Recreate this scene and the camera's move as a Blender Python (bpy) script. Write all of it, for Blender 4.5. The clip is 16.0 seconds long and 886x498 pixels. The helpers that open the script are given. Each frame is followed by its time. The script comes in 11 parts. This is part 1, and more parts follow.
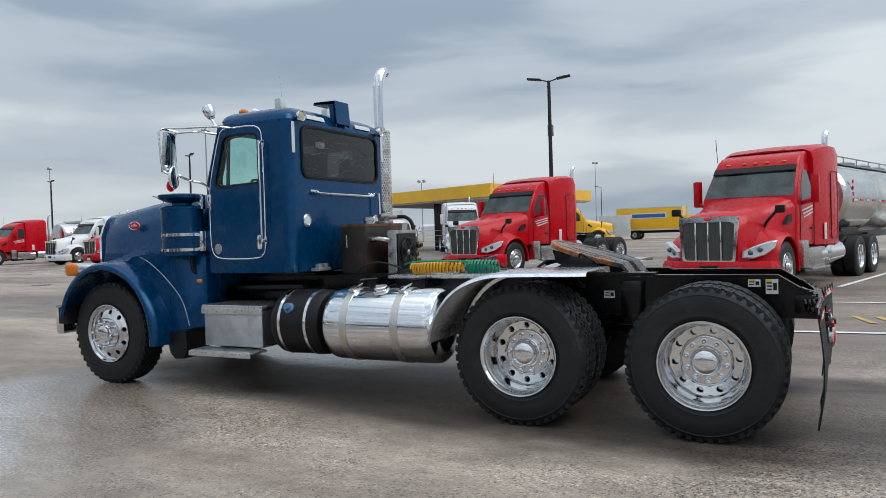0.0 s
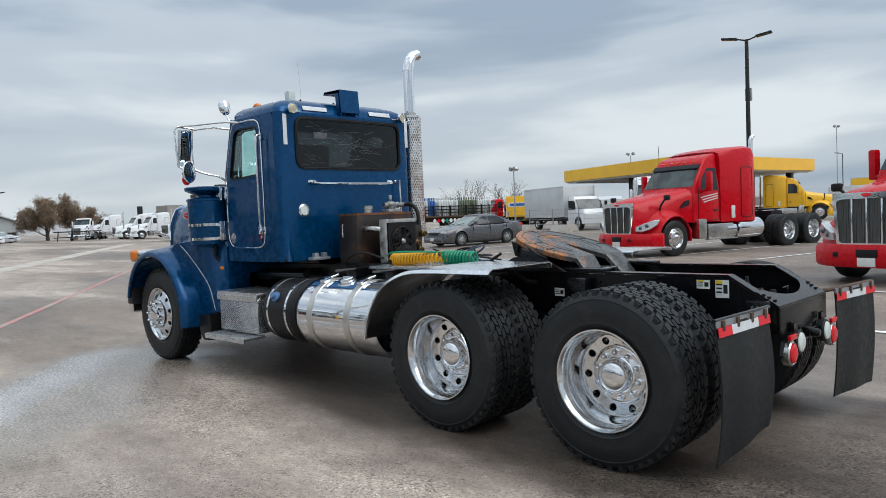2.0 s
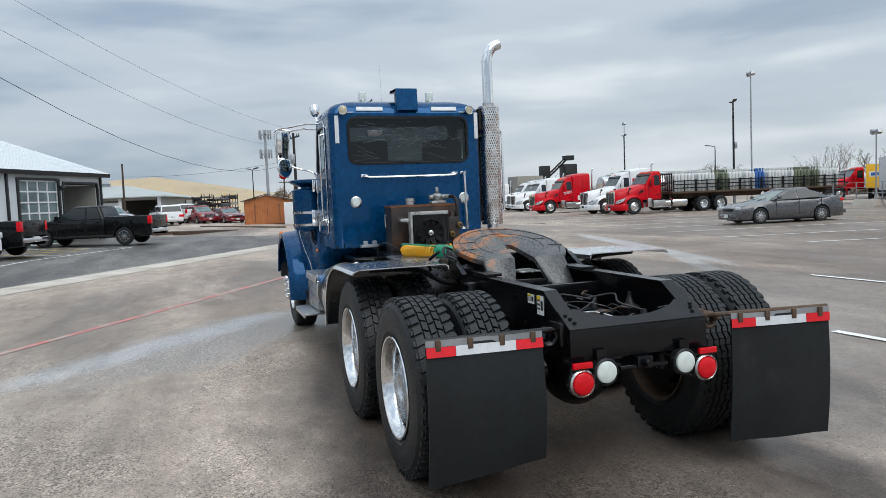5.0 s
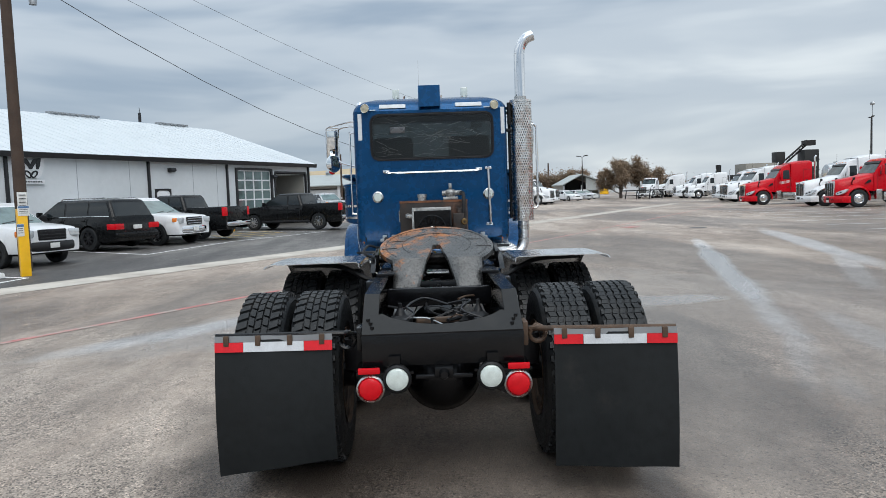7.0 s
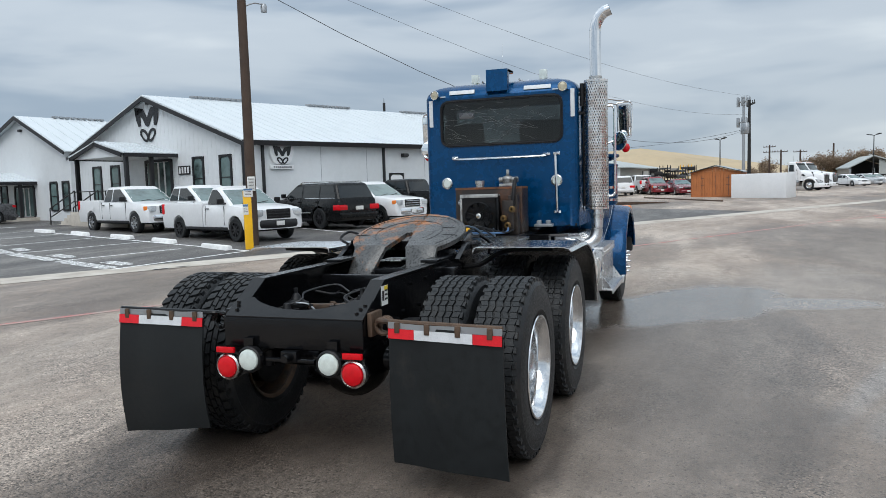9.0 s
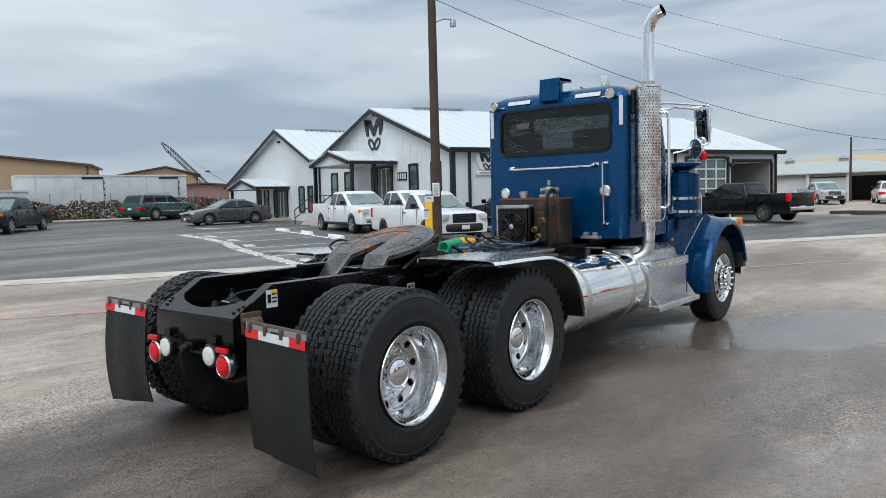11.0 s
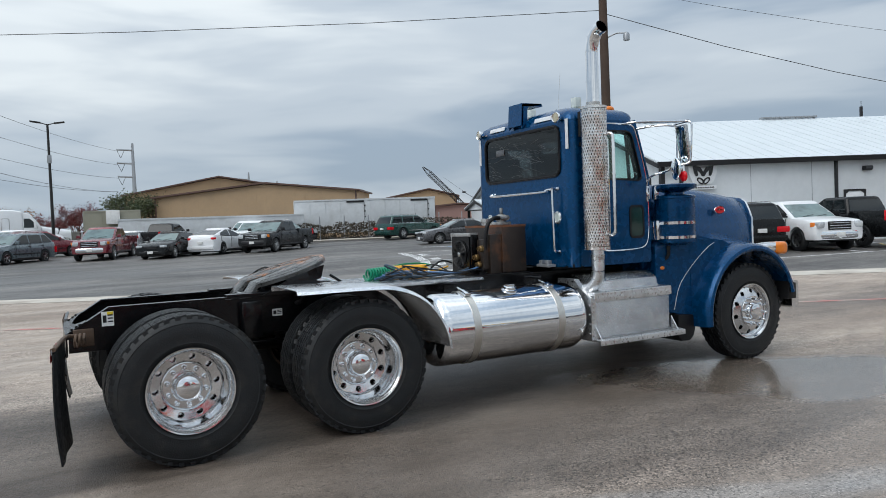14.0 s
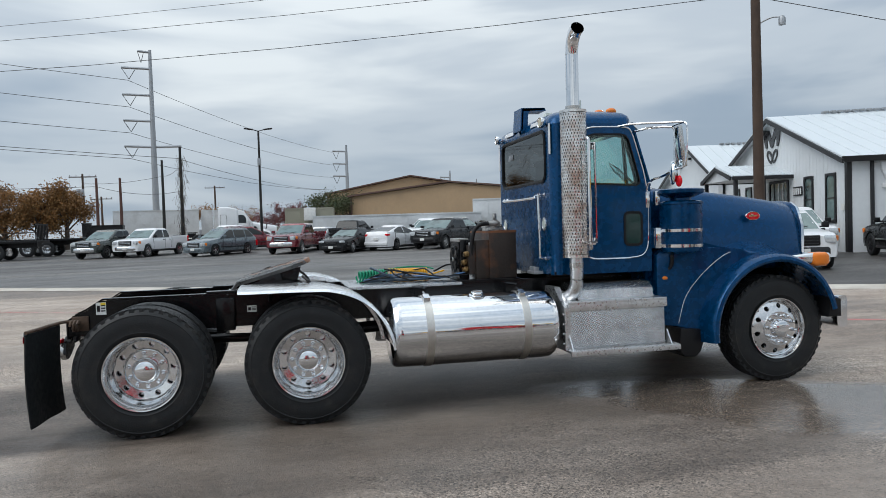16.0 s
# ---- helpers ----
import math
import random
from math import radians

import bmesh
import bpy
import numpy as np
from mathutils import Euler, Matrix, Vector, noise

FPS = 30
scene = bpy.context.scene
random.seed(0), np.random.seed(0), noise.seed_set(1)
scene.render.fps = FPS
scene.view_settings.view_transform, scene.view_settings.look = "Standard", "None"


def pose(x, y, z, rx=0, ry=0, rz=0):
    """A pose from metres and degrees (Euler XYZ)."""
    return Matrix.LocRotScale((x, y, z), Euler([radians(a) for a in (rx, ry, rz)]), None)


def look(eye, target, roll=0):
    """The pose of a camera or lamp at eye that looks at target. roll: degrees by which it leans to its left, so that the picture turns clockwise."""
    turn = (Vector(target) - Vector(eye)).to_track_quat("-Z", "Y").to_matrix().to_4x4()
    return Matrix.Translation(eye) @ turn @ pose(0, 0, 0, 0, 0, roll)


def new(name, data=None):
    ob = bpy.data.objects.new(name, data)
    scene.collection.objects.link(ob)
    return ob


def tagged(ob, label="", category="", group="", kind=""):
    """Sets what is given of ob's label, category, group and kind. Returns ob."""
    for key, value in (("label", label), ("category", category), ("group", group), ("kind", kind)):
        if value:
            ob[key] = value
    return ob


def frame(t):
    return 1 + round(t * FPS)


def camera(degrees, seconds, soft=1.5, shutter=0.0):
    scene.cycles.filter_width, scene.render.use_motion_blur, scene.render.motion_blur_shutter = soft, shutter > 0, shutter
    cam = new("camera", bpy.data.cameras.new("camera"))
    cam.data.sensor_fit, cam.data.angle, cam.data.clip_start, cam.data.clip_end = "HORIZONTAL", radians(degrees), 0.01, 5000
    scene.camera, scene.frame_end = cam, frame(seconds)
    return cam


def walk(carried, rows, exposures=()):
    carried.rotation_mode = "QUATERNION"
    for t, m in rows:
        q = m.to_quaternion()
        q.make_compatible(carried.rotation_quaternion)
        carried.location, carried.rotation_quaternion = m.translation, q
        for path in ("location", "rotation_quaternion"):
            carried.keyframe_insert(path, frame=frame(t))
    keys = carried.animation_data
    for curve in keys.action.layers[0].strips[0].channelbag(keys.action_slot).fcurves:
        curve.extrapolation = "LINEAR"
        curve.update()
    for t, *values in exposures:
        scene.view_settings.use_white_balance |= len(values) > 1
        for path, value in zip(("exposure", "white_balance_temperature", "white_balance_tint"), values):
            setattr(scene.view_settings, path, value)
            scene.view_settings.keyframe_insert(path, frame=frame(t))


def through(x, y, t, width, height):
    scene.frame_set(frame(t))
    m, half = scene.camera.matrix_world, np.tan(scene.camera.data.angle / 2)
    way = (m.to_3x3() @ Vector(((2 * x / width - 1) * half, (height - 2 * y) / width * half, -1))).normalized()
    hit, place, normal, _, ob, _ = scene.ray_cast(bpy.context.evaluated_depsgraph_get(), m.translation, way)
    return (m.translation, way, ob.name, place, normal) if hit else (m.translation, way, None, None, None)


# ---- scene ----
cam = camera(62.8, 16.0, 0.75)
METRES, EYE, TILT, LEAN, TURN = 17.612, 1.484, 0.0, 0.0, -153.5
ROWS = [
    (0.0, 0.0, 0.0, 0.0, -0.04, -1.33, 1.79),
    (0.5, 0.0317, 0.0048, 0.0013, 4.27, -1.5, 1.44),
    (1.0, 0.0616, 0.0141, 0.0014, 9.0, -1.68, 1.54),
    (1.5, 0.0916, 0.0237, 0.0028, 13.3, -2.06, 2.11),
    (2.0, 0.121, 0.034, 0.0028, 17.3, -2.66, 2.44),
    (2.5, 0.1497, 0.0454, 0.0046, 21.76, -3.03, 2.06),
    (3.0, 0.1783, 0.0573, 0.0052, 26.95, -3.51, 1.78),
    (3.5, 0.2049, 0.0712, 0.0068, 31.31, -3.89, 1.63),
    (4.0, 0.2325, 0.0842, 0.0075, 35.81, -3.98, 1.86),
    (6.5, 0.3406, 0.1918, 0.0088, 58.03, -3.98, 2.23),
    (7.0, 0.3575, 0.2196, 0.0084, 62.31, -4.19, 1.97),
    (7.5, 0.3659, 0.2497, 0.0078, 67.31, -4.23, 1.93),
    (8.0, 0.378, 0.2789, 0.0073, 73.11, -4.55, 1.05),
    (8.5, 0.3832, 0.3088, 0.0066, 77.73, -5.03, 1.22),
    (9.0, 0.3919, 0.3393, 0.0063, 83.04, -4.82, 1.7),
    (9.5, 0.3957, 0.3693, 0.0063, 87.68, -4.59, 2.24),
    (10.0, 0.3988, 0.3997, 0.0068, 93.15, -4.24, 1.9),
    (12.5, 0.3749, 0.5589, 0.0065, 114.05, -3.08, 2.27),
    (13.0, 0.3629, 0.5883, 0.0072, 117.72, -2.36, 2.83),
    (13.5, 0.3512, 0.6173, 0.0074, 121.27, -2.16, 2.96),
    (14.0, 0.3351, 0.6441, 0.0082, 124.66, -2.03, 2.23),
    (14.5, 0.3199, 0.6722, 0.0078, 128.54, -2.45, 2.02),
    (15.0, 0.3008, 0.6964, 0.0081, 131.74, -2.53, 2.49),
    (15.5, 0.2821, 0.722, 0.0085, 136.27, -2.17, 2.28),
    (16.0, 0.2596, 0.7416, 0.0088, 140.69, -1.72, 1.73),
]
walk(cam, [(t, pose(-0.643, 6.323, EYE, TILT, LEAN, TURN) @ pose(METRES * x, METRES * y, METRES * z, 90 + pitch, roll, yaw)) for t, x, y, z, yaw, pitch, roll in ROWS], [(0.0, -0.12), (1.5, 0.0), (4.0, 0.06), (9.0, 0.06), (12.5, 0.12), (14.0, 0.0), (16.0, -0.06)])

# ---- world and light ----
world = bpy.data.worlds.new("overcast")
scene.world = world
world.use_nodes = True
SUN_EL, SUN_AZ = radians(48.6), radians(259)


def sky_nodes():
    nt = world.node_tree
    nt.nodes.clear()
    N, L = nt.nodes.new, nt.links.new
    out, bg = N("ShaderNodeOutputWorld"), N("ShaderNodeBackground")
    tc, sep = N("ShaderNodeTexCoord"), N("ShaderNodeSeparateXYZ")
    L(tc.outputs["Generated"], sep.inputs[0])

    def mth(op, a, b=None, clamp=False):
        n = N("ShaderNodeMath")
        n.operation, n.use_clamp = op, clamp
        for k, v in enumerate((a, b)):
            if v is None:
                continue
            if isinstance(v, (int, float)):
                n.inputs[k].default_value = v
            else:
                L(v, n.inputs[k])
        return n.outputs[0]
    up = mth("MAXIMUM", sep.outputs[2], 0.0)

    def layer(scale, flat, detail, rough, twist, off):
        turn, n = N("ShaderNodeMapping"), N("ShaderNodeTexNoise")
        turn.inputs["Scale"].default_value, turn.inputs["Location"].default_value = (1.0, 1.0, flat), (off, off * 0.6, 0)
        L(tc.outputs["Generated"], turn.inputs[0])
        L(turn.outputs[0], n.inputs["Vector"])
        for k, v in (("Scale", scale), ("Detail", detail), ("Roughness", rough), ("Distortion", twist)):
            n.inputs[k].default_value = v
        return n.outputs["Fac"]
    mixv = mth("ADD", mth("MULTIPLY", layer(0.95, 6.5, 3, 0.5, 0.25, 2.3), 0.60), mth("MULTIPLY", layer(2.7, 5.0, 4, 0.50, 0.35, 7.1), 0.40))
    ramp = N("ShaderNodeValToRGB")
    ramp.color_ramp.interpolation = "EASE"
    cr = ramp.color_ramp.elements
    cr[0].position, cr[0].color = 0.38, (0.362, 0.455, 0.565, 1)
    cr[1].position, cr[1].color = 0.61, (0.845, 0.915, 0.955, 1)
    e = cr.new(0.49)
    e.color = (0.578, 0.658, 0.738, 1)
    L(mixv, ramp.inputs[0])
    # an overcast sky is brighter overhead than at the horizon
    high = mth("ADD", mth("MULTIPLY", mth("POWER", up, 1.6), 1.0), 0.88)
    high = mth("MULTIPLY", high, mth("ADD", mth("MULTIPLY", sep.outputs[1], 0.03), 1.05))
    high = mth("MULTIPLY", high, mth("ADD", mth("MULTIPLY", sep.outputs[0], -0.05), 1.0))
    lit = N("ShaderNodeVectorMath")
    lit.operation = "SCALE"
    L(ramp.outputs[0], lit.inputs[0])
    L(high, lit.inputs["Scale"])
    sky = N("ShaderNodeTexSky")
    sky.sky_type, sky.sun_disc = "NISHITA", False
    sky.sun_elevation, sky.sun_rotation = SUN_EL, SUN_AZ
    dim = N("ShaderNodeVectorMath")
    dim.operation = "SCALE"
    dim.inputs["Scale"].default_value = 0.08
    L(sky.outputs[0], dim.inputs[0])
    mix = N("ShaderNodeMix")
    mix.data_type = "RGBA"
    mix.inputs["Factor"].default_value = 0.9
    L(dim.outputs[0], mix.inputs["A"])
    L(lit.outputs[0], mix.inputs["B"])
    L(mix.outputs["Result"], bg.inputs[0])
    bg.inputs[1].default_value = 1.0
    L(bg.outputs[0], out.inputs[0])


sky_nodes()
sun = new("sun", bpy.data.lights.new("sun", "SUN"))
sun.data.energy, sun.data.angle, sun.data.color = 1.5, radians(50), (1.0, 0.985, 0.96)
sun.matrix_world = look((0, 0, 30), (0.86 * 30, 0.17 * 30, 0))

# ---- materials ----
def mat(name, base, rough=0.5, metal=0.0, var=0.12, scale=6.0, bump=0.0, bscale=80.0, coat=0.0, tint=None, tintscale=2.0, tintlow=0.5, tinthigh=0.7, rvar=0.1, spec=0.5):
    """A surface with variation at two scales, stains of a second colour and fine relief."""
    m = bpy.data.materials.new(name)
    m.use_nodes = True
    nt = m.node_tree
    N, L = nt.nodes.new, nt.links.new
    b = nt.nodes["Principled BSDF"]
    tc = N("ShaderNodeTexCoord")
    big, fine = N("ShaderNodeTexNoise"), N("ShaderNodeTexNoise")
    for n, sc, det in ((big, scale, 4), (fine, scale * 9, 5)):
        n.inputs["Scale"].default_value, n.inputs["Detail"].default_value = sc, det
        L(tc.outputs["Object"], n.inputs["Vector"])
    add = N("ShaderNodeMath")
    add.operation = "ADD"
    L(big.outputs["Fac"], add.inputs[0])
    L(fine.outputs["Fac"], add.inputs[1])
    rng = N("ShaderNodeMapRange")
    rng.inputs["From Min"].default_value, rng.inputs["From Max"].default_value = 0.7, 1.3
    rng.inputs["To Min"].default_value, rng.inputs["To Max"].default_value = 1 - var, 1 + var
    L(add.outputs[0], rng.inputs["Value"])
    sc = N("ShaderNodeVectorMath")
    sc.operation = "SCALE"
    sc.inputs[0].default_value = base[:3]
    L(rng.outputs[0], sc.inputs["Scale"])
    col = sc.outputs[0]
    if tint:
        tn = N("ShaderNodeTexNoise")
        tn.inputs["Scale"].default_value, tn.inputs["Detail"].default_value, tn.inputs["Roughness"].default_value = tintscale, 7, 0.65
        L(tc.outputs["Object"], tn.inputs["Vector"])
        tr = N("ShaderNodeMapRange")
        tr.inputs["From Min"].default_value, tr.inputs["From Max"].default_value = tintlow, tinthigh
        L(tn.outputs["Fac"], tr.inputs["Value"])
        mx = N("ShaderNodeMix")
        mx.data_type = "RGBA"
        L(tr.outputs[0], mx.inputs["Factor"])
        L(col, mx.inputs["A"])
        mx.inputs["B"].default_value = (*tint[:3], 1)
        col = mx.outputs["Result"]
    L(col, b.inputs["Base Color"])
    rr = N("ShaderNodeMapRange")
    rr.inputs["From Min"].default_value, rr.inputs["From Max"].default_value = 0.35, 0.65
    rr.inputs["To Min"].default_value, rr.inputs["To Max"].default_value = max(0.02, rough * (1 - rvar * 2)), min(1, rough * (1 + rvar * 2))
    L(fine.outputs["Fac"], rr.inputs["Value"])
    L(rr.outputs[0], b.inputs["Roughness"])
    b.inputs["Metallic"].default_value = metal
    b.inputs["Specular IOR Level"].default_value = spec
    if coat:
        b.inputs["Coat Weight"].default_value, b.inputs["Coat Roughness"].default_value = coat, 0.05
    if bump:
        bn, bp = N("ShaderNodeTexNoise"), N("ShaderNodeBump")
        bn.inputs["Scale"].default_value, bn.inputs["Detail"].default_value = bscale, 4
        L(tc.outputs["Object"], bn.inputs["Vector"])
        L(bn.outputs["Fac"], bp.inputs["Height"])
        bp.inputs["Strength"].default_value, bp.inputs["Distance"].default_value = bump, 0.01
        L(bp.outputs[0], b.inputs["Normal"])
    return m


def glass(name, colour, rough=0.02, through=0.75):
    """Thin tinted glass: part of the light goes straight on, part is mirrored."""
    m = bpy.data.materials.new(name)
    m.use_nodes = True
    nt = m.node_tree
    nt.nodes.clear()
    N, L = nt.nodes.new, nt.links.new
    out, tr, gl, mx, fr = N("ShaderNodeOutputMaterial"), N("ShaderNodeBsdfTransparent"), N("ShaderNodeBsdfGlossy"), N("ShaderNodeMixShader"), N("ShaderNodeLayerWeight")
    tr.inputs[0].default_value = (*[c * through for c in colour], 1)
    gl.inputs["Roughness"].default_value = rough
    gl.inputs[0].default_value = (0.9, 0.95, 0.95, 1)
    fr.inputs[0].default_value = 0.5
    pw, rg = N("ShaderNodeMath"), N("ShaderNodeMapRange")
    pw.operation = "POWER"
    pw.inputs[1].default_value = 4.0
    L(fr.outputs["Facing"], pw.inputs[0])
    L(pw.outputs[0], rg.inputs["Value"])
    rg.inputs["To Min"].default_value, rg.inputs["To Max"].default_value = 0.035, 0.8
    L(rg.outputs[0], mx.inputs[0])
    L(tr.outputs[0], mx.inputs[1])
    L(gl.outputs[0], mx.inputs[2])
    L(mx.outputs[0], out.inputs[0])
    return m


def treadplate(name, base):
    """Polished checker plate: raised lozenges that lie in turn this way and that."""
    m = mat(name, base, 0.22, 1.0, 0.15, 5.0, tint=[c * 0.7 for c in base], tintscale=6)
    nt = m.node_tree
    N, L = nt.nodes.new, nt.links.new
    tc, mp = N("ShaderNodeTexCoord"), N("ShaderNodeMapping")
    L(tc.outputs["Object"], mp.inputs[0])
    mp.inputs["Rotation"].default_value = (radians(45), radians(45), radians(45))
    ch = N("ShaderNodeTexChecker")
    ch.inputs["Scale"].default_value = 58
    L(mp.outputs[0], ch.inputs[0])
    w1, w2 = N("ShaderNodeTexWave"), N("ShaderNodeTexWave")
    for w, d in ((w1, "X"), (w2, "Z")):
        w.bands_direction = d
        w.inputs["Scale"].default_value = 19
        L(mp.outputs[0], w.inputs[0])
    mx, bp = N("ShaderNodeMix"), N("ShaderNodeBump")
    L(ch.outputs["Fac"], mx.inputs["Factor"])
    L(w1.outputs["Fac"], mx.inputs["A"])
    L(w2.outputs["Fac"], mx.inputs["B"])
    L(mx.outputs["Result"], bp.inputs["Height"])
    bp.inputs["Strength"].default_value, bp.inputs["Distance"].default_value = 0.7, 0.004
    L(bp.outputs[0], nt.nodes["Principled BSDF"].inputs["Normal"])
    return m


M = {}
M["blue"] = mat("blue_paint", (0.0, 0.052, 0.150), 0.26, 0.48, 0.10, 1.5, coat=0.32, rvar=0.2, spec=0.12)
M["chrome"] = mat("polished_alloy", (0.76, 0.77, 0.785), 0.07, 1.0, 0.05, 3.0, bump=0.02, bscale=6)
M["steel"] = mat("dull_stainless", (0.55, 0.55, 0.54), 0.28, 1.0, 0.12, 4.0, tint=(0.38, 0.36, 0.33), tintscale=3, bump=0.05, bscale=40)
M["boxalu"] = mat("satin_aluminium", (0.70, 0.71, 0.72), 0.32, 1.0, 0.10, 5.0, bump=0.06, bscale=60, tint=(0.56, 0.56, 0.56), tintscale=4)
M["strap"] = mat("brushed_strap", (0.62, 0.60, 0.56), 0.38, 1.0, 0.12, 9.0)
M["tread"] = treadplate("checker_plate", (0.56, 0.57, 0.58))
M["rimalu"] = mat("polished_wheel", (0.72, 0.73, 0.74), 0.14, 1.0, 0.10, 7.0, bump=0.03, bscale=20, tint=(0.58, 0.57, 0.56), tintscale=6)
M["black"] = mat("black_chassis_paint", (0.0035, 0.0037, 0.0045), 0.20, 0.0, 0.3, 4.0, bump=0.2, bscale=25, tint=(0.012, 0.0115, 0.011), tintscale=3, tintlow=0.58, spec=0.32)
M["matblack"] = mat("black_plastic", (0.007, 0.007, 0.008), 0.45, 0.0, 0.25, 5.0, bump=0.1, spec=0.3)
M["rubber"] = mat("tyre_rubber", (0.009, 0.0105, 0.012), 0.52, 0.0, 0.25, 8.0, bump=0.25, bscale=90, tint=(0.032, 0.030, 0.027), tintscale=5, tintlow=0.5, tinthigh=0.8, spec=0.38)
M["flap"] = mat("flap_rubber", (0.0135, 0.0155, 0.0165), 0.5, 0.0, 0.2, 3.0, bump=0.06, bscale=200, tint=(0.035, 0.033, 0.03), tintscale=2.5, tintlow=0.6, tinthigh=0.85, spec=0.22)
M["rust"] = mat("rusty_steel", (0.019, 0.013, 0.010), 0.42, 0.1, 0.35, 4.0, bump=0.2, bscale=50, tint=(0.17, 0.062, 0.022), tintscale=2.6, tintlow=0.55, tinthigh=0.82)
M["rustrim"] = mat("rusted_tank_edge", (0.16, 0.058, 0.022), 0.65, 0.0, 0.3, 9.0, bump=0.3, bscale=60, tint=(0.05, 0.025, 0.015), tintscale=8)
M["fender"] = mat("wet_beaded_alloy", (0.82, 0.83, 0.84), 0.20, 1.0, 0.08, 9.0, bump=0.30, bscale=42, tint=(0.62, 0.63, 0.64), tintscale=10, tintlow=0.55, tinthigh=0.72)
M["rustbrown"] = mat("weathered_bracket", (0.09, 0.055, 0.035), 0.65, 0.2, 0.3, 10.0, bump=0.3, bscale=80, tint=(0.025, 0.022, 0.02), tintscale=9)
M["fifth"] = mat("greased_plate", (0.080, 0.081, 0.080), 0.30, 0.35, 0.5, 7.0, bump=0.5, bscale=24, tint=(0.40, 0.14, 0.030), tintscale=6.5, tintlow=0.53, tinthigh=0.66)


def rust_side(m, way):
    """Lets the rust of a material gather towards one side of its thing."""
    nt = m.node_tree
    N, L = nt.nodes.new, nt.links.new
    mix = [n for n in nt.nodes if n.bl_idname == "ShaderNodeMix"][0]
    rng = mix.inputs["Factor"].links[0].from_node
    noise = rng.inputs["Value"].links[0].from_socket
    tc, dot, add = N("ShaderNodeTexCoord"), N("ShaderNodeVectorMath"), N("ShaderNodeMath")
    dot.operation, add.operation = "DOT_PRODUCT", "ADD"
    dot.inputs[1].default_value = way
    L(tc.outputs["Object"], dot.inputs[0])
    L(dot.outputs["Value"], add.inputs[0])
    L(noise, add.inputs[1])
    L(add.outputs[0], rng.inputs["Value"])


rust_side(M["fifth"], (0.22, 0.26, 0.0))
M["heat"] = mat("perforated_shield", (0.74, 0.73, 0.71), 0.24, 1.0, 0.15, 5.0, tint=(0.36, 0.22, 0.15), tintscale=6, tintlow=0.44, tinthigh=0.72)
M["heatdark"] = mat("muffler_body", (0.11, 0.10, 0.09), 0.55, 0.7, 0.3, 6.0)
M["glass_side"] = glass("side_glass", (0.84, 0.97, 0.95), 0.02, 0.97)
M["glass_dark"] = glass("tinted_glass", (0.45, 0.45, 0.47), 0.03, 0.5)
M["peepglass"] = mat("green_glass", (0.012, 0.040, 0.036), 0.05, 0.0, 0.2, 6.0, spec=0.6)
M["glass_car"] = mat("car_glass", (0.012, 0.016, 0.018), 0.05, 0.0, 0.1, 2.0, spec=0.5)
M["glass_lit"] = mat("windscreen_glass", (0.13, 0.19, 0.185), 0.04, 0.0, 0.15, 0.8, spec=0.8, tint=(0.03, 0.045, 0.045), tintscale=0.9)
M["glass_semi"] = mat("tractor_windscreen", (0.050, 0.072, 0.070), 0.04, 0.0, 0.3, 1.6, spec=0.6, tint=(0.010, 0.014, 0.014), tintscale=1.3, tintlow=0.45, tinthigh=0.62)
M["grillemesh"] = mat("grille_mesh", (0.12, 0.12, 0.115), 0.45, 0.6, 0.15, 20.0)
M["darkred"] = mat("dark_red_paint", (0.20, 0.012, 0.022), 0.3, 0.0, 0.06, 1.0, coat=0.5)
M["mirror"] = mat("mirror_glass", (0.80, 0.84, 0.86), 0.02, 1.0, 0.02)
M["cabtrim"] = mat("cab_interior", (0.03, 0.03, 0.035), 0.75, 0.0, 0.2, 6.0)
M["crack"] = mat("cracked_film", (0.12, 0.12, 0.118), 0.5, 0.0, 0.2, 10.0)
M["amber"] = mat("amber_lens", (0.75, 0.20, 0.02), 0.3, 0.0, 0.1, 12.0, coat=0.25, spec=0.3)
M["redlens"] = mat("red_lens", (0.62, 0.003, 0.010), 0.22, 0.0, 0.12, 40.0, coat=0.2, spec=0.3)
M["clearlens"] = mat("clear_lens", (0.62, 0.68, 0.64), 0.12, 0.0, 0.12, 40.0, coat=0.8)
M["grimyalu"] = mat("grimy_aluminium", (0.40, 0.40, 0.39), 0.45, 0.6, 0.25, 14.0, bump=0.3, bscale=60, tint=(0.08, 0.075, 0.07), tintscale=9, tintlow=0.48, tinthigh=0.66)
M["brass"] = mat("dull_brass", (0.16, 0.10, 0.04), 0.42, 0.8, 0.2, 12.0)
M["tapew"] = mat("white_tape", (0.62, 0.64, 0.66), 0.45, 0.0, 0.12, 20.0)
M["taper"] = mat("red_tape", (0.68, 0.008, 0.018), 0.4, 0.0, 0.12, 20.0)
M["yellowhose"] = mat("yellow_air_hose", (0.75, 0.38, 0.01), 0.35, 0.0, 0.1, 10.0)
M["greenhose"] = mat("green_air_hose", (0.0, 0.25, 0.13), 0.35, 0.0, 0.1, 10.0)
M["bluehose"] = mat("blue_air_hose", (0.07, 0.16, 0.32), 0.4, 0.0, 0.1, 10.0)
M["darkcable"] = mat("blue_grey_cable", (0.045, 0.075, 0.11), 0.4, 0.0, 0.15, 10.0)
M["sticker"] = mat("sticker_white", (0.70, 0.70, 0.68), 0.4)
M["stickery"] = mat("sticker_yellow", (0.75, 0.55, 0.03), 0.4)
M["white"] = mat("white_paint", (0.74, 0.75, 0.76), 0.35, 0.0, 0.05, 1.5, coat=0.5)
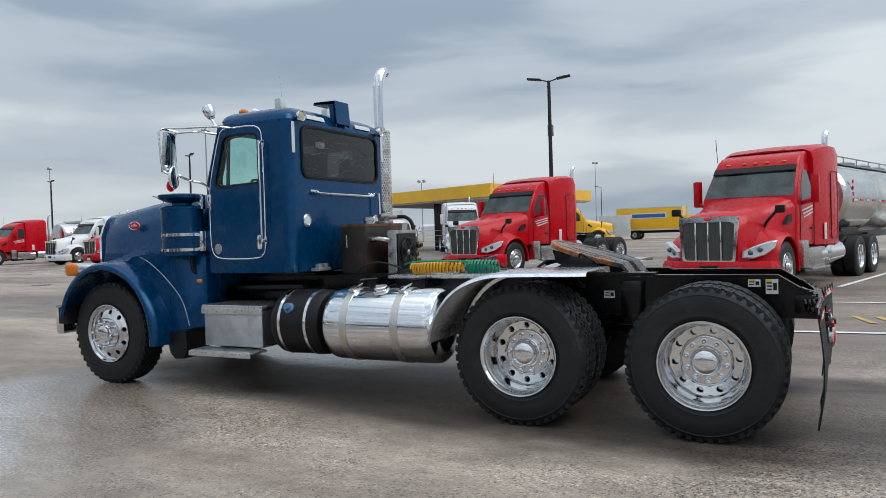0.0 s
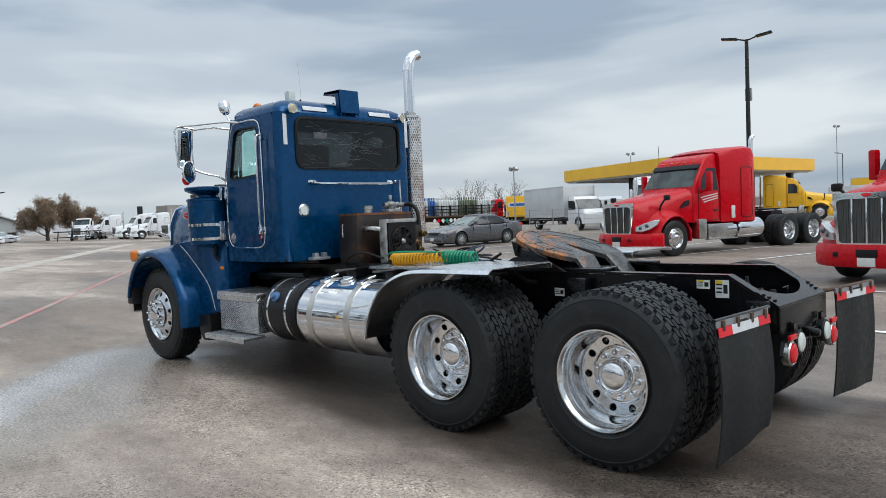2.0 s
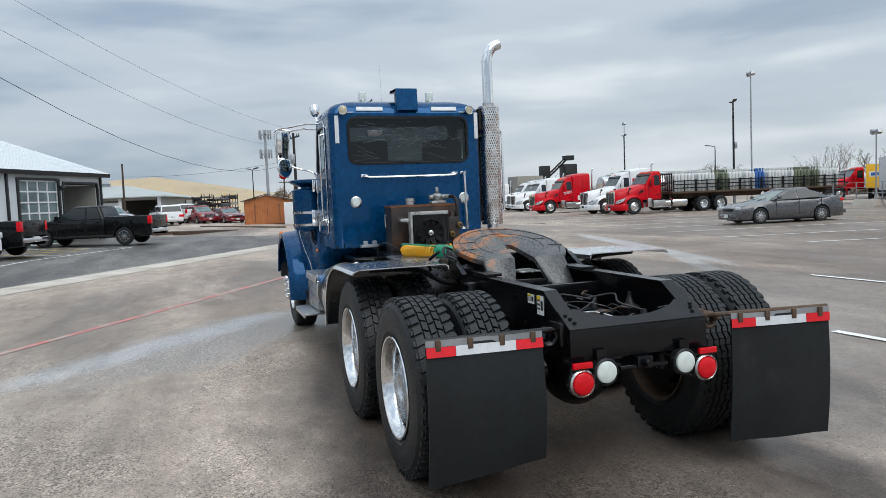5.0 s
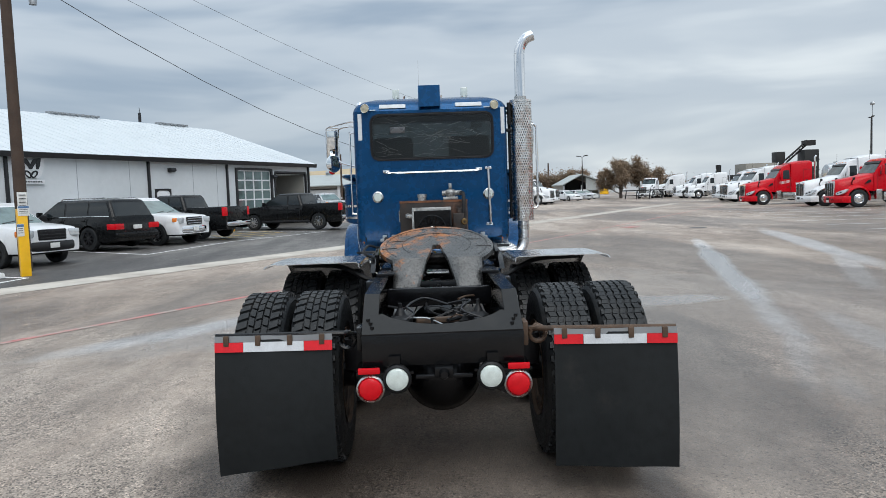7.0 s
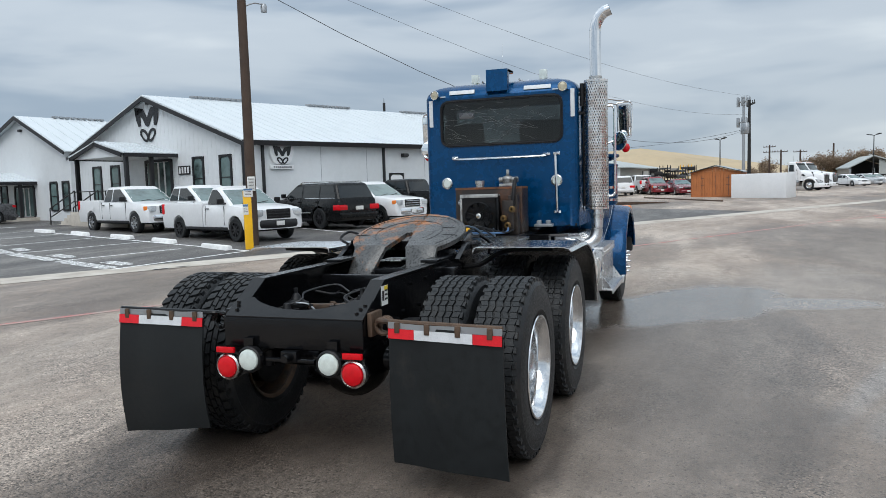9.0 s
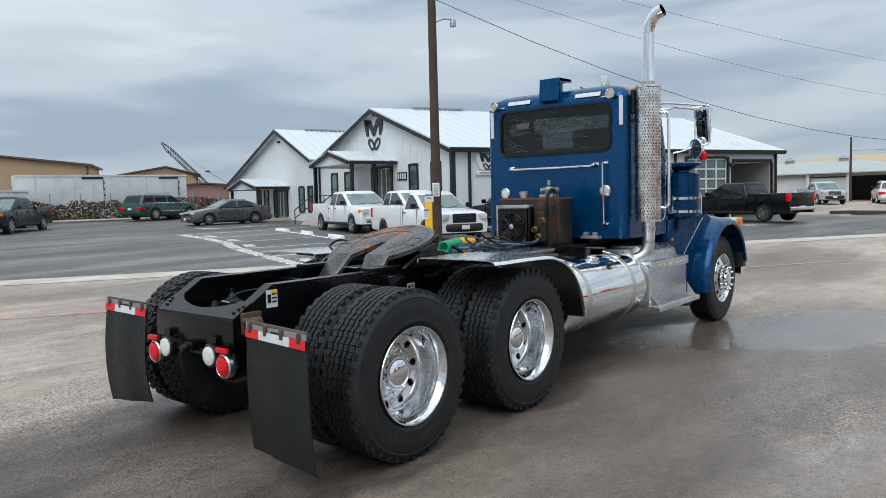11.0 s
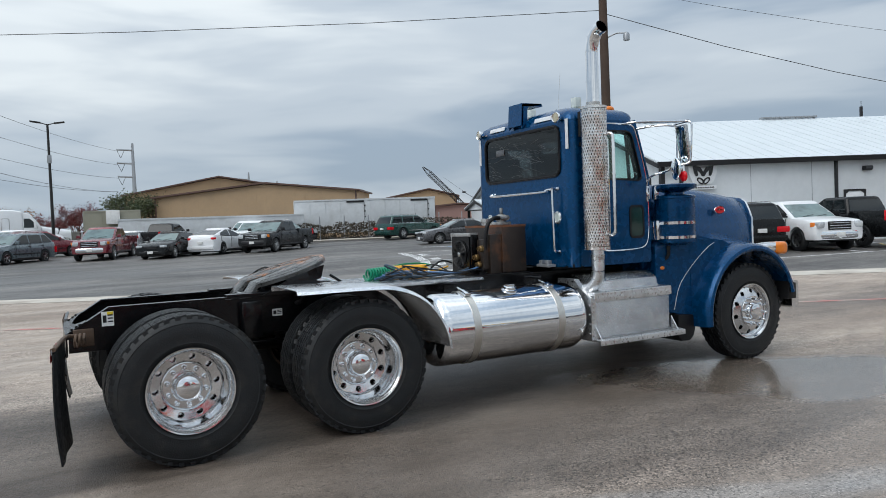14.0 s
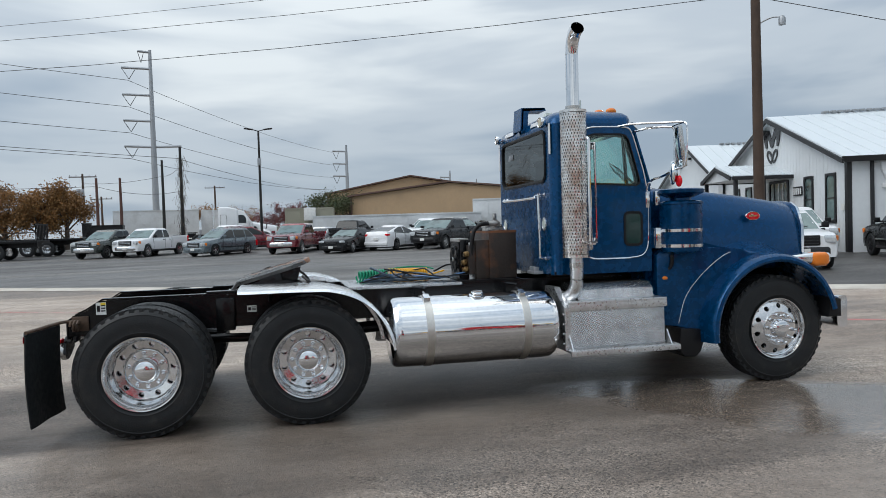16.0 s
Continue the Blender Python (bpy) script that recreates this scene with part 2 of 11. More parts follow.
M["red"] = mat("red_paint", (0.53, 0.002, 0.010), 0.30, 0.0, 0.06, 1.0, coat=0.3, spec=0.12)
M["yellow"] = mat("yellow_paint", (0.86, 0.47, 0.008), 0.4, 0.0, 0.08, 1.0, coat=0.3)
M["orangewood"] = mat("orange_shed_boards", (0.40, 0.135, 0.040), 0.6, 0.0, 0.15, 2.0, bump=0.1)
M["grey"] = mat("grey_paint", (0.085, 0.085, 0.09), 0.28, 0.5, 0.08, 1.0, coat=0.8)
M["silver"] = mat("silver_paint", (0.46, 0.47, 0.48), 0.3, 0.5, 0.06, 1.0, coat=0.8)
M["blackcar"] = mat("black_paint", (0.005, 0.0055, 0.006), 0.25, 0.0, 0.1, 1.0, coat=0.3, spec=0.15)
M["charcoal"] = mat("charcoal_paint", (0.016, 0.017, 0.019), 0.28, 0.2, 0.08, 1.0, coat=0.3, spec=0.25)
M["maroon"] = mat("maroon_paint", (0.16, 0.012, 0.022), 0.28, 0.2, 0.08, 1.0, coat=0.9)
M["greencar"] = mat("dark_green_paint", (0.006, 0.055, 0.045), 0.28, 0.2, 0.08, 1.0, coat=0.9)
M["olive"] = mat("dark_olive_paint", (0.022, 0.032, 0.028), 0.28, 0.2, 0.08, 1.0, coat=0.9)
M["slate"] = mat("slate_grey_paint", (0.13, 0.165, 0.185), 0.3, 0.4, 0.08, 1.0, coat=0.8)
M["wallwhite"] = mat("white_metal_siding", (0.66, 0.685, 0.70), 0.55, 0.0, 0.04, 0.6, tint=(0.60, 0.625, 0.64), tintscale=0.6)
M["roofwhite"] = mat("white_metal_roof", (0.61, 0.655, 0.68), 0.4, 0.0, 0.04, 0.5, tint=(0.53, 0.575, 0.60), tintscale=0.5, tintlow=0.55)
M["darktrim"] = mat("dark_trim", (0.010, 0.010, 0.012), 0.45, 0.0, 0.15, 3.0)
M["tan"] = mat("tan_metal_siding", (0.42, 0.29, 0.17), 0.6, 0.0, 0.06, 0.5, tint=(0.36, 0.25, 0.15), tintscale=0.3)
M["brownroof"] = mat("brown_metal_trim", (0.105, 0.058, 0.045), 0.5, 0.0, 0.12, 1.0)
M["concrete"] = mat("concrete", (0.54, 0.50, 0.44), 0.8, 0.0, 0.14, 1.2, bump=0.2, bscale=60, tint=(0.36, 0.31, 0.26), tintscale=0.8, tintlow=0.42, tinthigh=0.68)
M["blueline"] = mat("blue_line_paint", (0.22, 0.36, 0.55), 0.6, 0.0, 0.15, 3.0, tint=(0.20, 0.20, 0.21), tintscale=5, tintlow=0.5, tinthigh=0.8)
M["paintline"] = mat("white_line_paint", (0.82, 0.82, 0.81), 0.6, 0.0, 0.15, 3.0, tint=(0.30, 0.30, 0.30), tintscale=5, tintlow=0.62, tinthigh=0.9)
M["redline"] = mat("faded_red_line", (0.50, 0.15, 0.14), 0.6, 0.0, 0.3, 3.0, tint=(0.38, 0.31, 0.27), tintscale=2.2, tintlow=0.40, tinthigh=0.60)
M["yellowline"] = mat("faded_yellow_line", (0.55, 0.38, 0.10), 0.6, 0.0, 0.2, 2.0, tint=(0.2, 0.18, 0.15), tintscale=4, tintlow=0.5, tinthigh=0.8)
M["trailer"] = mat("white_trailer_skin", (0.60, 0.62, 0.63), 0.45, 0.0, 0.06, 0.5, tint=(0.50, 0.51, 0.51), tintscale=0.8)
M["tankskin"] = mat("brushed_tank_skin", (0.66, 0.66, 0.65), 0.22, 1.0, 0.08, 0.6, bump=0.04, bscale=2)
M["greyroof"] = mat("grey_sheet_roof", (0.40, 0.43, 0.42), 0.5, 0.0, 0.08, 0.5, tint=(0.33, 0.35, 0.34), tintscale=0.5)
M["galv"] = mat("galvanised_steel", (0.34, 0.36, 0.38), 0.45, 0.6, 0.1, 1.0)
M["darkpole"] = mat("dark_bronze_pole", (0.015, 0.015, 0.015), 0.5, 0.2, 0.1, 1.0)
M["wood"] = mat("weathered_pole_wood", (0.062, 0.040, 0.029), 0.85, 0.0, 0.25, 3.0, bump=0.4, bscale=30)
M["rustypipe"] = mat("rust_red_post", (0.10, 0.046, 0.036), 0.7, 0.0, 0.2, 3.0)
M["wire"] = mat("wire_black", (0.03, 0.03, 0.033), 0.6)
M["hill"] = mat("sand_heap", (0.46, 0.36, 0.23), 0.95, 0.0, 0.1, 0.1, bump=0.2, bscale=3, tint=(0.38, 0.30, 0.19), tintscale=0.08)
M["bark"] = mat("bark", (0.07, 0.055, 0.045), 0.9, 0.0, 0.25, 5.0, bump=0.4)
M["vine"] = mat("dry_vines", (0.075, 0.060, 0.042), 0.9, 0.0, 0.45, 3.0)
M["khaki"] = mat("khaki_container", (0.27, 0.26, 0.20), 0.6, 0.0, 0.08, 1.0)
M["plant"] = mat("works_concrete", (0.30, 0.29, 0.26), 0.8, 0.0, 0.1, 0.3)
M["alu"] = mat("cast_wheel", (0.55, 0.56, 0.57), 0.25, 1.0, 0.1, 5.0)
M["oldlens"] = mat("yellowed_lamp_glass", (0.42, 0.38, 0.27), 0.12, 0.2, 0.3, 30.0, coat=0.8)
M["headlamp"] = mat("headlamp_glass", (0.55, 0.58, 0.60), 0.08, 0.3, 0.25, 18.0, coat=1.0)
M["bottle"] = mat("gas_bottle_white", (0.62, 0.63, 0.62), 0.5, 0.0, 0.1, 2.0)
M["bottleb"] = mat("gas_bottle_blue", (0.03, 0.12, 0.36), 0.5)
M["bottleg"] = mat("gas_bottle_olive", (0.13, 0.15, 0.10), 0.5)
M["pinkwall"] = mat("dusty_pink_wall", (0.28, 0.17, 0.15), 0.7, 0.0, 0.1, 0.6)


def leafmat(name, a, b):
    m = mat(name, a, 0.7, 0.0, 0.3, 1.5)
    nt = m.node_tree
    N, L = nt.nodes.new, nt.links.new
    g, r, mx = N("ShaderNodeNewGeometry"), N("ShaderNodeValToRGB"), N("ShaderNodeMix")
    r.color_ramp.elements[0].color, r.color_ramp.elements[1].color = (*a, 1), (*b, 1)
    L(g.outputs["Random Per Island"], r.inputs[0])
    L(r.outputs[0], nt.nodes["Principled BSDF"].inputs["Base Color"])
    return m


M["leaf_rust"] = leafmat("leaves_rust", (0.14, 0.105, 0.070), (0.30, 0.20, 0.125))
M["leaf_brown"] = leafmat("leaves_brown", (0.13, 0.075, 0.025), (0.34, 0.16, 0.05))
M["leaf_red"] = leafmat("leaves_red", (0.07, 0.012, 0.015), (0.17, 0.03, 0.025))
M["leaf_green"] = leafmat("leaves_green", (0.03, 0.05, 0.02), (0.08, 0.09, 0.03))
M["twig"] = leafmat("bare_twigs", (0.10, 0.08, 0.07), (0.16, 0.13, 0.11))


def asphalt(name, dry, dusty, dark, wetness, along, damp_shade=(), sheens=()):
    """Paving: aggregate speckle, pale dusty drifts along the traffic, dark damp patches that mirror the sky, painted
    shade and pale painted sheen.
    """
    m = bpy.data.materials.new(name)
    m.use_nodes = True
    nt = m.node_tree
    N, L = nt.nodes.new, nt.links.new
    b = nt.nodes["Principled BSDF"]
    tc = N("ShaderNodeTexCoord")

    def noise_at(scale, detail, rot=0.0, stretch=(1, 1, 1), rough=0.55, off=0.0):
        mp, n = N("ShaderNodeMapping"), N("ShaderNodeTexNoise")
        mp.inputs["Rotation"].default_value, mp.inputs["Scale"].default_value = (0, 0, rot), stretch
        mp.inputs["Location"].default_value = (off, off * 0.7, 0)
        L(tc.outputs["Object"], mp.inputs[0])
        L(mp.outputs[0], n.inputs["Vector"])
        n.inputs["Scale"].default_value, n.inputs["Detail"].default_value, n.inputs["Roughness"].default_value = scale, detail, rough
        return n.outputs["Fac"]

    def span(v, a, c, lo=0.0, hi=1.0):
        r = N("ShaderNodeMapRange")
        for k, x in (("From Min", a), ("From Max", c), ("To Min", lo), ("To Max", hi)):
            r.inputs[k].default_value = x
        L(v, r.inputs["Value"])
        return r.outputs[0]

    def blend(f, a, c):
        x = N("ShaderNodeMix")
        x.data_type = "RGBA"
        L(f, x.inputs["Factor"])
        for k, v in (("A", a), ("B", c)):
            if isinstance(v, tuple):
                x.inputs[k].default_value = (*v, 1)
            else:
                L(v, x.inputs[k])
        return x.outputs["Result"]

    def times(a, c):
        x = N("ShaderNodeMath")
        x.operation = "MULTIPLY"
        L(a, x.inputs[0])
        if isinstance(c, float):
            x.inputs[1].default_value = c
        else:
            L(c, x.inputs[1])
        return x.outputs[0]

    def most(a, c):
        if a is None:
            return c
        x = N("ShaderNodeMath")
        x.operation = "MAXIMUM"
        L(a, x.inputs[0])
        L(c, x.inputs[1])
        return x.outputs[0]
    drift = span(noise_at(0.55, 9, along, (0.16, 1.15, 1), 0.72), 0.42, 0.62)
    patch = span(noise_at(0.20, 8, along, (0.38, 1.0, 1), 0.66, 7.3), 0.43, 0.60)
    blot = noise_at(2.2, 7, along, (0.7, 1.0, 1), 0.68, 1.7)
    wet = times(span(noise_at(0.16, 6, along, (0.30, 1.0, 1), 0.58, 3.1), 0.49, 0.57), wetness)
    edge = noise_at(0.5, 6, along, (0.6, 1.0, 1), 0.62, 5.5)
    # dark ellipses: damp ground, and shade painted under and behind the truck
    damp = gloss = None
    for cx, cy, rx, ry, turn, amount, shine in damp_shade:
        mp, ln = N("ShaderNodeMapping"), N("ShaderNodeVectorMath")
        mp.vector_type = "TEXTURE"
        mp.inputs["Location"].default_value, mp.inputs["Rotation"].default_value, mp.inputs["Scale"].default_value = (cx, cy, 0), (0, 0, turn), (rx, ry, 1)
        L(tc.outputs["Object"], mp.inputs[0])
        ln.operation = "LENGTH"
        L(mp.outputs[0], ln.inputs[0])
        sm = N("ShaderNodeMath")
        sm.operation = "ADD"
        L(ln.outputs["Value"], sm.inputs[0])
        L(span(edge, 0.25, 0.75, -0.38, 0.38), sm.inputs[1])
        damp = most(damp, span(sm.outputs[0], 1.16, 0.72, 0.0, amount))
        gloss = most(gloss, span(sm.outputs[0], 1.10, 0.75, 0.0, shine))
    # wet streaks: smoother, and with the sky's sheen painted in
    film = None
    for cx, cy, rx, ry, turn, amount in sheens:
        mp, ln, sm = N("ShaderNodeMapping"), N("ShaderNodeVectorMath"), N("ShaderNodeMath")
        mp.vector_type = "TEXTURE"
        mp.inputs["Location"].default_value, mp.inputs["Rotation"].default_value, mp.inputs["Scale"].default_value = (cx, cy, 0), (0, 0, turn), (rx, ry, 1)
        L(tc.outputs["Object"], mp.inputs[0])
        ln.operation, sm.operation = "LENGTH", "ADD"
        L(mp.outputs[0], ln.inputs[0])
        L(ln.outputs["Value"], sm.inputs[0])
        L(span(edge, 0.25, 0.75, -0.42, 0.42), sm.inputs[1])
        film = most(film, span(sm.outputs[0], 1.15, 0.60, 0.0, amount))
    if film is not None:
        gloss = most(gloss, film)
    shiny = most(gloss, times(wet, 0.25)) if gloss is not None else times(wet, 0.6)
    # from here wet carries the painted shade as well as the damp
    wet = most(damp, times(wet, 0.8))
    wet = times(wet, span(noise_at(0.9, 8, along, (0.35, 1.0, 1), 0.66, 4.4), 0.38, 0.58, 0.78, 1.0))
    stone = N("ShaderNodeTexVoronoi")
    stone.inputs["Scale"].default_value = 84
    L(tc.outputs["Object"], stone.inputs["Vector"])
    ssep = N("ShaderNodeSeparateColor")
    L(stone.outputs["Color"], ssep.inputs[0])
    pebble = ssep.outputs[0]
    mid = noise_at(9.0, 6, along, (0.8, 1.0, 1), 0.75, 2.2)
    grain = noise_at(38, 5, 0, (1, 1, 1), 0.72)
    grit = noise_at(95, 3, 0, (1, 1, 1), 0.75)
    col = blend(times(drift, 0.8), dry, dusty)
    col = blend(times(patch, 0.75), col, dark)
    # pale colour stands in for sky mirrored along the wet streaks
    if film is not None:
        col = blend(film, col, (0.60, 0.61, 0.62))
    speck = N("ShaderNodeVectorMath")
    speck.operation = "SCALE"
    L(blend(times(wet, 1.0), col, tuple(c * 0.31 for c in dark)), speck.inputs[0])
    L(span(grain, 0.36, 0.64, 0.78, 1.22), speck.inputs["Scale"])
    blo = N("ShaderNodeVectorMath")
    blo.operation = "SCALE"
    L(speck.outputs[0], blo.inputs[0])
    L(span(blot, 0.36, 0.64, 0.86, 1.13), blo.inputs["Scale"])
    pep = N("ShaderNodeVectorMath")
    pep.operation = "SCALE"
    L(blo.outputs[0], pep.inputs[0])
    L(span(grit, 0.54, 0.72, 0.95, 1.45), pep.inputs["Scale"])
    peb = N("ShaderNodeVectorMath")
    peb.operation = "SCALE"
    L(pep.outputs[0], peb.inputs[0])
    bare = span(noise_at(0.7, 8, along, (0.6, 1.0, 1), 0.68, 9.1), 0.45, 0.59)
    fleck = N("ShaderNodeMix")
    L(bare, fleck.inputs["Factor"])
    L(times(span(pebble, 0.0, 0.12, 0.48, 1.02), span(pebble, 0.92, 1.0, 1.0, 1.3)), fleck.inputs["A"])
    L(times(span(pebble, 0.06, 0.50, 0.26, 1.08), span(pebble, 0.82, 1.0, 1.0, 1.65)), fleck.inputs["B"])
    L(times(fleck.outputs["Result"], span(mid, 0.38, 0.62, 0.88, 1.12)), peb.inputs["Scale"])
    L(peb.outputs[0], b.inputs["Base Color"])
    rough = N("ShaderNodeMix")
    L(shiny, rough.inputs["Factor"])
    L(span(shiny, 0, 1, 0.28, 1.0), b.inputs["Specular IOR Level"])
    L(span(grain, 0.3, 0.7, 0.42, 0.72), rough.inputs["A"])
    L(span(grain, 0.3, 0.7, 0.10, 0.22), rough.inputs["B"])
    L(rough.outputs["Result"], b.inputs["Roughness"])
    bp = N("ShaderNodeBump")
    lump = N("ShaderNodeMath")
    lump.operation = "SUBTRACT"
    L(grain, lump.inputs[0])
    L(times(stone.outputs["Distance"], 0.55), lump.inputs[1])
    L(lump.outputs[0], bp.inputs["Height"])
    bp.inputs["Distance"].default_value = 0.006
    L(span(shiny, 0, 1, 0.8, 0.05), bp.inputs["Strength"])
    L(bp.outputs[0], b.inputs["Normal"])
    return m


ROAD = radians(-30.3)
# damp or dark asphalt; those at (-1.4, 0) and (0.9, 0) also paint truck shade
DAMP_SHADE = ((14.0, -23.0, 34.0, 12.5, -0.35, 0.54, 0.05), (3.2, -4.2, 7.6, 3.4, 0.05, 0.56, 0.34), (2.6, -2.0, 4.2, 1.4, 0.0, 0.82, 0.42), (2.0, 4.2, 2.4, 1.4, 0.0, 0.35, 0.1), (5.7, -2.0, 2.4, 1.0, -0.5, 0.8, 0.95), (-1.4, 0.0, 2.1, 1.5, 0.1, 1.0, 0.12), (0.9, 0.0, 5.0, 1.72, 0.0, 0.97, 0.15), (5.3, 2.2, 2.3, 1.3, -0.75, 0.35, 0.75), (6.0, -2.9, 0.55, 1.7, 0.0, 0.3, 0.9))
# streaks whose bright sheen is painted into the paving colour
SHEENS = ((5.2, 2.9, 2.6, 0.42, -0.72, 0.6), (9.8, -5.83, 8.6, 0.29, -0.29, 0.78), (15.4, -10.35, 7.6, 0.38, -0.276, 0.5), (9.5, -8.2, 4.5, 0.25, -0.45, 0.35), (3.3, -4.65, 1.6, 0.22, -0.23, 0.35), (2.9, -3.75, 2.2, 0.16, -0.42, 0.35))
M["road"] = asphalt("worn_yard_paving", (0.388, 0.318, 0.262), (0.550, 0.470, 0.398), (0.216, 0.166, 0.131), 0.8, -ROAD, DAMP_SHADE, SHEENS)
M["lot"] = asphalt("dark_lot_asphalt", (0.108, 0.102, 0.097), (0.255, 0.240, 0.222), (0.062, 0.059, 0.058), 0.5, -ROAD)

# ---- building helpers ----
def loop_faces(bm, a, b, closed=True):
    n = len(a)
    for i in range(n if closed else n - 1):
        j = (i + 1) % n
        q = [a[i], a[j], b[j], b[i]]
        if len({v.index if v.index >= 0 else id(v) for v in q}) == 4:
            try:
                bm.faces.new(q)
            except ValueError:
                pass


def box(bm, c, s, bevel=0.0, rot=None, seg=2):
    m = Matrix.Translation(c) @ (Euler([radians(a) for a in rot]).to_matrix().to_4x4() if rot else Matrix()) @ Matrix.Diagonal((*s, 1))
    made = bmesh.ops.create_cube(bm, size=1, matrix=m)["verts"]
    if bevel:
        edges = list({e for v in made for e in v.link_edges})
        bmesh.ops.bevel(bm, geom=edges, offset=bevel, segments=seg, affect="EDGES", profile=0.6)
    return bm


def rod(bm, p, q, r, r2=None, seg=16, caps=True):
    p, q = Vector(p), Vector(q)
    m = Matrix.Translation((p + q) / 2) @ (q - p).to_track_quat("Z", "Y").to_matrix().to_4x4()
    bmesh.ops.create_cone(bm, cap_ends=caps, segments=seg, radius1=r, radius2=r if r2 is None else r2, depth=(q - p).length, matrix=m)
    return bm


def ball(bm, c, r, s=(1, 1, 1), u=16, v=10):
    bmesh.ops.create_uvsphere(bm, u_segments=u, v_segments=v, radius=r, matrix=Matrix.Translation(c) @ Matrix.Diagonal((*s, 1)))
    return bm


def lathe(bm, prof, seg=48, m=None, closed=False):
    """Turns (radius, height) pairs about the local z axis, placed by m."""
    m = m or Matrix()
    rings = []
    for r, h in prof:
        if r < 1e-5:
            rings.append([bm.verts.new(m @ Vector((0, 0, h)))])
        else:
            rings.append([bm.verts.new(m @ Vector((r * math.cos(2 * math.pi * k / seg), r * math.sin(2 * math.pi * k / seg), h))) for k in range(seg)])
    pairs = list(zip(rings, rings[1:])) + ([(rings[-1], rings[0])] if closed else [])
    for a, b in pairs:
        for k in range(seg):
            j = (k + 1) % seg
            q = [a[k % len(a)], a[j % len(a)], b[j % len(b)], b[k % len(b)]]
            q = [v for i, v in enumerate(q) if v not in q[:i]]
            if len(q) > 2:
                bm.faces.new(q)
    return bm


def axis_y(x, y, z, out=1):
    """A frame whose z axis points outwards along +y (out=1) or -y."""
    return Matrix.Translation((x, y, z)) @ Euler((radians(-90 * out), 0, 0)).to_matrix().to_4x4()


def axis_x(x, y, z, out=1):
    return Matrix.Translation((x, y, z)) @ Euler((0, radians(90 * out), 0)).to_matrix().to_4x4()


def curve_pts(pts, n=6):
    """A smooth line through the points."""
    P = [Vector(p) for p in pts]
    P = [2 * P[0] - P[1]] + P + [2 * P[-1] - P[-2]]
    out = []
    for i in range(1, len(P) - 2):
        a, b, c, d = P[i - 1:i + 3]
        for k in range(n):
            t = k / n
            out.append(0.5 * ((2 * b) + (c - a) * t + (2 * a - 5 * b + 4 * c - d) * t * t + (3 * b - a - 3 * c + d) * t ** 3))
    return out + [P[-2]]


def tube(bm, pts, r, seg=8, closed=False, caps=True):
    P = [Vector(p) for p in pts]
    n = len(P)
    up = Vector((0, 0, 1))
    rings = []
    for i, p in enumerate(P):
        a, b = (P[i - 1], P[(i + 1) % n]) if closed else (P[max(0, i - 1)], P[min(n - 1, i + 1)])
        t = (b - a).normalized()
        side = t.cross(up)
        if side.length < 0.05:
            side = t.cross(Vector((1, 0.3, 0)))
        side.normalize()
        if rings and side.dot(last) < 0:
            side = -side
        last = side
        nrm = side.cross(t)
        rr = r(i / (n - 1)) if callable(r) else r
        rings.append([bm.verts.new(p + rr * (side * math.cos(2 * math.pi * k / seg) + nrm * math.sin(2 * math.pi * k / seg))) for k in range(seg)])
    for a, b in zip(rings, rings[1:] + rings[:1] if closed else rings[1:]):
        loop_faces(bm, a, b)
    if caps and not closed:
        bm.faces.new(rings[0]), bm.faces.new(rings[-1])
    return bm


def prism(bm, poly, plane, a, b, bevel=0.0):
    """A polygon in a plane ('xz', 'yz' or 'xy'), drawn out from a to b along the third axis."""
    put = {"xz": lambda u, v, w: (u, w, v), "yz": lambda u, v, w: (w, u, v), "xy": lambda u, v, w: (u, v, w)}[plane]
    A, B = [bm.verts.new(put(u, v, a)) for u, v in poly], [bm.verts.new(put(u, v, b)) for u, v in poly]
    fs = [bm.faces.new(A), bm.faces.new(B)]
    loop_faces(bm, A, B)
    if bevel:
        edges = list({e for f in fs for e in f.edges})
        bmesh.ops.bevel(bm, geom=edges, offset=bevel, segments=2, affect="EDGES", profile=0.6)
    return bm


def rrect(x0, z0, x1, z1, r, n=5):
    """A rectangle with rounded corners, as a list of pairs."""
    out = []
    for cx, cz, a in ((x1 - r, z0 + r, -90), (x1 - r, z1 - r, 0), (x0 + r, z1 - r, 90), (x0 + r, z0 + r, 180)):
        for k in range(n + 1):
            t = radians(a + 90 * k / n)
            out.append((cx + r * math.cos(t), cz + r * math.sin(t)))
    return out


def resample(poly, n, c):
    """Points on a closed outline at n even angles about c."""
    out = []
    m = len(poly)
    for k in range(n):
        t = 2 * math.pi * (k + 0.5) / n
        d = (math.cos(t), math.sin(t))
        best = None
        for i in range(m):
            ax, ay = poly[i][0] - c[0], poly[i][1] - c[1]
            bx, by = poly[(i + 1) % m][0] - c[0], poly[(i + 1) % m][1] - c[1]
            ex, ey = bx - ax, by - ay
            den = d[0] * ey - d[1] * ex
            if abs(den) < 1e-9:
                continue
            s, q = (ax * ey - ay * ex) / den, (ax * d[1] - ay * d[0]) / den
            if s > 0 and -1e-6 <= q <= 1 + 1e-6 and (best is None or s > best):
                best = s
        out.append((c[0] + d[0] * best, c[1] + d[1] * best))
    return out


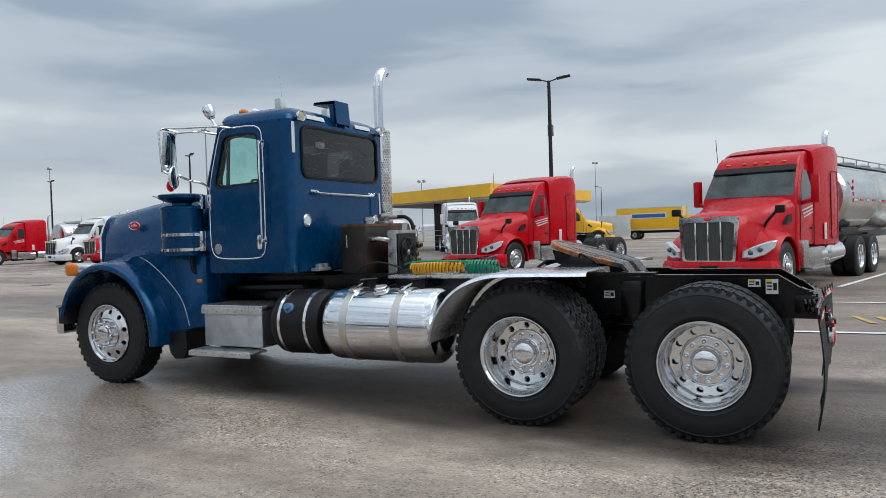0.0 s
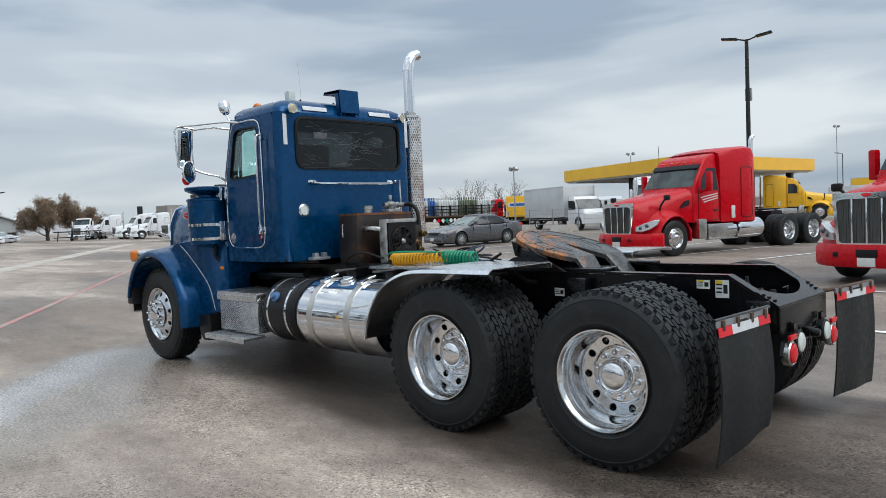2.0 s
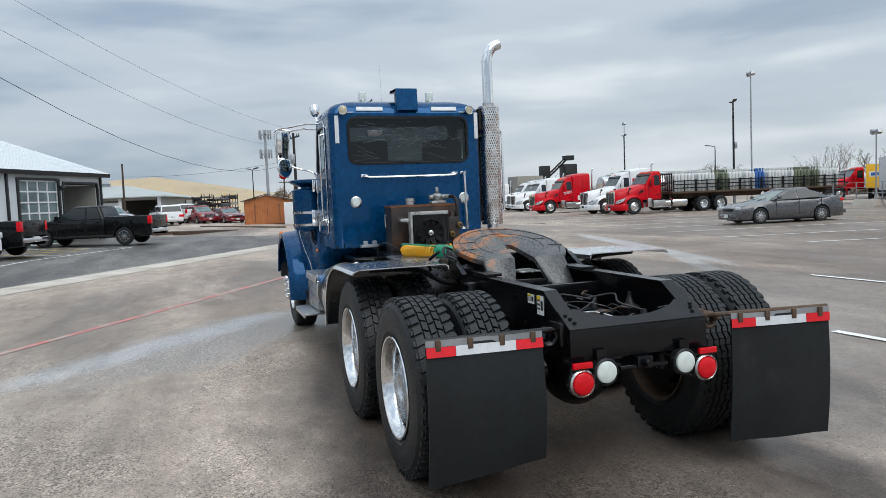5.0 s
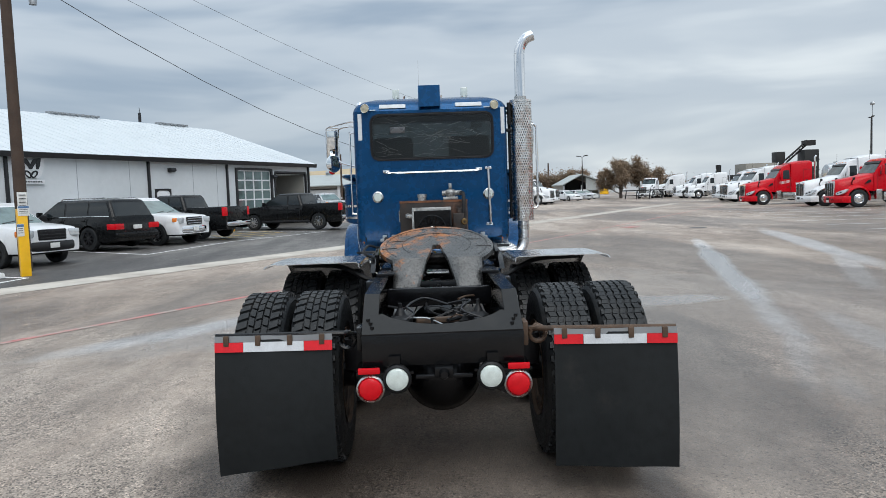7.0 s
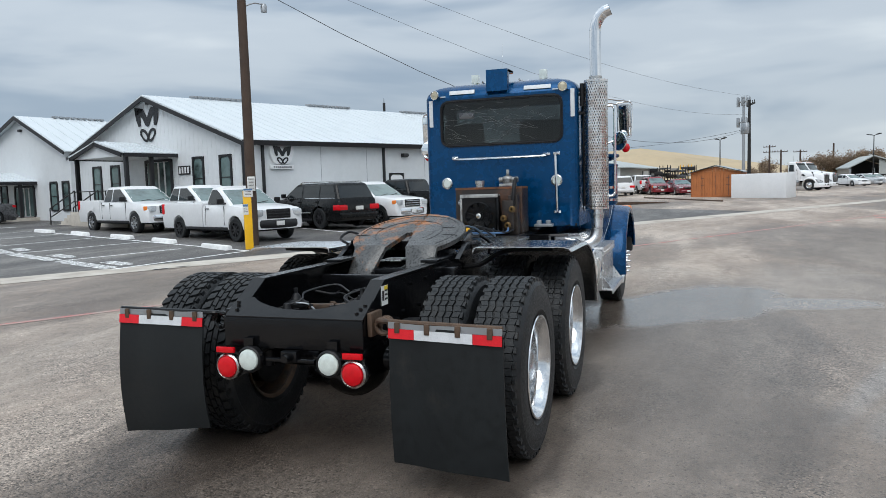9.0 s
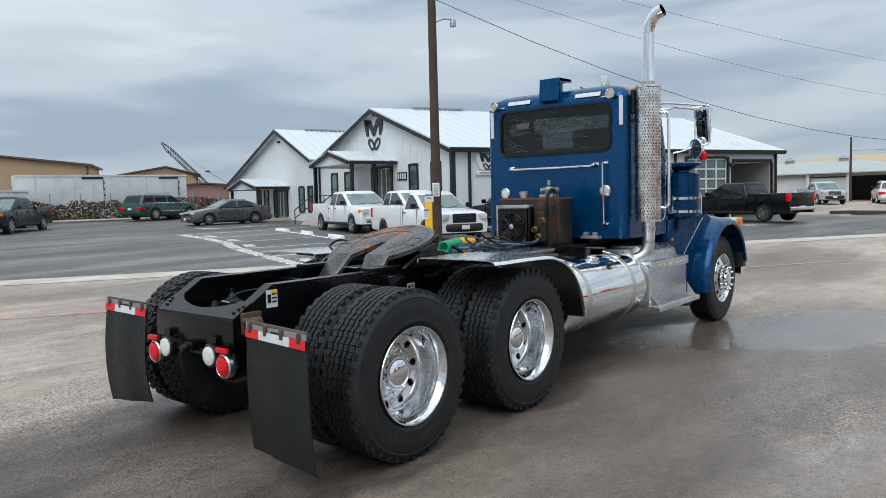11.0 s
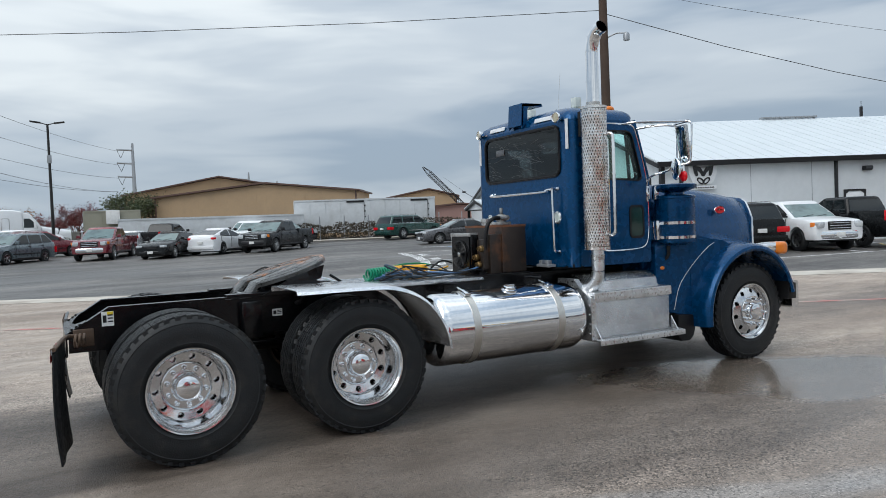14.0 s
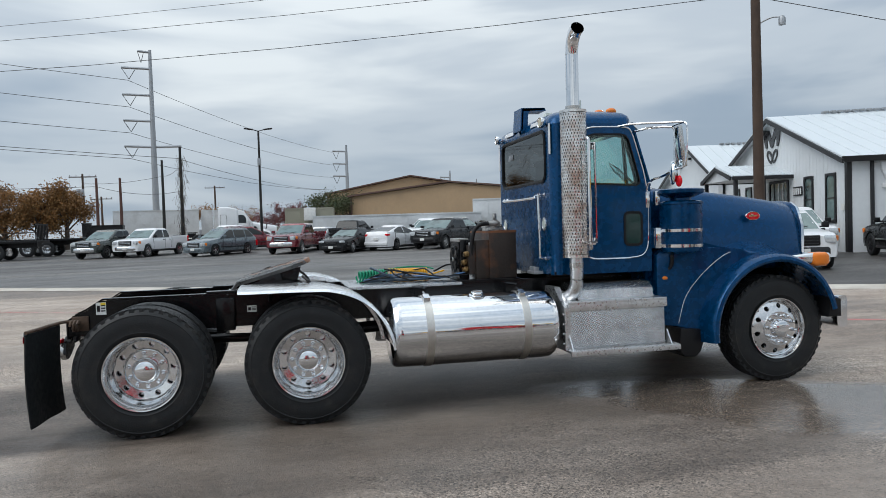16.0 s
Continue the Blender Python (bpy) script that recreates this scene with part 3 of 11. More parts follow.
def holed(bm, outer, inner, plane, a, b, n=72):
    """A sheet from a to b with a hole; both outlines surround the middle of the inner one."""
    c = (sum(p[0] for p in inner) / len(inner), sum(p[1] for p in inner) / len(inner))

    def full(poly):
        return resample(poly, n, c)
    put = {"xz": lambda u, v, w: (u, w, v), "yz": lambda u, v, w: (w, u, v), "xy": lambda u, v, w: (u, v, w)}[plane]
    R = [[bm.verts.new(put(u, v, w)) for u, v in full(p)] for p, w in ((outer, a), (outer, b), (inner, b), (inner, a))]
    for k in range(4):
        loop_faces(bm, R[k], R[(k + 1) % 4])
    return bm


def loft(bm, sections, closed=True, caps=True):
    rings = [[bm.verts.new(p) for p in s] for s in sections]
    for a, b in zip(rings, rings[1:]):
        loop_faces(bm, a, b, closed)
    if caps:
        bm.faces.new(rings[0]), bm.faces.new(rings[-1])
    return bm


def mesh_of(name, bm, material, angle=35, fix=True):
    if fix:
        bmesh.ops.recalc_face_normals(bm, faces=bm.faces)
    me = bpy.data.meshes.new(name)
    bm.to_mesh(me)
    bm.free()
    me.materials.append(material)
    me.polygons.foreach_set("use_smooth", [True] * len(me.polygons))
    me.set_sharp_from_angle(angle=radians(angle))
    return me


def part(name, bm, material, parent=None, label="", at=None, angle=35):
    ob = new(name, mesh_of(name, bm, material, angle))
    if parent:
        ob.parent = parent
    if at:
        ob.matrix_basis = at
    return tagged(ob, label)


def again(name, data, parent, at, label=""):
    ob = new(name, data)
    ob.parent, ob.matrix_basis = parent, at
    return tagged(ob, label)


def thing(name, label, category, group="", at=None):
    ob = new(name)
    ob.empty_display_size = 0.2
    if at:
        ob.matrix_basis = at
    return tagged(ob, label, category, group)


def structure(name, bm, material, label="", angle=35):
    return tagged(part(name, bm, material, None, "", None, angle), label, "", "", "structure")


B = bmesh.new


def uv(u, v, z=0.0):
    """A place by metres along the road (u) and across it (v)."""
    c, s = math.cos(ROAD), math.sin(ROAD)
    return Vector((u * c - v * s, u * s + v * c, z))


def lie(x, y):
    """The height of the ground: the yard is level, the lot beyond the gutter rises gently."""
    v = -x * math.sin(ROAD) + y * math.cos(ROAD)
    return 0.0165 * min(max(0.0, v - 12.9), 45.0) + 0.005 * min(max(0.0, -y - 6.0), 25.0)


def lie_uv(u, v):
    p = uv(u, v)
    return lie(p.x, p.y)



# ---- ground ----
def sheet(us, vs, lift, keep=None):
    bm = B()
    grid = [[bm.verts.new(uv(u, v, lie_uv(u, v) + lift)) for v in vs] for u in us]
    for i in range(len(us) - 1):
        for j in range(len(vs) - 1):
            bm.faces.new((grid[i][j], grid[i + 1][j], grid[i + 1][j + 1], grid[i][j + 1]))
    return bm


def steps(a, b, d):
    n = max(1, round((b - a) / d))
    return [a + (b - a) * k / n for k in range(n + 1)]


structure("ground", sheet([-1800, -600, -200] + steps(-120, 160, 5) + [300, 700, 1800], [-1800, -600, -200] + steps(-90, 10, 5) + [12.0, 12.9, 16, 20, 25, 30, 36, 42, 50, 57.9, 60, 80, 120, 250, 700, 1800], 0.0), M["road"], "worn brown-grey paving, damp and dusty, with painted shade and sheen")
structure("parking_lot", sheet(steps(-70, 32, 4), [13.2, 16, 20, 25, 30, 36, 42, 50, 57.9, 60], 0.006), M["lot"], "dark asphalt customer parking lot, partly damp")
structure("gutter", sheet(steps(-90, 70, 5), [12.10, 13.25], 0.008), M["concrete"], "pale concrete gutter between yard and parking lot")
structure("red_line", sheet(steps(-40, 60, 5), [6.80, 6.93], 0.005), M["redline"], "faded red line painted along the yard")


def stripe(name, p, q, w, material, label="white painted parking line", lift=0.012):
    bm = B()
    p, q = Vector(p), Vector(q)
    d = (q - p).normalized()
    s = Vector((-d.y, d.x)) * w / 2
    n = max(1, int((q - p).length / 3))
    rows = []
    for k in range(n + 1):
        c = p + (q - p) * k / n
        rows.append([bm.verts.new((*(c + e * s), lie(c.x, c.y) + lift)) for e in (-1, 1)])
    for a, b in zip(rows, rows[1:]):
        bm.faces.new((a[0], a[1], b[1], b[0]))
    return structure(name, bm, material, label)

# ---- the blue tractor truck ----
truck = thing("tractor_truck", "blue day-cab tractor truck with bright tanks, parked on wet paving", "truck")
AX0, AX1, AXF, HUB = -0.015, 1.31, 5.93, 0.530


def disc_with_holes(bm, r0, r1, height, holes, rc, rh, depth, m, n=24):
    half = math.pi / holes * rc
    outline = [(-half, r0), (half, r0), (half, r1), (-half, r1)]
    rim = resample(outline, n, (0, rc))
    hole = [(rh * math.cos(2 * math.pi * (k + 0.5) / n), rc + rh * math.sin(2 * math.pi * (k + 0.5) / n)) for k in range(n)]

    def at(s, r, turn, down=0.0):
        t = turn + s / rc
        return m @ Vector((r * math.cos(t), r * math.sin(t), height(r) - down))
    for h in range(holes):
        turn = 2 * math.pi * h / holes
        corners = [[bm.verts.new(at(s, r, turn)) for s, r in rim], [bm.verts.new(at(s, r, turn)) for s, r in hole], [bm.verts.new(at(s, r, turn, depth)) for s, r in hole]]
        loop_faces(bm, corners[0], corners[1])
        loop_faces(bm, corners[1], corners[2])
    bmesh.ops.remove_doubles(bm, verts=bm.verts, dist=0.0005)


def tyre_mesh(kind):
    bm = B()
    w = 0.275
    grow = lambda r: 0.284 + (r - 0.296) * 1.13
    side = [(0.296, -0.022), (0.312, -0.006), (0.335, 0.004), (0.342, 0.010), (0.350, 0.008), (0.385, 0.014), (0.430, 0.012), (0.462, 0.004), (0.468, 0.006), (0.476, 0.000), (0.492, -0.014), (0.503, -0.028)]
    back = [(r, -w - h) for r, h in reversed(side)]
    lathe(bm, [(grow(r), h) for r, h in side + back], 64)
    carcass = mesh_of("tyre", bm, M["rubber"], 28)
    bm = B()

    def block(t0, t1, h0, h1, skew, lo=0.50, hi=0.516, zig=0.0):
        P = []
        for rr, g in ((grow(lo), 0.0), (grow(hi), 0.0022)):
            for t, h in ((t0, h0), (t1, h0), (t1, h1), (t0, h1)):
                tt = t + skew * (h - h0) + (g if t == t0 else -g) / 0.5
                P.append(bm.verts.new((rr * math.cos(tt), rr * math.sin(tt), h - (g if h == max(h0, h1) else -g) + (zig if t == t0 else -zig))))
        for f in ((4, 5, 6, 7), (0, 1, 5, 4), (1, 2, 6, 5), (2, 3, 7, 6), (3, 0, 4, 7)):
            bm.faces.new([P[k] for k in f])
    if kind == "drive":
        n = 46
        for k in range(n):
            t = 2 * math.pi * k / n
            d = 2 * math.pi / n
            for j, (h0, h1) in enumerate(((-0.022, -0.074), (-0.080, -0.114), (-0.120, -0.155), (-0.161, -0.195), (-0.201, -0.253))):
                block(t + d * (0.5 if j % 2 else 0.0), t + d * ((0.5 if j % 2 else 0.0) + (0.72 if j in (0, 4) else 0.86)), h0, h1, 0.7 if j % 2 else -0.7)
            block(t + d * 0.1, t + d * 0.6, -0.008, -0.030, 0.0, 0.478, 0.508)
            block(t + d * 0.5, t + d * 1.0, -0.245, -0.267, 0.0, 0.478, 0.508)
    else:
        n = 84
        for k in range(n):
            t = 2 * math.pi * k / n
            d = 2 * math.pi / n
            for j, (h0, h1) in enumerate(((-0.028, -0.070), (-0.079, -0.111), (-0.120, -0.155), (-0.164, -0.196), (-0.205, -0.247))):
                block(t - d * 0.01, t + d * 1.01, h0, h1, 0.0, 0.50, 0.514, 0.005 if k % 2 else -0.005)
            if k % 2:
                block(t, t + d * 1.0, -0.010, -0.030, 0.0, 0.484, 0.511)
                block(t, t + d * 1.0, -0.245, -0.265, 0.0, 0.484, 0.511)
    return carcass, mesh_of("tread", bm, M["rubber"], 28)


def rim_mesh(front):
    bm = B()
    flange = [(0.284, -0.05), (0.288, -0.012), (0.299, 0.000), (0.306, 0.006), (0.303, 0.012), (0.294, 0.010), (0.285, -0.004), (0.279, -0.012)]
    if front:
        lathe(bm, flange + [(0.275, -0.030), (0.269, -0.034)], 72)
        f = lambda r: -0.034 + 0.052 * max(0.0, (0.269 - r) / 0.13) ** 0.8
        disc_with_holes(bm, 0.140, 0.269, f, 10, 0.225, 0.024, 0.03, Matrix())
        lathe(bm, [(0.140, 0.018), (0.168, 0.023), (0.169, 0.029), (0.096, 0.032)], 48)
    else:
        # a deep dish: flange, drop, shoulder, barrel, then the disc with its hand holes
        lathe(bm, flange + [(0.274, -0.030), (0.268, -0.040), (0.264, -0.070), (0.262, -0.120), (0.260, -0.165), (0.254, -0.185), (0.246, -0.196)], 72)
        f = lambda r: -0.196 - 0.014 * (0.246 - r) / 0.066
        disc_with_holes(bm, 0.180, 0.246, f, 10, 0.213, 0.024, 0.03, Matrix())
        lathe(bm, [(0.180, -0.210), (0.173, -0.200), (0.167, -0.198), (0.162, -0.206), (0.096, -0.206)], 48)
    lathe(bm, [(0.0, -0.272), (0.274, -0.272), (0.284, -0.255), (0.284, -0.05)], 48)
    return mesh_of("wheel", bm, M["rimalu"], 28)


def nut_mesh(tall=0.030):
    bm = B()
    lathe(bm, [(0.021, 0.0), (0.021, 0.008), (0.0155, 0.010), (0.0155, tall), (0.011, tall + 0.008), (0.0, tall + 0.011)], 8)
    return mesh_of("lug_nut", bm, M["chrome"], 50)


def cap_mesh(front):
    bm = B()
    if front:
        lathe(bm, [(0.098, 0.028), (0.096, 0.050), (0.088, 0.056), (0.084, 0.074), (0.068, 0.082), (0.03, 0.086), (0, 0.086)], 32)
    else:
        lathe(bm, [(0.110, -0.206), (0.110, -0.190), (0.103, -0.186), (0.102, -0.138), (0.097, -0.122), (0.077, -0.106), (0.044, -0.097), (0, -0.094)], 40)
    return mesh_of("hub_cap", bm, M["chrome"], 40)


TYRE_DRIVE, TYRE_RIB = tyre_mesh("drive"), tyre_mesh("rib")
RIM_F, RIM_R, NUT, NUT_F, CAP_F, CAP_R = rim_mesh(True), rim_mesh(False), nut_mesh(), nut_mesh(0.062), cap_mesh(True), cap_mesh(False)
RIM_IN = mesh_of("wheel", lathe(B(), [(0.12, -0.10), (0.22, -0.10), (0.252, -0.14), (0.26, -0.05), (0.285, -0.004), (0.299, 0.008), (0.306, 0.0), (0.288, -0.02), (0.284, -0.25), (0.303, -0.285), (0.278, -0.27)], 40), M["rustbrown"], 30)


def wheel(x, y, out, front=False, tyre=None, inner=False, spin=0.0):
    at = axis_y(x, y, HUB, out) @ pose(0, 0, 0, 0, 0, spin)
    w = again("wheel", RIM_IN if inner else (RIM_F if front else RIM_R), truck, at, "steel inner wheel of a pair" if inner else "polished alloy wheel with ten hand holes")
    again("tyre", tyre[0], w, Matrix(), "black rubber tyre, damp")
    tagged(again("tread", tyre[1], w, Matrix(), "worn black tread blocks"), kind="stuff")
    if not inner:
        again("hub_cap", CAP_F if front else CAP_R, w, Matrix(), "bright domed hub cap")
        for k in range(10):
            t = 2 * math.pi * (k + 0.5) / 10
            again("lug_nut", NUT_F if front else NUT, w, pose(0.1370 * math.cos(t), 0.1370 * math.sin(t), 0.028 if front else -0.206))


for s in (1, -1):
    wheel(AXF, 1.085 * s, s, True, TYRE_RIB, spin=12)
    for x, sp in ((AX0, 5), (AX1, 17)):
        t = TYRE_DRIVE if s > 0 else TYRE_RIB
        wheel(x, 1.20 * s, s, False, t, spin=sp)
        wheel(x, 0.875 * s, s, False, t, True, spin=sp * 2)

# frame
for s in (1, -1):
    bm = B()
    y0, y1 = 0.345 * s, 0.425 * s
    web = [(-0.74, 0.77), (6.55, 0.81), (6.55, 1.075), (-0.46, 1.075), (-0.74, 0.90)]
    prism(bm, web, "xz", 0.418 * s, 0.428 * s)
    prism(bm, [(-0.46, 1.078), (6.55, 1.078), (6.55, 1.092), (-0.46, 1.092)], "xz", 0.345 * s, 0.43 * s)
    prism(bm, [(-0.74, 0.903), (-0.46, 1.078), (-0.46, 1.092), (-0.74, 0.917)], "xz", 0.345 * s, 0.43 * s)
    prism(bm, [(-0.74, 0.778), (6.55, 0.798), (6.55, 0.809), (-0.74, 0.789)], "xz", 0.335 * s, 0.43 * s)
    for k in range(26):
        rod(bm, (-0.2 + 0.13 * k, 0.428 * s, 1.02 if k % 2 else 0.87), (-0.2 + 0.13 * k, 0.440 * s, 1.02 if k % 2 else 0.87), 0.011, seg=6)
    part("frame_rail", bm, M["black"], truck, "black painted steel frame rail")
for x in (0.24, 0.62, 1.95, 3.3, 4.6):
    bm = B()
    box(bm, (x, 0, 0.97), (0.06, 0.69, 0.12), 0.012)
    part("crossmember", bm, M["black"], truck)
bm = B()
plate = [(-0.755, -0.428), (-0.755, 0.428)] + [(-0.62, 0.428), (-0.62, 0.335)] + [(-0.615 - 0.085 * math.sin(math.pi * k / 14) ** 0.7, 0.325 - 0.65 * k / 14) for k in range(15)] + [(-0.62, -0.335), (-0.62, -0.428)]
A = [bm.verts.new((x, y, 0.912 + (x + 0.74) * 0.62 + 0.012)) for x, y in plate]
C = [bm.verts.new((x, y, 0.912 + (x + 0.74) * 0.62)) for x, y in plate]
bm.faces.new(A), bm.faces.new(C)
loop_faces(bm, A, C)
box(bm, (-0.755, 0, 0.825), (0.014, 0.860, 0.165), 0.003)
for s in (1, -1):
    for dx, dy in ((-0.715, 0.375), (-0.685, 0.385), (-0.66, 0.40)):
        rod(bm, (dx, dy * s, 0.917 + (dx + 0.74) * 0.62), (dx, dy * s, 0.933 + (dx + 0.74) * 0.62), 0.011, seg=6)
part("end_plate", bm, M["black"], truck, "black frame end plate with a scooped top")

# axles and suspension
for x in (AX0, AX1):
    bm = B()
    rod(bm, (x, -1.0, HUB), (x, 1.0, HUB), 0.075, seg=20)
    lathe(bm, [(0, -0.22), (0.10, -0.22), (0.20, -0.14), (0.245, -0.02), (0.245, 0.05), (0.18, 0.16), (0.10, 0.22), (0, 0.24)], 28, axis_x(x, 0.0, HUB, -1))
    for s in (1, -1):
        rod(bm, (x, 0.62 * s, HUB), (x, 0.92 * s, HUB), 0.20, seg=24)
    part("axle", bm, M["black"], truck, "black drive axle with round differential housing")
    for s in (1, -1):
        bm = B()
        rod(bm, (x - 0.22, 0.50 * s, 0.62), (x - 0.22, 0.50 * s, 0.80), 0.085, seg=20)
        rod(bm, (x - 0.22, 0.50 * s, 0.80), (x - 0.22, 0.50 * s, 0.83), 0.06, seg=20)
        rod(bm, (x - 0.22, 0.50 * s, 0.60), (x - 0.22, 0.50 * s, 0.50), 0.035, seg=12)
        part("brake_chamber", bm, M["matblack"], truck)
        bm = B()
        tube(bm, [(x + 0.45, 0.47 * s, 0.62), (x + 0.2, 0.47 * s, 0.66), (x, 0.47 * s, 0.67), (x - 0.2, 0.47 * s, 0.66), (x - 0.42, 0.47 * s, 0.62)], 0.035, 8)
        box(bm, (x, 0.47 * s, 0.66), (0.16, 0.10, 0.14), 0.02)
        part("spring_beam", bm, M["black"], truck)
for s in (1, -1):
    bm = B()
    box(bm, (0.60, 0.47 * s, 0.90), (0.17, 0.09, 0.30), 0.02)
    part("spring_hanger", bm, M["black"], truck, "black cast suspension hanger")
bm = B()
rod(bm, (0.15, 0.05, 0.62), (1.12, 0.02, 0.60), 0.045, seg=16)
rod(bm, (1.55, 0.02, 0.62), (4.2, 0, 0.75), 0.06, seg=16)
part("drive_shaft", bm, M["black"], truck, "black drive shaft")
bm = B()
box(bm, (4.6, 0, 0.72), (1.4, 0.5, 0.45), 0.08)
box(bm, (5.6, 0, 0.85), (1.5, 0.62, 0.5), 0.08)
part("engine", bm, M["black"], truck, "dark engine and gearbox under the hood")
bm = B()
rod(bm, (AXF, -1.0, 0.50), (AXF, 1.0, 0.50), 0.06)
box(bm, (AXF, 0.42, 0.62), (1.3, 0.09, 0.10), 0.02)
box(bm, (AXF, -0.42, 0.62), (1.3, 0.09, 0.10), 0.02)
part("front_axle", bm, M["black"], truck)
for s in (1, -1):
    bm = B()
    rod(bm, (AXF, 0.62 * s, HUB), (AXF, 0.90 * s, HUB), 0.2, seg=28)
    part("brake_drum", bm, M["matblack"], truck)
# valves, air lines and clutter between the rails
random.seed(11)
for k in range(9):
    bm = B()
    a = Vector((-0.42 + 0.25 * k, random.uniform(-0.28, 0.28), random.uniform(0.86, 0.95)))
    pts = [a + Vector((0.13 * j + random.uniform(-0.04, 0.04), random.uniform(-0.14, 0.14), random.uniform(-0.05, 0.05))) for j in range(5)]
    tube(bm, curve_pts(pts, 5), random.uniform(0.006, 0.012), 6)
    part("air_line", bm, M["matblack"], truck)
for x, y, z, r in ((-0.32, -0.22, 0.93, 0.05), (-0.30, 0.24, 0.92, 0.06), (0.30, 0.0, 0.95, 0.055), (-0.45, 0.05, 0.85, 0.045)):
    bm = B()
    lathe(bm, [(0, 0), (r, 0), (r * 1.25, 0.02), (r * 1.25, 0.04), (r * 0.6, 0.06), (r * 0.35, 0.09), (0.012, 0.10), (0.012, 0.13), (0, 0.13)], 18, Matrix.Translation((x, y, z - 0.04)))
    part("valve", bm, M["matblack"], truck)
bm = B()
box(bm, (-0.28, 0.02, 0.90), (0.05, 0.26, 0.03), 0.008, (0, 0, 8))
part("torque_rod", bm, M["rustbrown"], truck, "rusty brass-coloured rod between the rails")
bm = B()
tube(bm, curve_pts([(-0.15, -0.05, 0.97), (-0.05, 0.1, 1.0), (-0.25, 0.2, 0.98), (-0.38, 0.16, 0.95), (-0.42, 0.3, 0.9)], 8), 0.006, 6)
tube(bm, curve_pts([(-0.1, -0.05, 0.97), (-0.2, -0.18, 1.0), (-0.36, -0.12, 0.97), (-0.42, -0.25, 0.92)], 8), 0.006, 6)
part("wiring", bm, M["darktrim"], truck)
random.seed(12)
for k in range(14):
    a = Vector((random.uniform(-0.58, 0.5), random.uniform(-0.3, 0.3), random.uniform(0.90, 0.97)))
    way = Vector((random.uniform(-0.3, 0.3), random.uniform(-0.3, 0.3), 0))
    pts = [a + way * (j / 4) + Vector((random.uniform(-0.03, 0.03), random.uniform(-0.03, 0.03), 0.04 * math.sin(j * 0.8) - 0.02 * j)) for j in range(5)]
    pts = [Vector((max(-0.56, p.x), max(-0.31, min(0.31, p.y)), p.z)) for p in pts]
    part("air_line", tube(B(), curve_pts(pts, 5), random.choice((0.004, 0.005, 0.007)), 5), M[("darktrim", "matblack", "galv", "rustbrown")[k % 4]], truck)
for x_, y_ in ((-0.50, -0.20), (-0.46, 0.21), (-0.1, -0.1)):
    bm = B()
    lathe(bm, [(0, 0), (0.075, 0), (0.085, 0.02), (0.085, 0.05), (0.06, 0.075), (0.03, 0.08), (0.018, 0.12), (0, 0.125)], 20, Matrix.Translation((x_, y_, 0.82)))
    part("brake_chamber", bm, M["matblack"], truck)

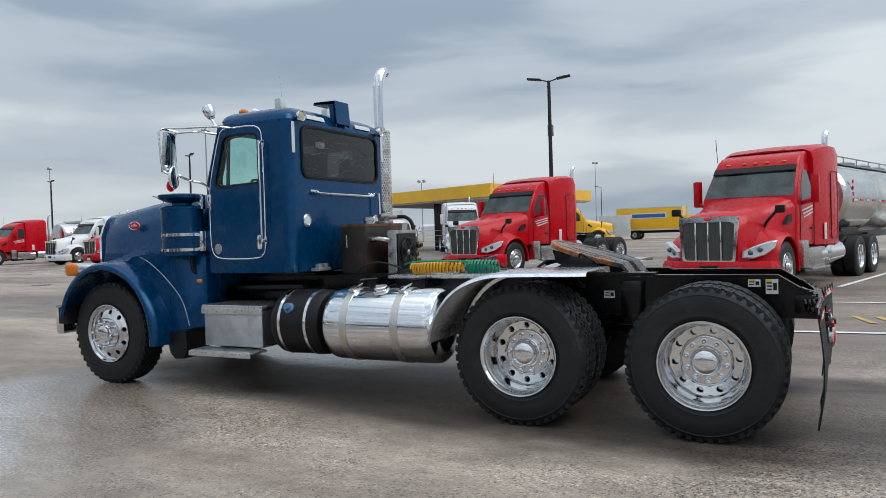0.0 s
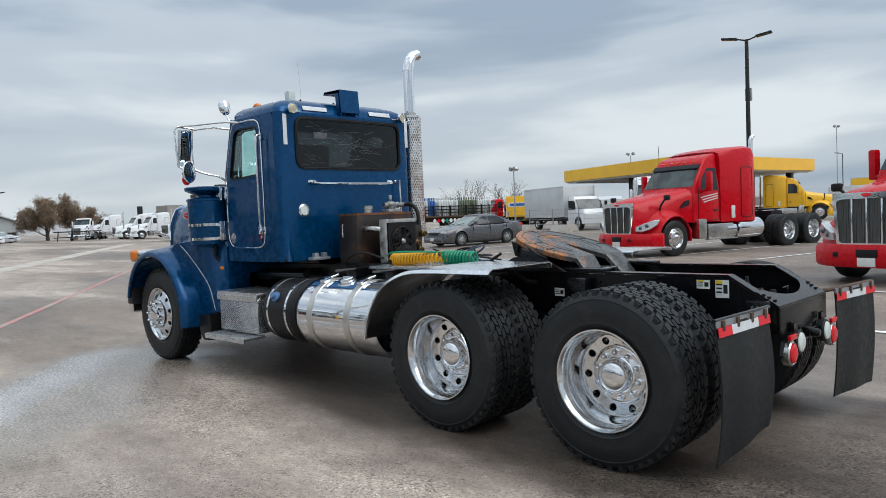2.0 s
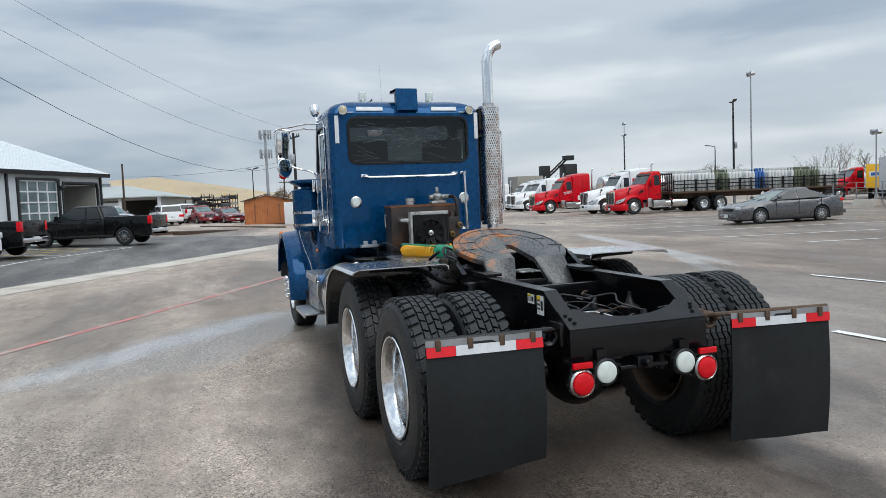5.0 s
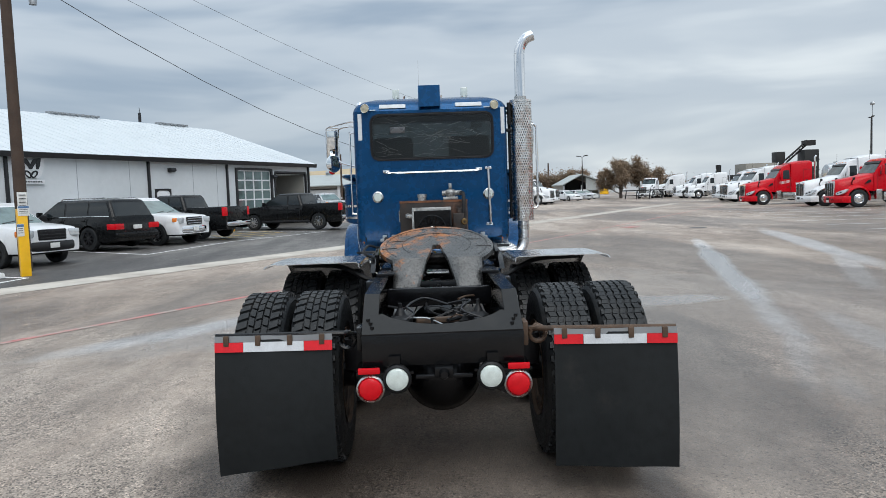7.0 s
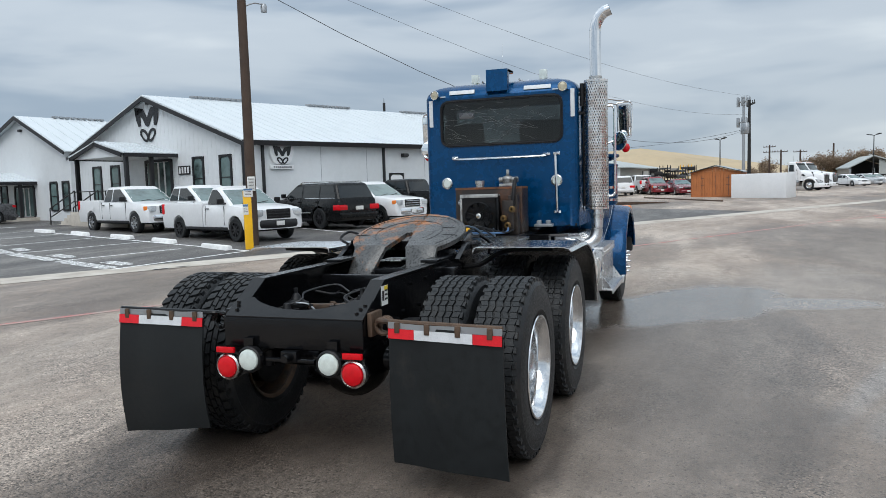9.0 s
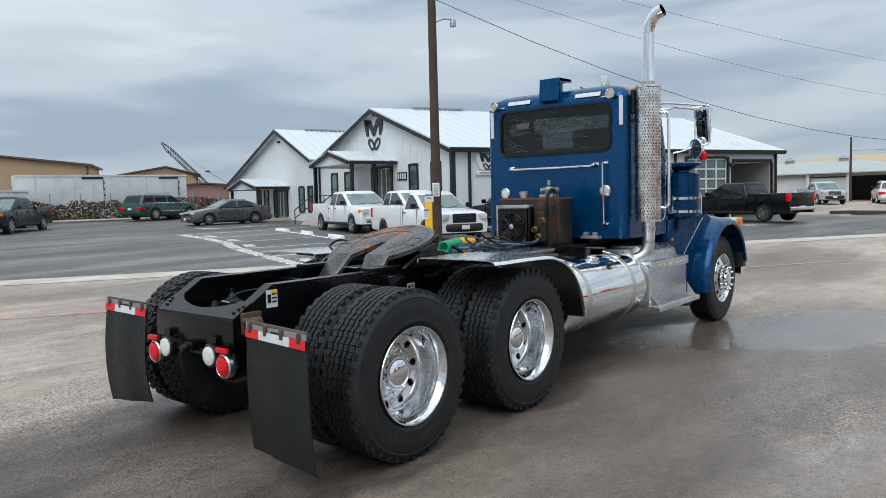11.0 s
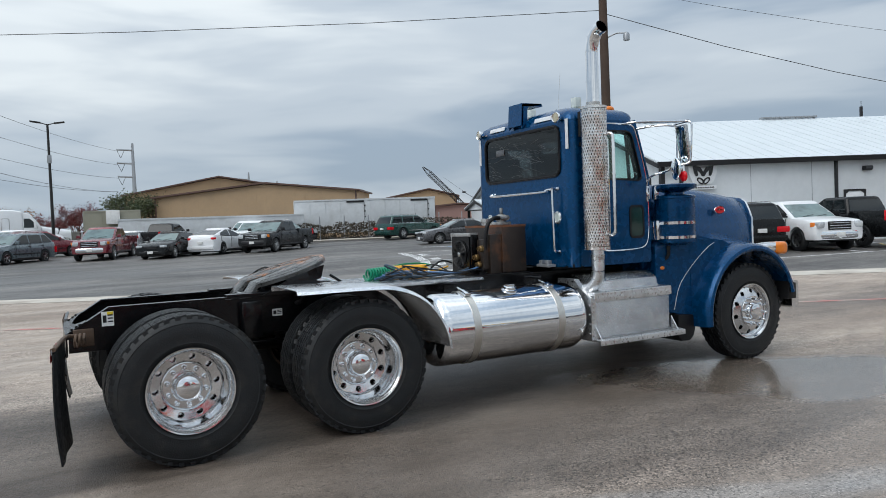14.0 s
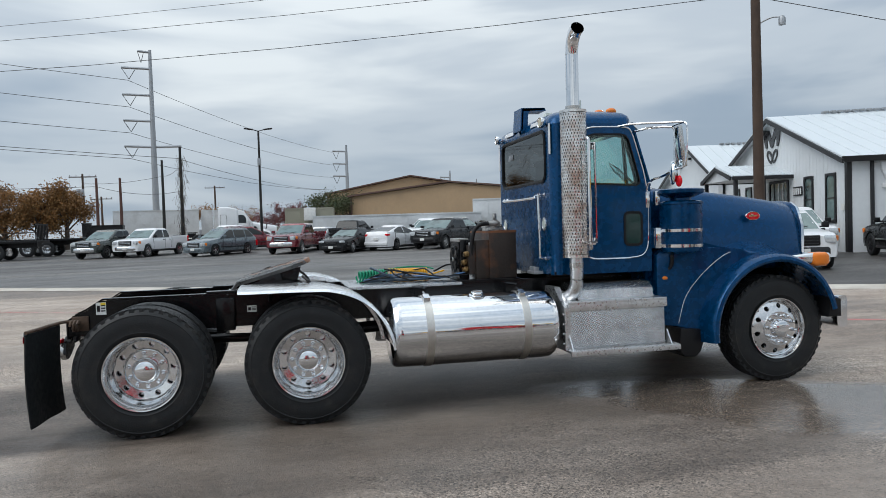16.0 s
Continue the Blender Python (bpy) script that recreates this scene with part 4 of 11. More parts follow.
# tail: lamps, flaps
for s in (1, -1):
    bm = B()
    box(bm, (-0.80, 0.31 * s, 0.715), (0.02, 0.30, 0.012))
    prism(bm, [(0.18 * s, 0.71), (0.44 * s, 0.71), (0.47 * s, 0.63), (0.42 * s, 0.57), (0.35 * s, 0.57), (0.17 * s, 0.65)], "yz", -0.785, -0.765)
    box(bm, (-0.78, 0.26 * s, 0.75), (0.02, 0.06, 0.10))
    part("lamp_bracket", bm, M["black"], truck)
    for nm, y, z, r, mt, lb in (("tail_lamp", 0.388, 0.636, 0.060, "redlens", "round red tail lamp"), ("reversing_lamp", 0.247, 0.682, 0.060, "clearlens", "round clear reversing lamp")):
        bm = B()
        lathe(bm, [(r * 1.22, -0.03), (r * 1.25, 0.01), (r * 1.1, 0.018), (r * 1.0, 0.012)], 32, axis_x(-0.80, y * s, z, -1))
        ob = part(nm, bm, M["matblack"] if mt == "clearlens" else M["steel"], truck, lb)
        bm = B()
        lathe(bm, [(r * 1.02, 0.008), (r * 0.95, 0.022), (r * 0.6, 0.032), (r * 0.3, 0.030), (0, 0.033)], 28, axis_x(-0.80, y * s, z, -1))
        part("lens", bm, M[mt], ob)
    bm = B()
    box(bm, (-0.815, 0.392 * s, 0.733), (0.02, 0.115, 0.032), 0.005)
    part("marker_lamp", bm, M["redlens"], truck, "narrow red marker lamp")
    # spring hanger bar and flap, each side bent its own way
    fx = lambda yy: (-0.745 + (abs(yy) - 0.58) * 0.05) if s > 0 else (-0.775 - (abs(yy) - 0.58) * 0.13)
    zt = 0.905 if s > 0 else 0.895
    bm = B()
    tube(bm, curve_pts([(-0.62, 0.44 * s, 0.88), (-0.70, 0.50 * s, zt + 0.01), (fx(0.6) + 0.012, 0.60 * s, zt + 0.02), (fx(1.21) + 0.012, 1.21 * s, zt + 0.02)], 6), 0.014, 8)
    part("hanger_bar", bm, M["rustbrown" if s < 0 else "black"], truck, "rusty bar that holds the mud flap")
    bm = B()
    tube(bm, [(-0.70 + 0.0022 * a, (0.515 + 0.042 * math.cos(a * 0.5)) * s, 0.872 + 0.042 * math.sin(a * 0.5)) for a in range(30)], 0.012, 6)
    part("hanger_spring", bm, M["rustbrown" if s < 0 else "black"], truck, "rusty coil spring")
    bm = B()
    box(bm, (-0.64, 0.446 * s, 0.88), (0.14, 0.03, 0.13), 0.01)
    part("hanger_plate", bm, M["rustbrown" if s < 0 else "black"], truck)
    for k in range(4):
        bm = B()
        yy = 0.64 + 0.17 * k
        box(bm, (fx(yy) - 0.006, yy * s, zt - 0.005), (0.02, 0.028, 0.055), 0.003)
        part("flap_clip", bm, M["rustbrown"], truck)
    bm = B()
    rows = []
    bow = 0.05 if s > 0 else 0.025
    drop_ = 0.745 if s > 0 else 0.73
    for k in range(13):
        f = k / 12
        z = zt - drop_ * f
        rows.append([(fx(0.59 + 0.062 * j) - bow * math.sin(f * 2.6) + 0.03 * f + 0.006 * math.sin(j * 0.9), (0.588 + 0.0625 * j + 0.012 * f * (1 if j > 5 else -0.3)) * s, z + (0.085 * f * f * (1 - j / 10) if s > 0 else -0.004 * f * (j / 10))) for j in range(11)])
    R1 = [[bm.verts.new(p) for p in r] for r in rows]
    R2 = [[bm.verts.new((p[0] + 0.009, p[1], p[2])) for p in r] for r in rows]
    for R in (R1, R2):
        for a, b in zip(R, R[1:]):
            loop_faces(bm, a, b, False)
    rim1 = R1[0] + [r[-1] for r in R1[1:]] + R1[-1][-2::-1] + [r[0] for r in R1[-2:0:-1]]
    rim2 = R2[0] + [r[-1] for r in R2[1:]] + R2[-1][-2::-1] + [r[0] for r in R2[-2:0:-1]]
    loop_faces(bm, rim1, rim2)
    fl = part("mud_flap", bm, M["flap"], truck, "black rubber mud flap, slightly bowed")
    for y0, y1, mt in ((0.586, 0.735, "taper"), (0.737, 1.058, "tapew"), (1.060, 1.212, "taper")):
        bm = B()
        n = 6
        for zz in (0.0,):
            rows = []
            for q in range(n + 1):
                yy = y0 + (y1 - y0) * q / n
                rows.append([(fx(yy) - 0.009 - bow * math.sin(2.6 * (zt - z2) / drop_) + 0.03 * (zt - z2) / drop_, yy * s, z2) for z2 in (zt - 0.012, zt - 0.036, zt - 0.062)])
            V = [[bm.verts.new(p) for p in r] for r in rows]
            W_ = [[bm.verts.new((p[0] + 0.003, p[1], p[2])) for p in r] for r in rows]
            for a, b in zip(V, V[1:]):
                loop_faces(bm, a, b, False)
            for a, b in zip(W_, W_[1:]):
                loop_faces(bm, a, b, False)
        part("reflective_tape", bm, M[mt], fl, "red reflective tape" if mt == "taper" else "white reflective tape")
    bm = B()
    rows = [[(fx(0.586 + 0.0626 * q) - 0.004, (0.586 + 0.0626 * q) * s, z2) for z2 in (zt + 0.022, zt - 0.012)] for q in range(11)]
    loft(bm, [[rows[q][0], rows[q][1], (rows[q][1][0] + 0.006, rows[q][1][1], rows[q][1][2]), (rows[q][0][0] + 0.006, rows[q][0][1], rows[q][0][2])] for q in range(11)])
    part("flap_rail", bm, M["galv"], truck, "dull metal flap rail")
bm = B()
box(bm, (-0.78, 0.0, 0.71), (0.05, 0.10, 0.06), 0.01)
box(bm, (-0.78, 0.0, 0.685), (0.03, 0.30, 0.02), 0.004)
lathe(bm, [(0.0, 0), (0.028, 0), (0.028, 0.03), (0.02, 0.05), (0, 0.05)], 16, axis_x(-0.80, 0.0, 0.705, -1))
part("coupling", bm, M["black"], truck, "small trailer coupling behind the axle")
# stickers on the rails
for s, x, z, w, h in ((1, -0.30, 1.03, 0.085, 0.055), (1, -0.42, 1.005, 0.085, 0.11), (-1, -0.47, 1.005, 0.085, 0.11), (1, 0.79, 0.935, 0.085, 0.06), (-1, 0.83, 0.935, 0.085, 0.06)):
    bm = B()
    box(bm, (x, 0.431 * s, z), (w, 0.002, h))
    st = part("sticker", bm, M["sticker"], truck, "white and yellow warning sticker with unreadable text")
    bm = B()
    for k in range(3):
        box(bm, (x + 0.018, 0.4328 * s, z + h * (0.25 - 0.22 * k)), (w * 0.42, 0.001, h * 0.1))
    box(bm, (x - w * 0.25, 0.4328 * s, z), (w * 0.3, 0.001, h * 0.5))
    part("print", bm, M["matblack"], st)
    if h > 0.06 or x < 0:
        bm = B()
        box(bm, (x + 0.018, 0.4328 * s, z + h * 0.38), (w * 0.5, 0.001, h * 0.2))
        part("print", bm, M["stickery"], st)

# rear quarter fenders
for s in (1, -1):
    path = [(2.05, 0.60), (2.025, 0.72), (1.96, 0.86), (1.855, 0.99), (1.71, 1.085), (1.52, 1.143), (1.32, 1.155), (1.10, 1.158), (0.90, 1.158), (0.75, 1.16)]
    P = curve_pts([(x, 0, z) for x, z in path], 4)
    bm = B()
    prof = [(0.57, -0.035), (0.575, 0.0), (0.60, 0.012), (0.9, 0.012), (1.22, 0.010), (1.262, 0.0), (1.278, -0.022), (1.272, -0.026), (1.255, -0.006), (1.22, 0.004), (0.9, 0.005), (0.60, 0.005), (0.582, -0.004), (0.577, -0.035)]
    secs = []
    for i, p in enumerate(P):
        d = (P[min(len(P) - 1, i + 1)] - P[max(0, i - 1)]).normalized()
        nrm = Vector((d.z, 0, -d.x)) * -1
        if nrm.z < 0 and abs(d.x) > 0.2:
            nrm = -nrm
        if abs(d.x) <= 0.2:
            nrm = Vector((1, 0, 0.2)).normalized()
        secs.append([p + nrm * h + Vector((0, y * s, 0)) for y, h in prof])
    loft(bm, secs)
    rf = part("rear_fender", bm, M["fender"], truck, "polished steel quarter fender with a rolled edge")
    bm = B()
    tube(bm, curve_pts([(1.0, 0.42 * s, 1.0), (1.0, 0.55 * s, 1.02), (1.0, 0.75 * s, 1.12), (1.0, 1.1 * s, 1.14)], 5), 0.018, 8)
    part("fender_arm", bm, M["matblack"], truck)

# fifth wheel
fw = part("fifth_wheel", B(), M["fifth"], truck, "greasy rust-streaked fifth wheel plate tipped back")


def drop(x):
    return -0.72 * max(0.0, -0.285 - x)


def plate_outer(x):
    return math.sqrt(max(0.0, 0.432 ** 2 - x * x)) if x > -0.285 else 0.3247 + (x + 0.285) * 0.03


def plate_inner(x):
    if x > 0.03:
        return 0.0
    if x > -0.02:
        return 0.034 * math.sqrt(max(0.0, 1 - max(0.0, (x + 0.02) / 0.05) ** 2))
    if x > -0.285:
        return 0.034 + (-0.02 - x) * 0.17
    return 0.079 + (-0.285 - x) * 0.30


bm = bmesh.new()
xs = [0.432 * math.cos(radians(a)) for a in range(2, 84, 5)] + [0.03, 0.025, 0.015, 0.0, -0.02, -0.05, -0.10, -0.15, -0.20, -0.25, -0.285, -0.30, -0.36, -0.42, -0.48, -0.515]
for s in (1, -1):
    secs = []
    for x in sorted(xs, reverse=True):
        yi, yo = plate_inner(x), plate_outer(x)
        if x < -0.48:
            yi, yo = yi + 0.02, yo - 0.03
        ys = [(yi + (yo - yi) * f) * s for f in (0, 0.08, 0.5, 0.92, 1)]
        z0 = drop(x)
        secs.append([(x, ys[0], z0 - 0.012), (x, ys[1], z0), (x, ys[2], z0), (x, ys[3], z0), (x, ys[4], z0 - 0.012), (x, ys[4], z0 - 0.045), (x, ys[0], z0 - 0.045)])
    loft(bm, secs, True, True)
rib_ = [("plate_ring", r_, w_) for r_, w_ in ((0.385, 0.009), (0.26, 0.009), (0.20, 0.007))]
for nm_, r_, w_ in rib_:
    b2_ = bmesh.new()
    tube(b2_, [(r_ * math.cos(radians(a)), r_ * math.sin(radians(a)), 0.0) for a in range(-130, 131, 7)], w_ * 0.32, 5)
    part(nm_, b2_, M["matblack"] if r_ > 0.25 else M["fifth"], fw)
for s in (1, -1):
    for y_, a_ in ((0.30, 0.10), (0.36, -0.06)):
        b2_ = bmesh.new()
        tube(b2_, [(a_, (y_ - 0.06) * s, 0.0), (a_ - 0.012, (y_ + 0.05) * s, 0.0)], 0.004, 5)
        part("grease_groove", b2_, M["matblack"], fw)
for s in (1, -1):
    b2_ = bmesh.new()
    box(b2_, (0.02, 0.455 * s, -0.11), (0.20, 0.03, 0.14), 0.01)
    part("pivot_bracket", b2_, M["black"], fw)
    b2_ = bmesh.new()
    prism(b2_, [(0.32, -0.05), (-0.26, -0.05), (-0.36, -0.12), (-0.30, -0.19), (0.26, -0.15)], "xz", 0.32 * s, 0.34 * s)
    part("plate_web", b2_, M["black"], fw)
    if s < 0:
        continue
    b2_ = bmesh.new()
    tube(b2_, curve_pts([(0.05, 0.45 * s, -0.03), (0.02, 0.52 * s, 0.0), (-0.08, 0.55 * s, -0.02), (-0.12, 0.47 * s, -0.05)], 5), 0.010, 6)
    part("release_handle", b2_, M["black"], fw)
for x_, z_, w_ in ((0.25, -0.08, 0.7), (-0.05, -0.09, 0.22)):
    b2_ = bmesh.new()
    box(b2_, (x_, 0, z_), (0.03, w_, 0.07), 0.006)
    part("cross_web", b2_, M["black"], fw)
old = fw.data
fw.data = mesh_of("fifth_wheel", bm, M["fifth"], 30)
bpy.data.meshes.remove(old)
fw.matrix_basis = Matrix.Translation((0.972, 0, 1.265)) @ Euler((0, radians(-15.8), 0)).to_matrix().to_4x4()
bm = B()
for s in (1, -1):
    prism(bm, [(0.70, 1.09), (1.36, 1.09), (1.16, 1.19), (0.90, 1.19)], "xz", 0.455 * s, 0.49 * s)
    box(bm, (1.0, 0.36 * s, 1.10), (1.15, 0.12, 0.02), 0.004)
    tube(bm, curve_pts([(1.30, 0.46 * s, 1.22), (1.38, 0.52 * s, 1.15), (1.42, 0.50 * s, 1.06)], 5), 0.012, 6)
rod(bm, (1.0, -0.5, 1.165), (1.0, 0.5, 1.165), 0.03)
part("fifth_wheel_bracket", bm, M["black"], truck)
bm = B()
box(bm, (0.70, 0.0, 1.085), (0.20, 0.16, 0.012), 0.003)
part("slide_lock", bm, M["steel"], truck, "bare metal plate under the fifth wheel")

# deck plate and hoses
bm = B()
box(bm, (2.28, 0, 1.083), (1.12, 1.02, 0.030), 0.006)
part("deck_plate", bm, M["tread"], truck, "checker-plate deck behind the cab")


def coil(bm, pts, R, r, turns):
    P = curve_pts(pts, 20)
    out = []
    n = turns * 16
    for i in range(n + 1):
        f = i / n * (len(P) - 1)
        a = int(min(f, len(P) - 2))
        c = P[a].lerp(P[a + 1], f - a)
        d = (P[a + 1] - P[a]).normalized()
        side = d.cross(Vector((0, 0, 1))).normalized()
        t = 2 * math.pi * turns * i / n
        out.append(c + R * (side * math.cos(t) + Vector((0, 0, 1)) * math.sin(t)))
    return tube(bm, out, r, 6)


yh = thing("air_hose", "yellow coiled air hose lying on the deck", "hose", "hoses on the deck")
part("coil", coil(B(), [(2.66, 0.36, 1.150), (2.52, 0.34, 1.152), (2.38, 0.28, 1.158), (2.20, 0.20, 1.165)], 0.047, 0.0095, 16), M["yellowhose"], yh)
part("hose_tail", tube(B(), curve_pts([(2.20, 0.20, 1.12), (2.28, 0.05, 1.13), (2.42, -0.02, 1.20), (2.6, 0.05, 1.15), (2.8, 0.12, 1.18)], 8), 0.009, 6), M["yellowhose"], yh)
gh = thing("air_hose", "green coiled air hose lying on the deck", "hose", "hoses on the deck")
part("coil", coil(B(), [(2.19, 0.17, 1.160), (2.04, 0.14, 1.158), (1.88, 0.105, 1.152)], 0.052, 0.0105, 10), M["greenhose"], gh)
part("hose_tail", tube(B(), curve_pts([(2.74, 0.36, 1.19), (2.62, 0.40, 1.215), (2.4, 0.35, 1.22), (2.16, 0.20, 1.205)], 8), 0.009, 6), M["greenhose"], gh)
# a knot of hoses: each runs from the cooler's foot, loops once and ends among the others
random.seed(5)
for k, (mt, lb, cx, cy, r, tall) in enumerate((("darkcable", "dark grey air hose", 2.14, -0.12, 0.13, 0.14), ("matblack", "black air hose", 2.30, -0.20, 0.11, 0.11), ("darkcable", "blue-grey electric cable", 2.20, -0.05, 0.16, 0.04), ("darkcable", "blue-grey electric cable", 2.38, -0.16, 0.15, 0.05), ("matblack", "black rubber hose", 2.45, -0.10, 0.11, 0.08), ("bluehose", "blue electric cable", 2.16, -0.02, 0.13, 0.02), ("matblack", "black rubber hose", 2.06, -0.18, 0.09, 0.08))):
    h = thing("hose", lb + " looped on the deck", "hose", "hoses on the deck")
    pts = [(2.94, -0.02 - 0.05 * k, 1.15 + 0.015 * (k % 3)), (2.80, -0.05 - 0.05 * k, 1.125 + 0.006 * k), (2.66, -0.07 - 0.04 * k, 1.112 + 0.006 * k)]
    a0 = random.uniform(-0.5, 0.3)
    for j in range(15):
        t = a0 + j * 0.55
        grow_ = 1 + 0.10 * math.sin(1.7 * j + k)
        pts.append((cx + r * 1.15 * grow_ * math.cos(t), cy + r * 0.8 * math.sin(t), 1.110 + 0.007 * k + tall * max(0.0, math.sin(t * 0.5 + 0.3 * k)) ** 2))
    pts.append((cx - r - 0.10, cy + 0.05 * (k % 3 - 1), 1.112))
    part("line", tube(B(), curve_pts(pts, 4), 0.0080 if mt == "matblack" else 0.0095, 6), M[mt], h)
h = thing("hose", "thin black hose arching over the frame rail", "hose", "hoses on the deck")
part("line", tube(B(), curve_pts([(2.75, 0.40, 1.16), (2.95, 0.50, 1.22), (3.15, 0.52, 1.14), (3.15, 0.50, 1.0), (2.9, 0.55, 0.98), (2.7, 0.6, 1.02)], 8), 0.010, 6), M["matblack"], h)

# fuel tanks
def tank(y, x0, x1, r, material, label):
    bm = B()
    zc = 0.685
    prof = [(0, 0), (r * 0.80, 0), (r * 0.92, 0.012), (r * 0.985, 0.04), (r, 0.085), (r, x1 - x0 - 0.085), (r * 0.985, x1 - x0 - 0.04), (r * 0.92, x1 - x0 - 0.012), (r * 0.80, x1 - x0), (0, x1 - x0)]
    lathe(bm, prof, 56, axis_x(x0, y, zc, 1))
    return part("fuel_tank", bm, material, truck, label)


def band(x, y, r, w, material, parent, label):
    bm = B()
    lathe(bm, [(r, -w / 2), (r + 0.006, -w / 2), (r + 0.006, w / 2), (r, w / 2)], 48, axis_x(x, y, 0.685, 1), closed=True)
    part("strap", bm, material, parent, label)


def filler(x, y, r, parent, material):
    bm = B()
    t = 0.45 if y > 0 else -0.45
    m = Matrix.Translation((x, y + r * math.sin(t) * 0.6, 0.685 + r * math.cos(t * 0.6))) @ Euler((-t * 0.6, 0, 0)).to_matrix().to_4x4()
    lathe(bm, [(0.075, -0.03), (0.075, 0.008), (0.06, 0.012), (0.058, 0.03), (0.05, 0.036), (0, 0.036)], 24, m)
    box(bm, m @ Vector((0, 0, 0.04)), (0.09, 0.02, 0.015), 0.004)
    part("filler_cap", bm, material, parent, "round filler cap")


for y, x0, x1, straps in ((0.80, 2.10, 3.19, (2.44, 2.95)), (-0.80, 2.06, 3.62, (2.39, 3.30))):
    tk = tank(y, x0, x1, 0.322, M["chrome"], "polished round fuel tank on two straps")
    for x in straps:
        band(x, y, 0.322, 0.068, M["strap"], tk, "dull steel strap")
        bm = B()
        s = 1 if y > 0 else -1
        prism(bm, [(x - 0.05, 0.99), (x + 0.05, 0.99), (x + 0.05, 1.08), (x - 0.05, 1.08)], "xz", 0.43 * s, 0.62 * s)
        tube(bm, [(x - 0.055, 0.62 * s, 1.075), (x, 0.80 * s, 1.075), (x + 0.055, 0.62 * s, 1.075)], 0.012, 6)
        part("strap_bracket", bm, M["black"], tk)
        bm = B()
        box(bm, (x, y + 0.12 * s, 1.005), (0.06, 0.09, 0.03), 0.005, (-20 * s, 0, 0))
        rod(bm, (x, y - 0.02 * s, 1.04), (x, y + 0.11 * s, 1.01), 0.01)
        part("strap_bolt", bm, M["chrome"], tk)
    filler((x0 + x1) / 2 + 0.04, y, 0.322, tk, M["chrome"])
tk = tank(0.775, 3.26, 3.80, 0.30, M["matblack"], "black hydraulic oil tank with bright bands")
for x in (3.39, 3.68):
    band(x, 0.775, 0.30, 0.03, M["chrome"], tk, "bright steel band")
bm = B()
lathe(bm, [(0.05, -0.02), (0.05, 0.02), (0.035, 0.03), (0.03, 0.06), (0, 0.06)], 20, Matrix.Translation((3.58, 1.03, 0.83)) @ Euler((radians(-62), 0, 0)).to_matrix().to_4x4())
part("filler_cap", bm, M["bluehose"], tk, "pale blue cap")

# steps and battery box
bm = B()
box(bm, (4.25, 0.83, 0.635), (0.72, 0.44, 0.36), 0.012)
sl = part("step_box", bm, M["tread"], truck, "checker-plate step box under the door")
bm = B()
box(bm, (4.25, 0.83, 0.835), (0.75, 0.47, 0.035), 0.006)
box(bm, (4.25, 1.065, 0.795), (0.75, 0.012, 0.055), 0.003)
part("top_tread", bm, M["boxalu"], sl, "ribbed aluminium upper tread")
bm = B()
box(bm, (4.30, 1.08, 0.415), (0.76, 0.24, 0.02), 0.004)
box(bm, (4.30, 1.195, 0.400), (0.76, 0.014, 0.045), 0.003)
for k in range(9):
    box(bm, (4.30, 0.98 + 0.024 * k, 0.428), (0.74, 0.009, 0.008))
part("lower_tread", bm, M["boxalu"], sl, "ribbed aluminium lower tread")
bm = B()
box(bm, (4.195, -0.885, 0.665), (0.97, 0.44, 0.43), 0.012)
sr = part("battery_box", bm, M["tread"], truck, "checker-plate battery box with step")
bm = B()
box(bm, (4.195, -0.885, 0.895), (1.01, 0.47, 0.030), 0.006)
box(bm, (4.195, -1.113, 0.855), (1.01, 0.012, 0.070), 0.003)
for k in range(7):
    rod(bm, (3.745 + 0.15 * k, -1.117, 0.857), (3.745 + 0.15 * k, -1.127, 0.857), 0.009, seg=8)
part("lid", bm, M["boxalu"], sr, "riveted aluminium lid")
bm = B()
prism(bm, [(-1.02, 0.91), (-0.60, 0.91), (-0.60, 1.06), (-0.90, 1.06), (-0.99, 1.00)], "yz", 3.83, 4.62, 0.008)
part("upper_box", bm, M["tread"], sr, "sloped checker-plate upper box")
bm = B()
prism(bm, [(-1.105, 0.45), (-0.60, 0.45), (-0.60, 1.03), (-0.86, 1.03), (-0.96, 0.93), (-1.105, 0.86)], "yz", 3.66, 3.72, 0.006)
for k in range(5):
    rod(bm, (3.69, -1.107, 0.50 + 0.08 * k), (3.69, -1.117, 0.50 + 0.08 * k), 0.010, seg=8)
for k in range(4):
    rod(bm, (3.658, -1.08, 0.52 + 0.09 * k), (3.646, -1.08, 0.52 + 0.09 * k), 0.011, seg=8)
part("end_panel", bm, M["boxalu"], sr)
for x_ in (3.70, 4.70):
    bm = B()
    prism(bm, [(-1.10, 0.465), (-1.20, 0.465), (-1.105, 0.60)], "yz", x_ - 0.006, x_ + 0.006)
    part("step_gusset", bm, M["boxalu"], sr)
bm = B()
box(bm, (4.225, -1.10, 0.455), (1.11, 0.22, 0.02), 0.004)
box(bm, (4.225, -1.21, 0.440), (1.11, 0.014, 0.05), 0.003)
for k in range(9):
    box(bm, (4.225, -1.01 - 0.022 * k, 0.468), (1.09, 0.009, 0.008))
part("lower_tread", bm, M["boxalu"], sr, "ribbed aluminium lower tread")

# exhaust
EX, EY = 3.815, -1.04
bm = B()
rod(bm, (EX, EY, 1.34), (EX, EY, 2.64), 0.105, seg=28)
ex = part("exhaust", bm, M["heatdark"], truck, "upright exhaust with a perforated heat shield")
bm = B()
nz, na = 46, 30
z0, z1, rs = 1.32, 2.69, 0.124
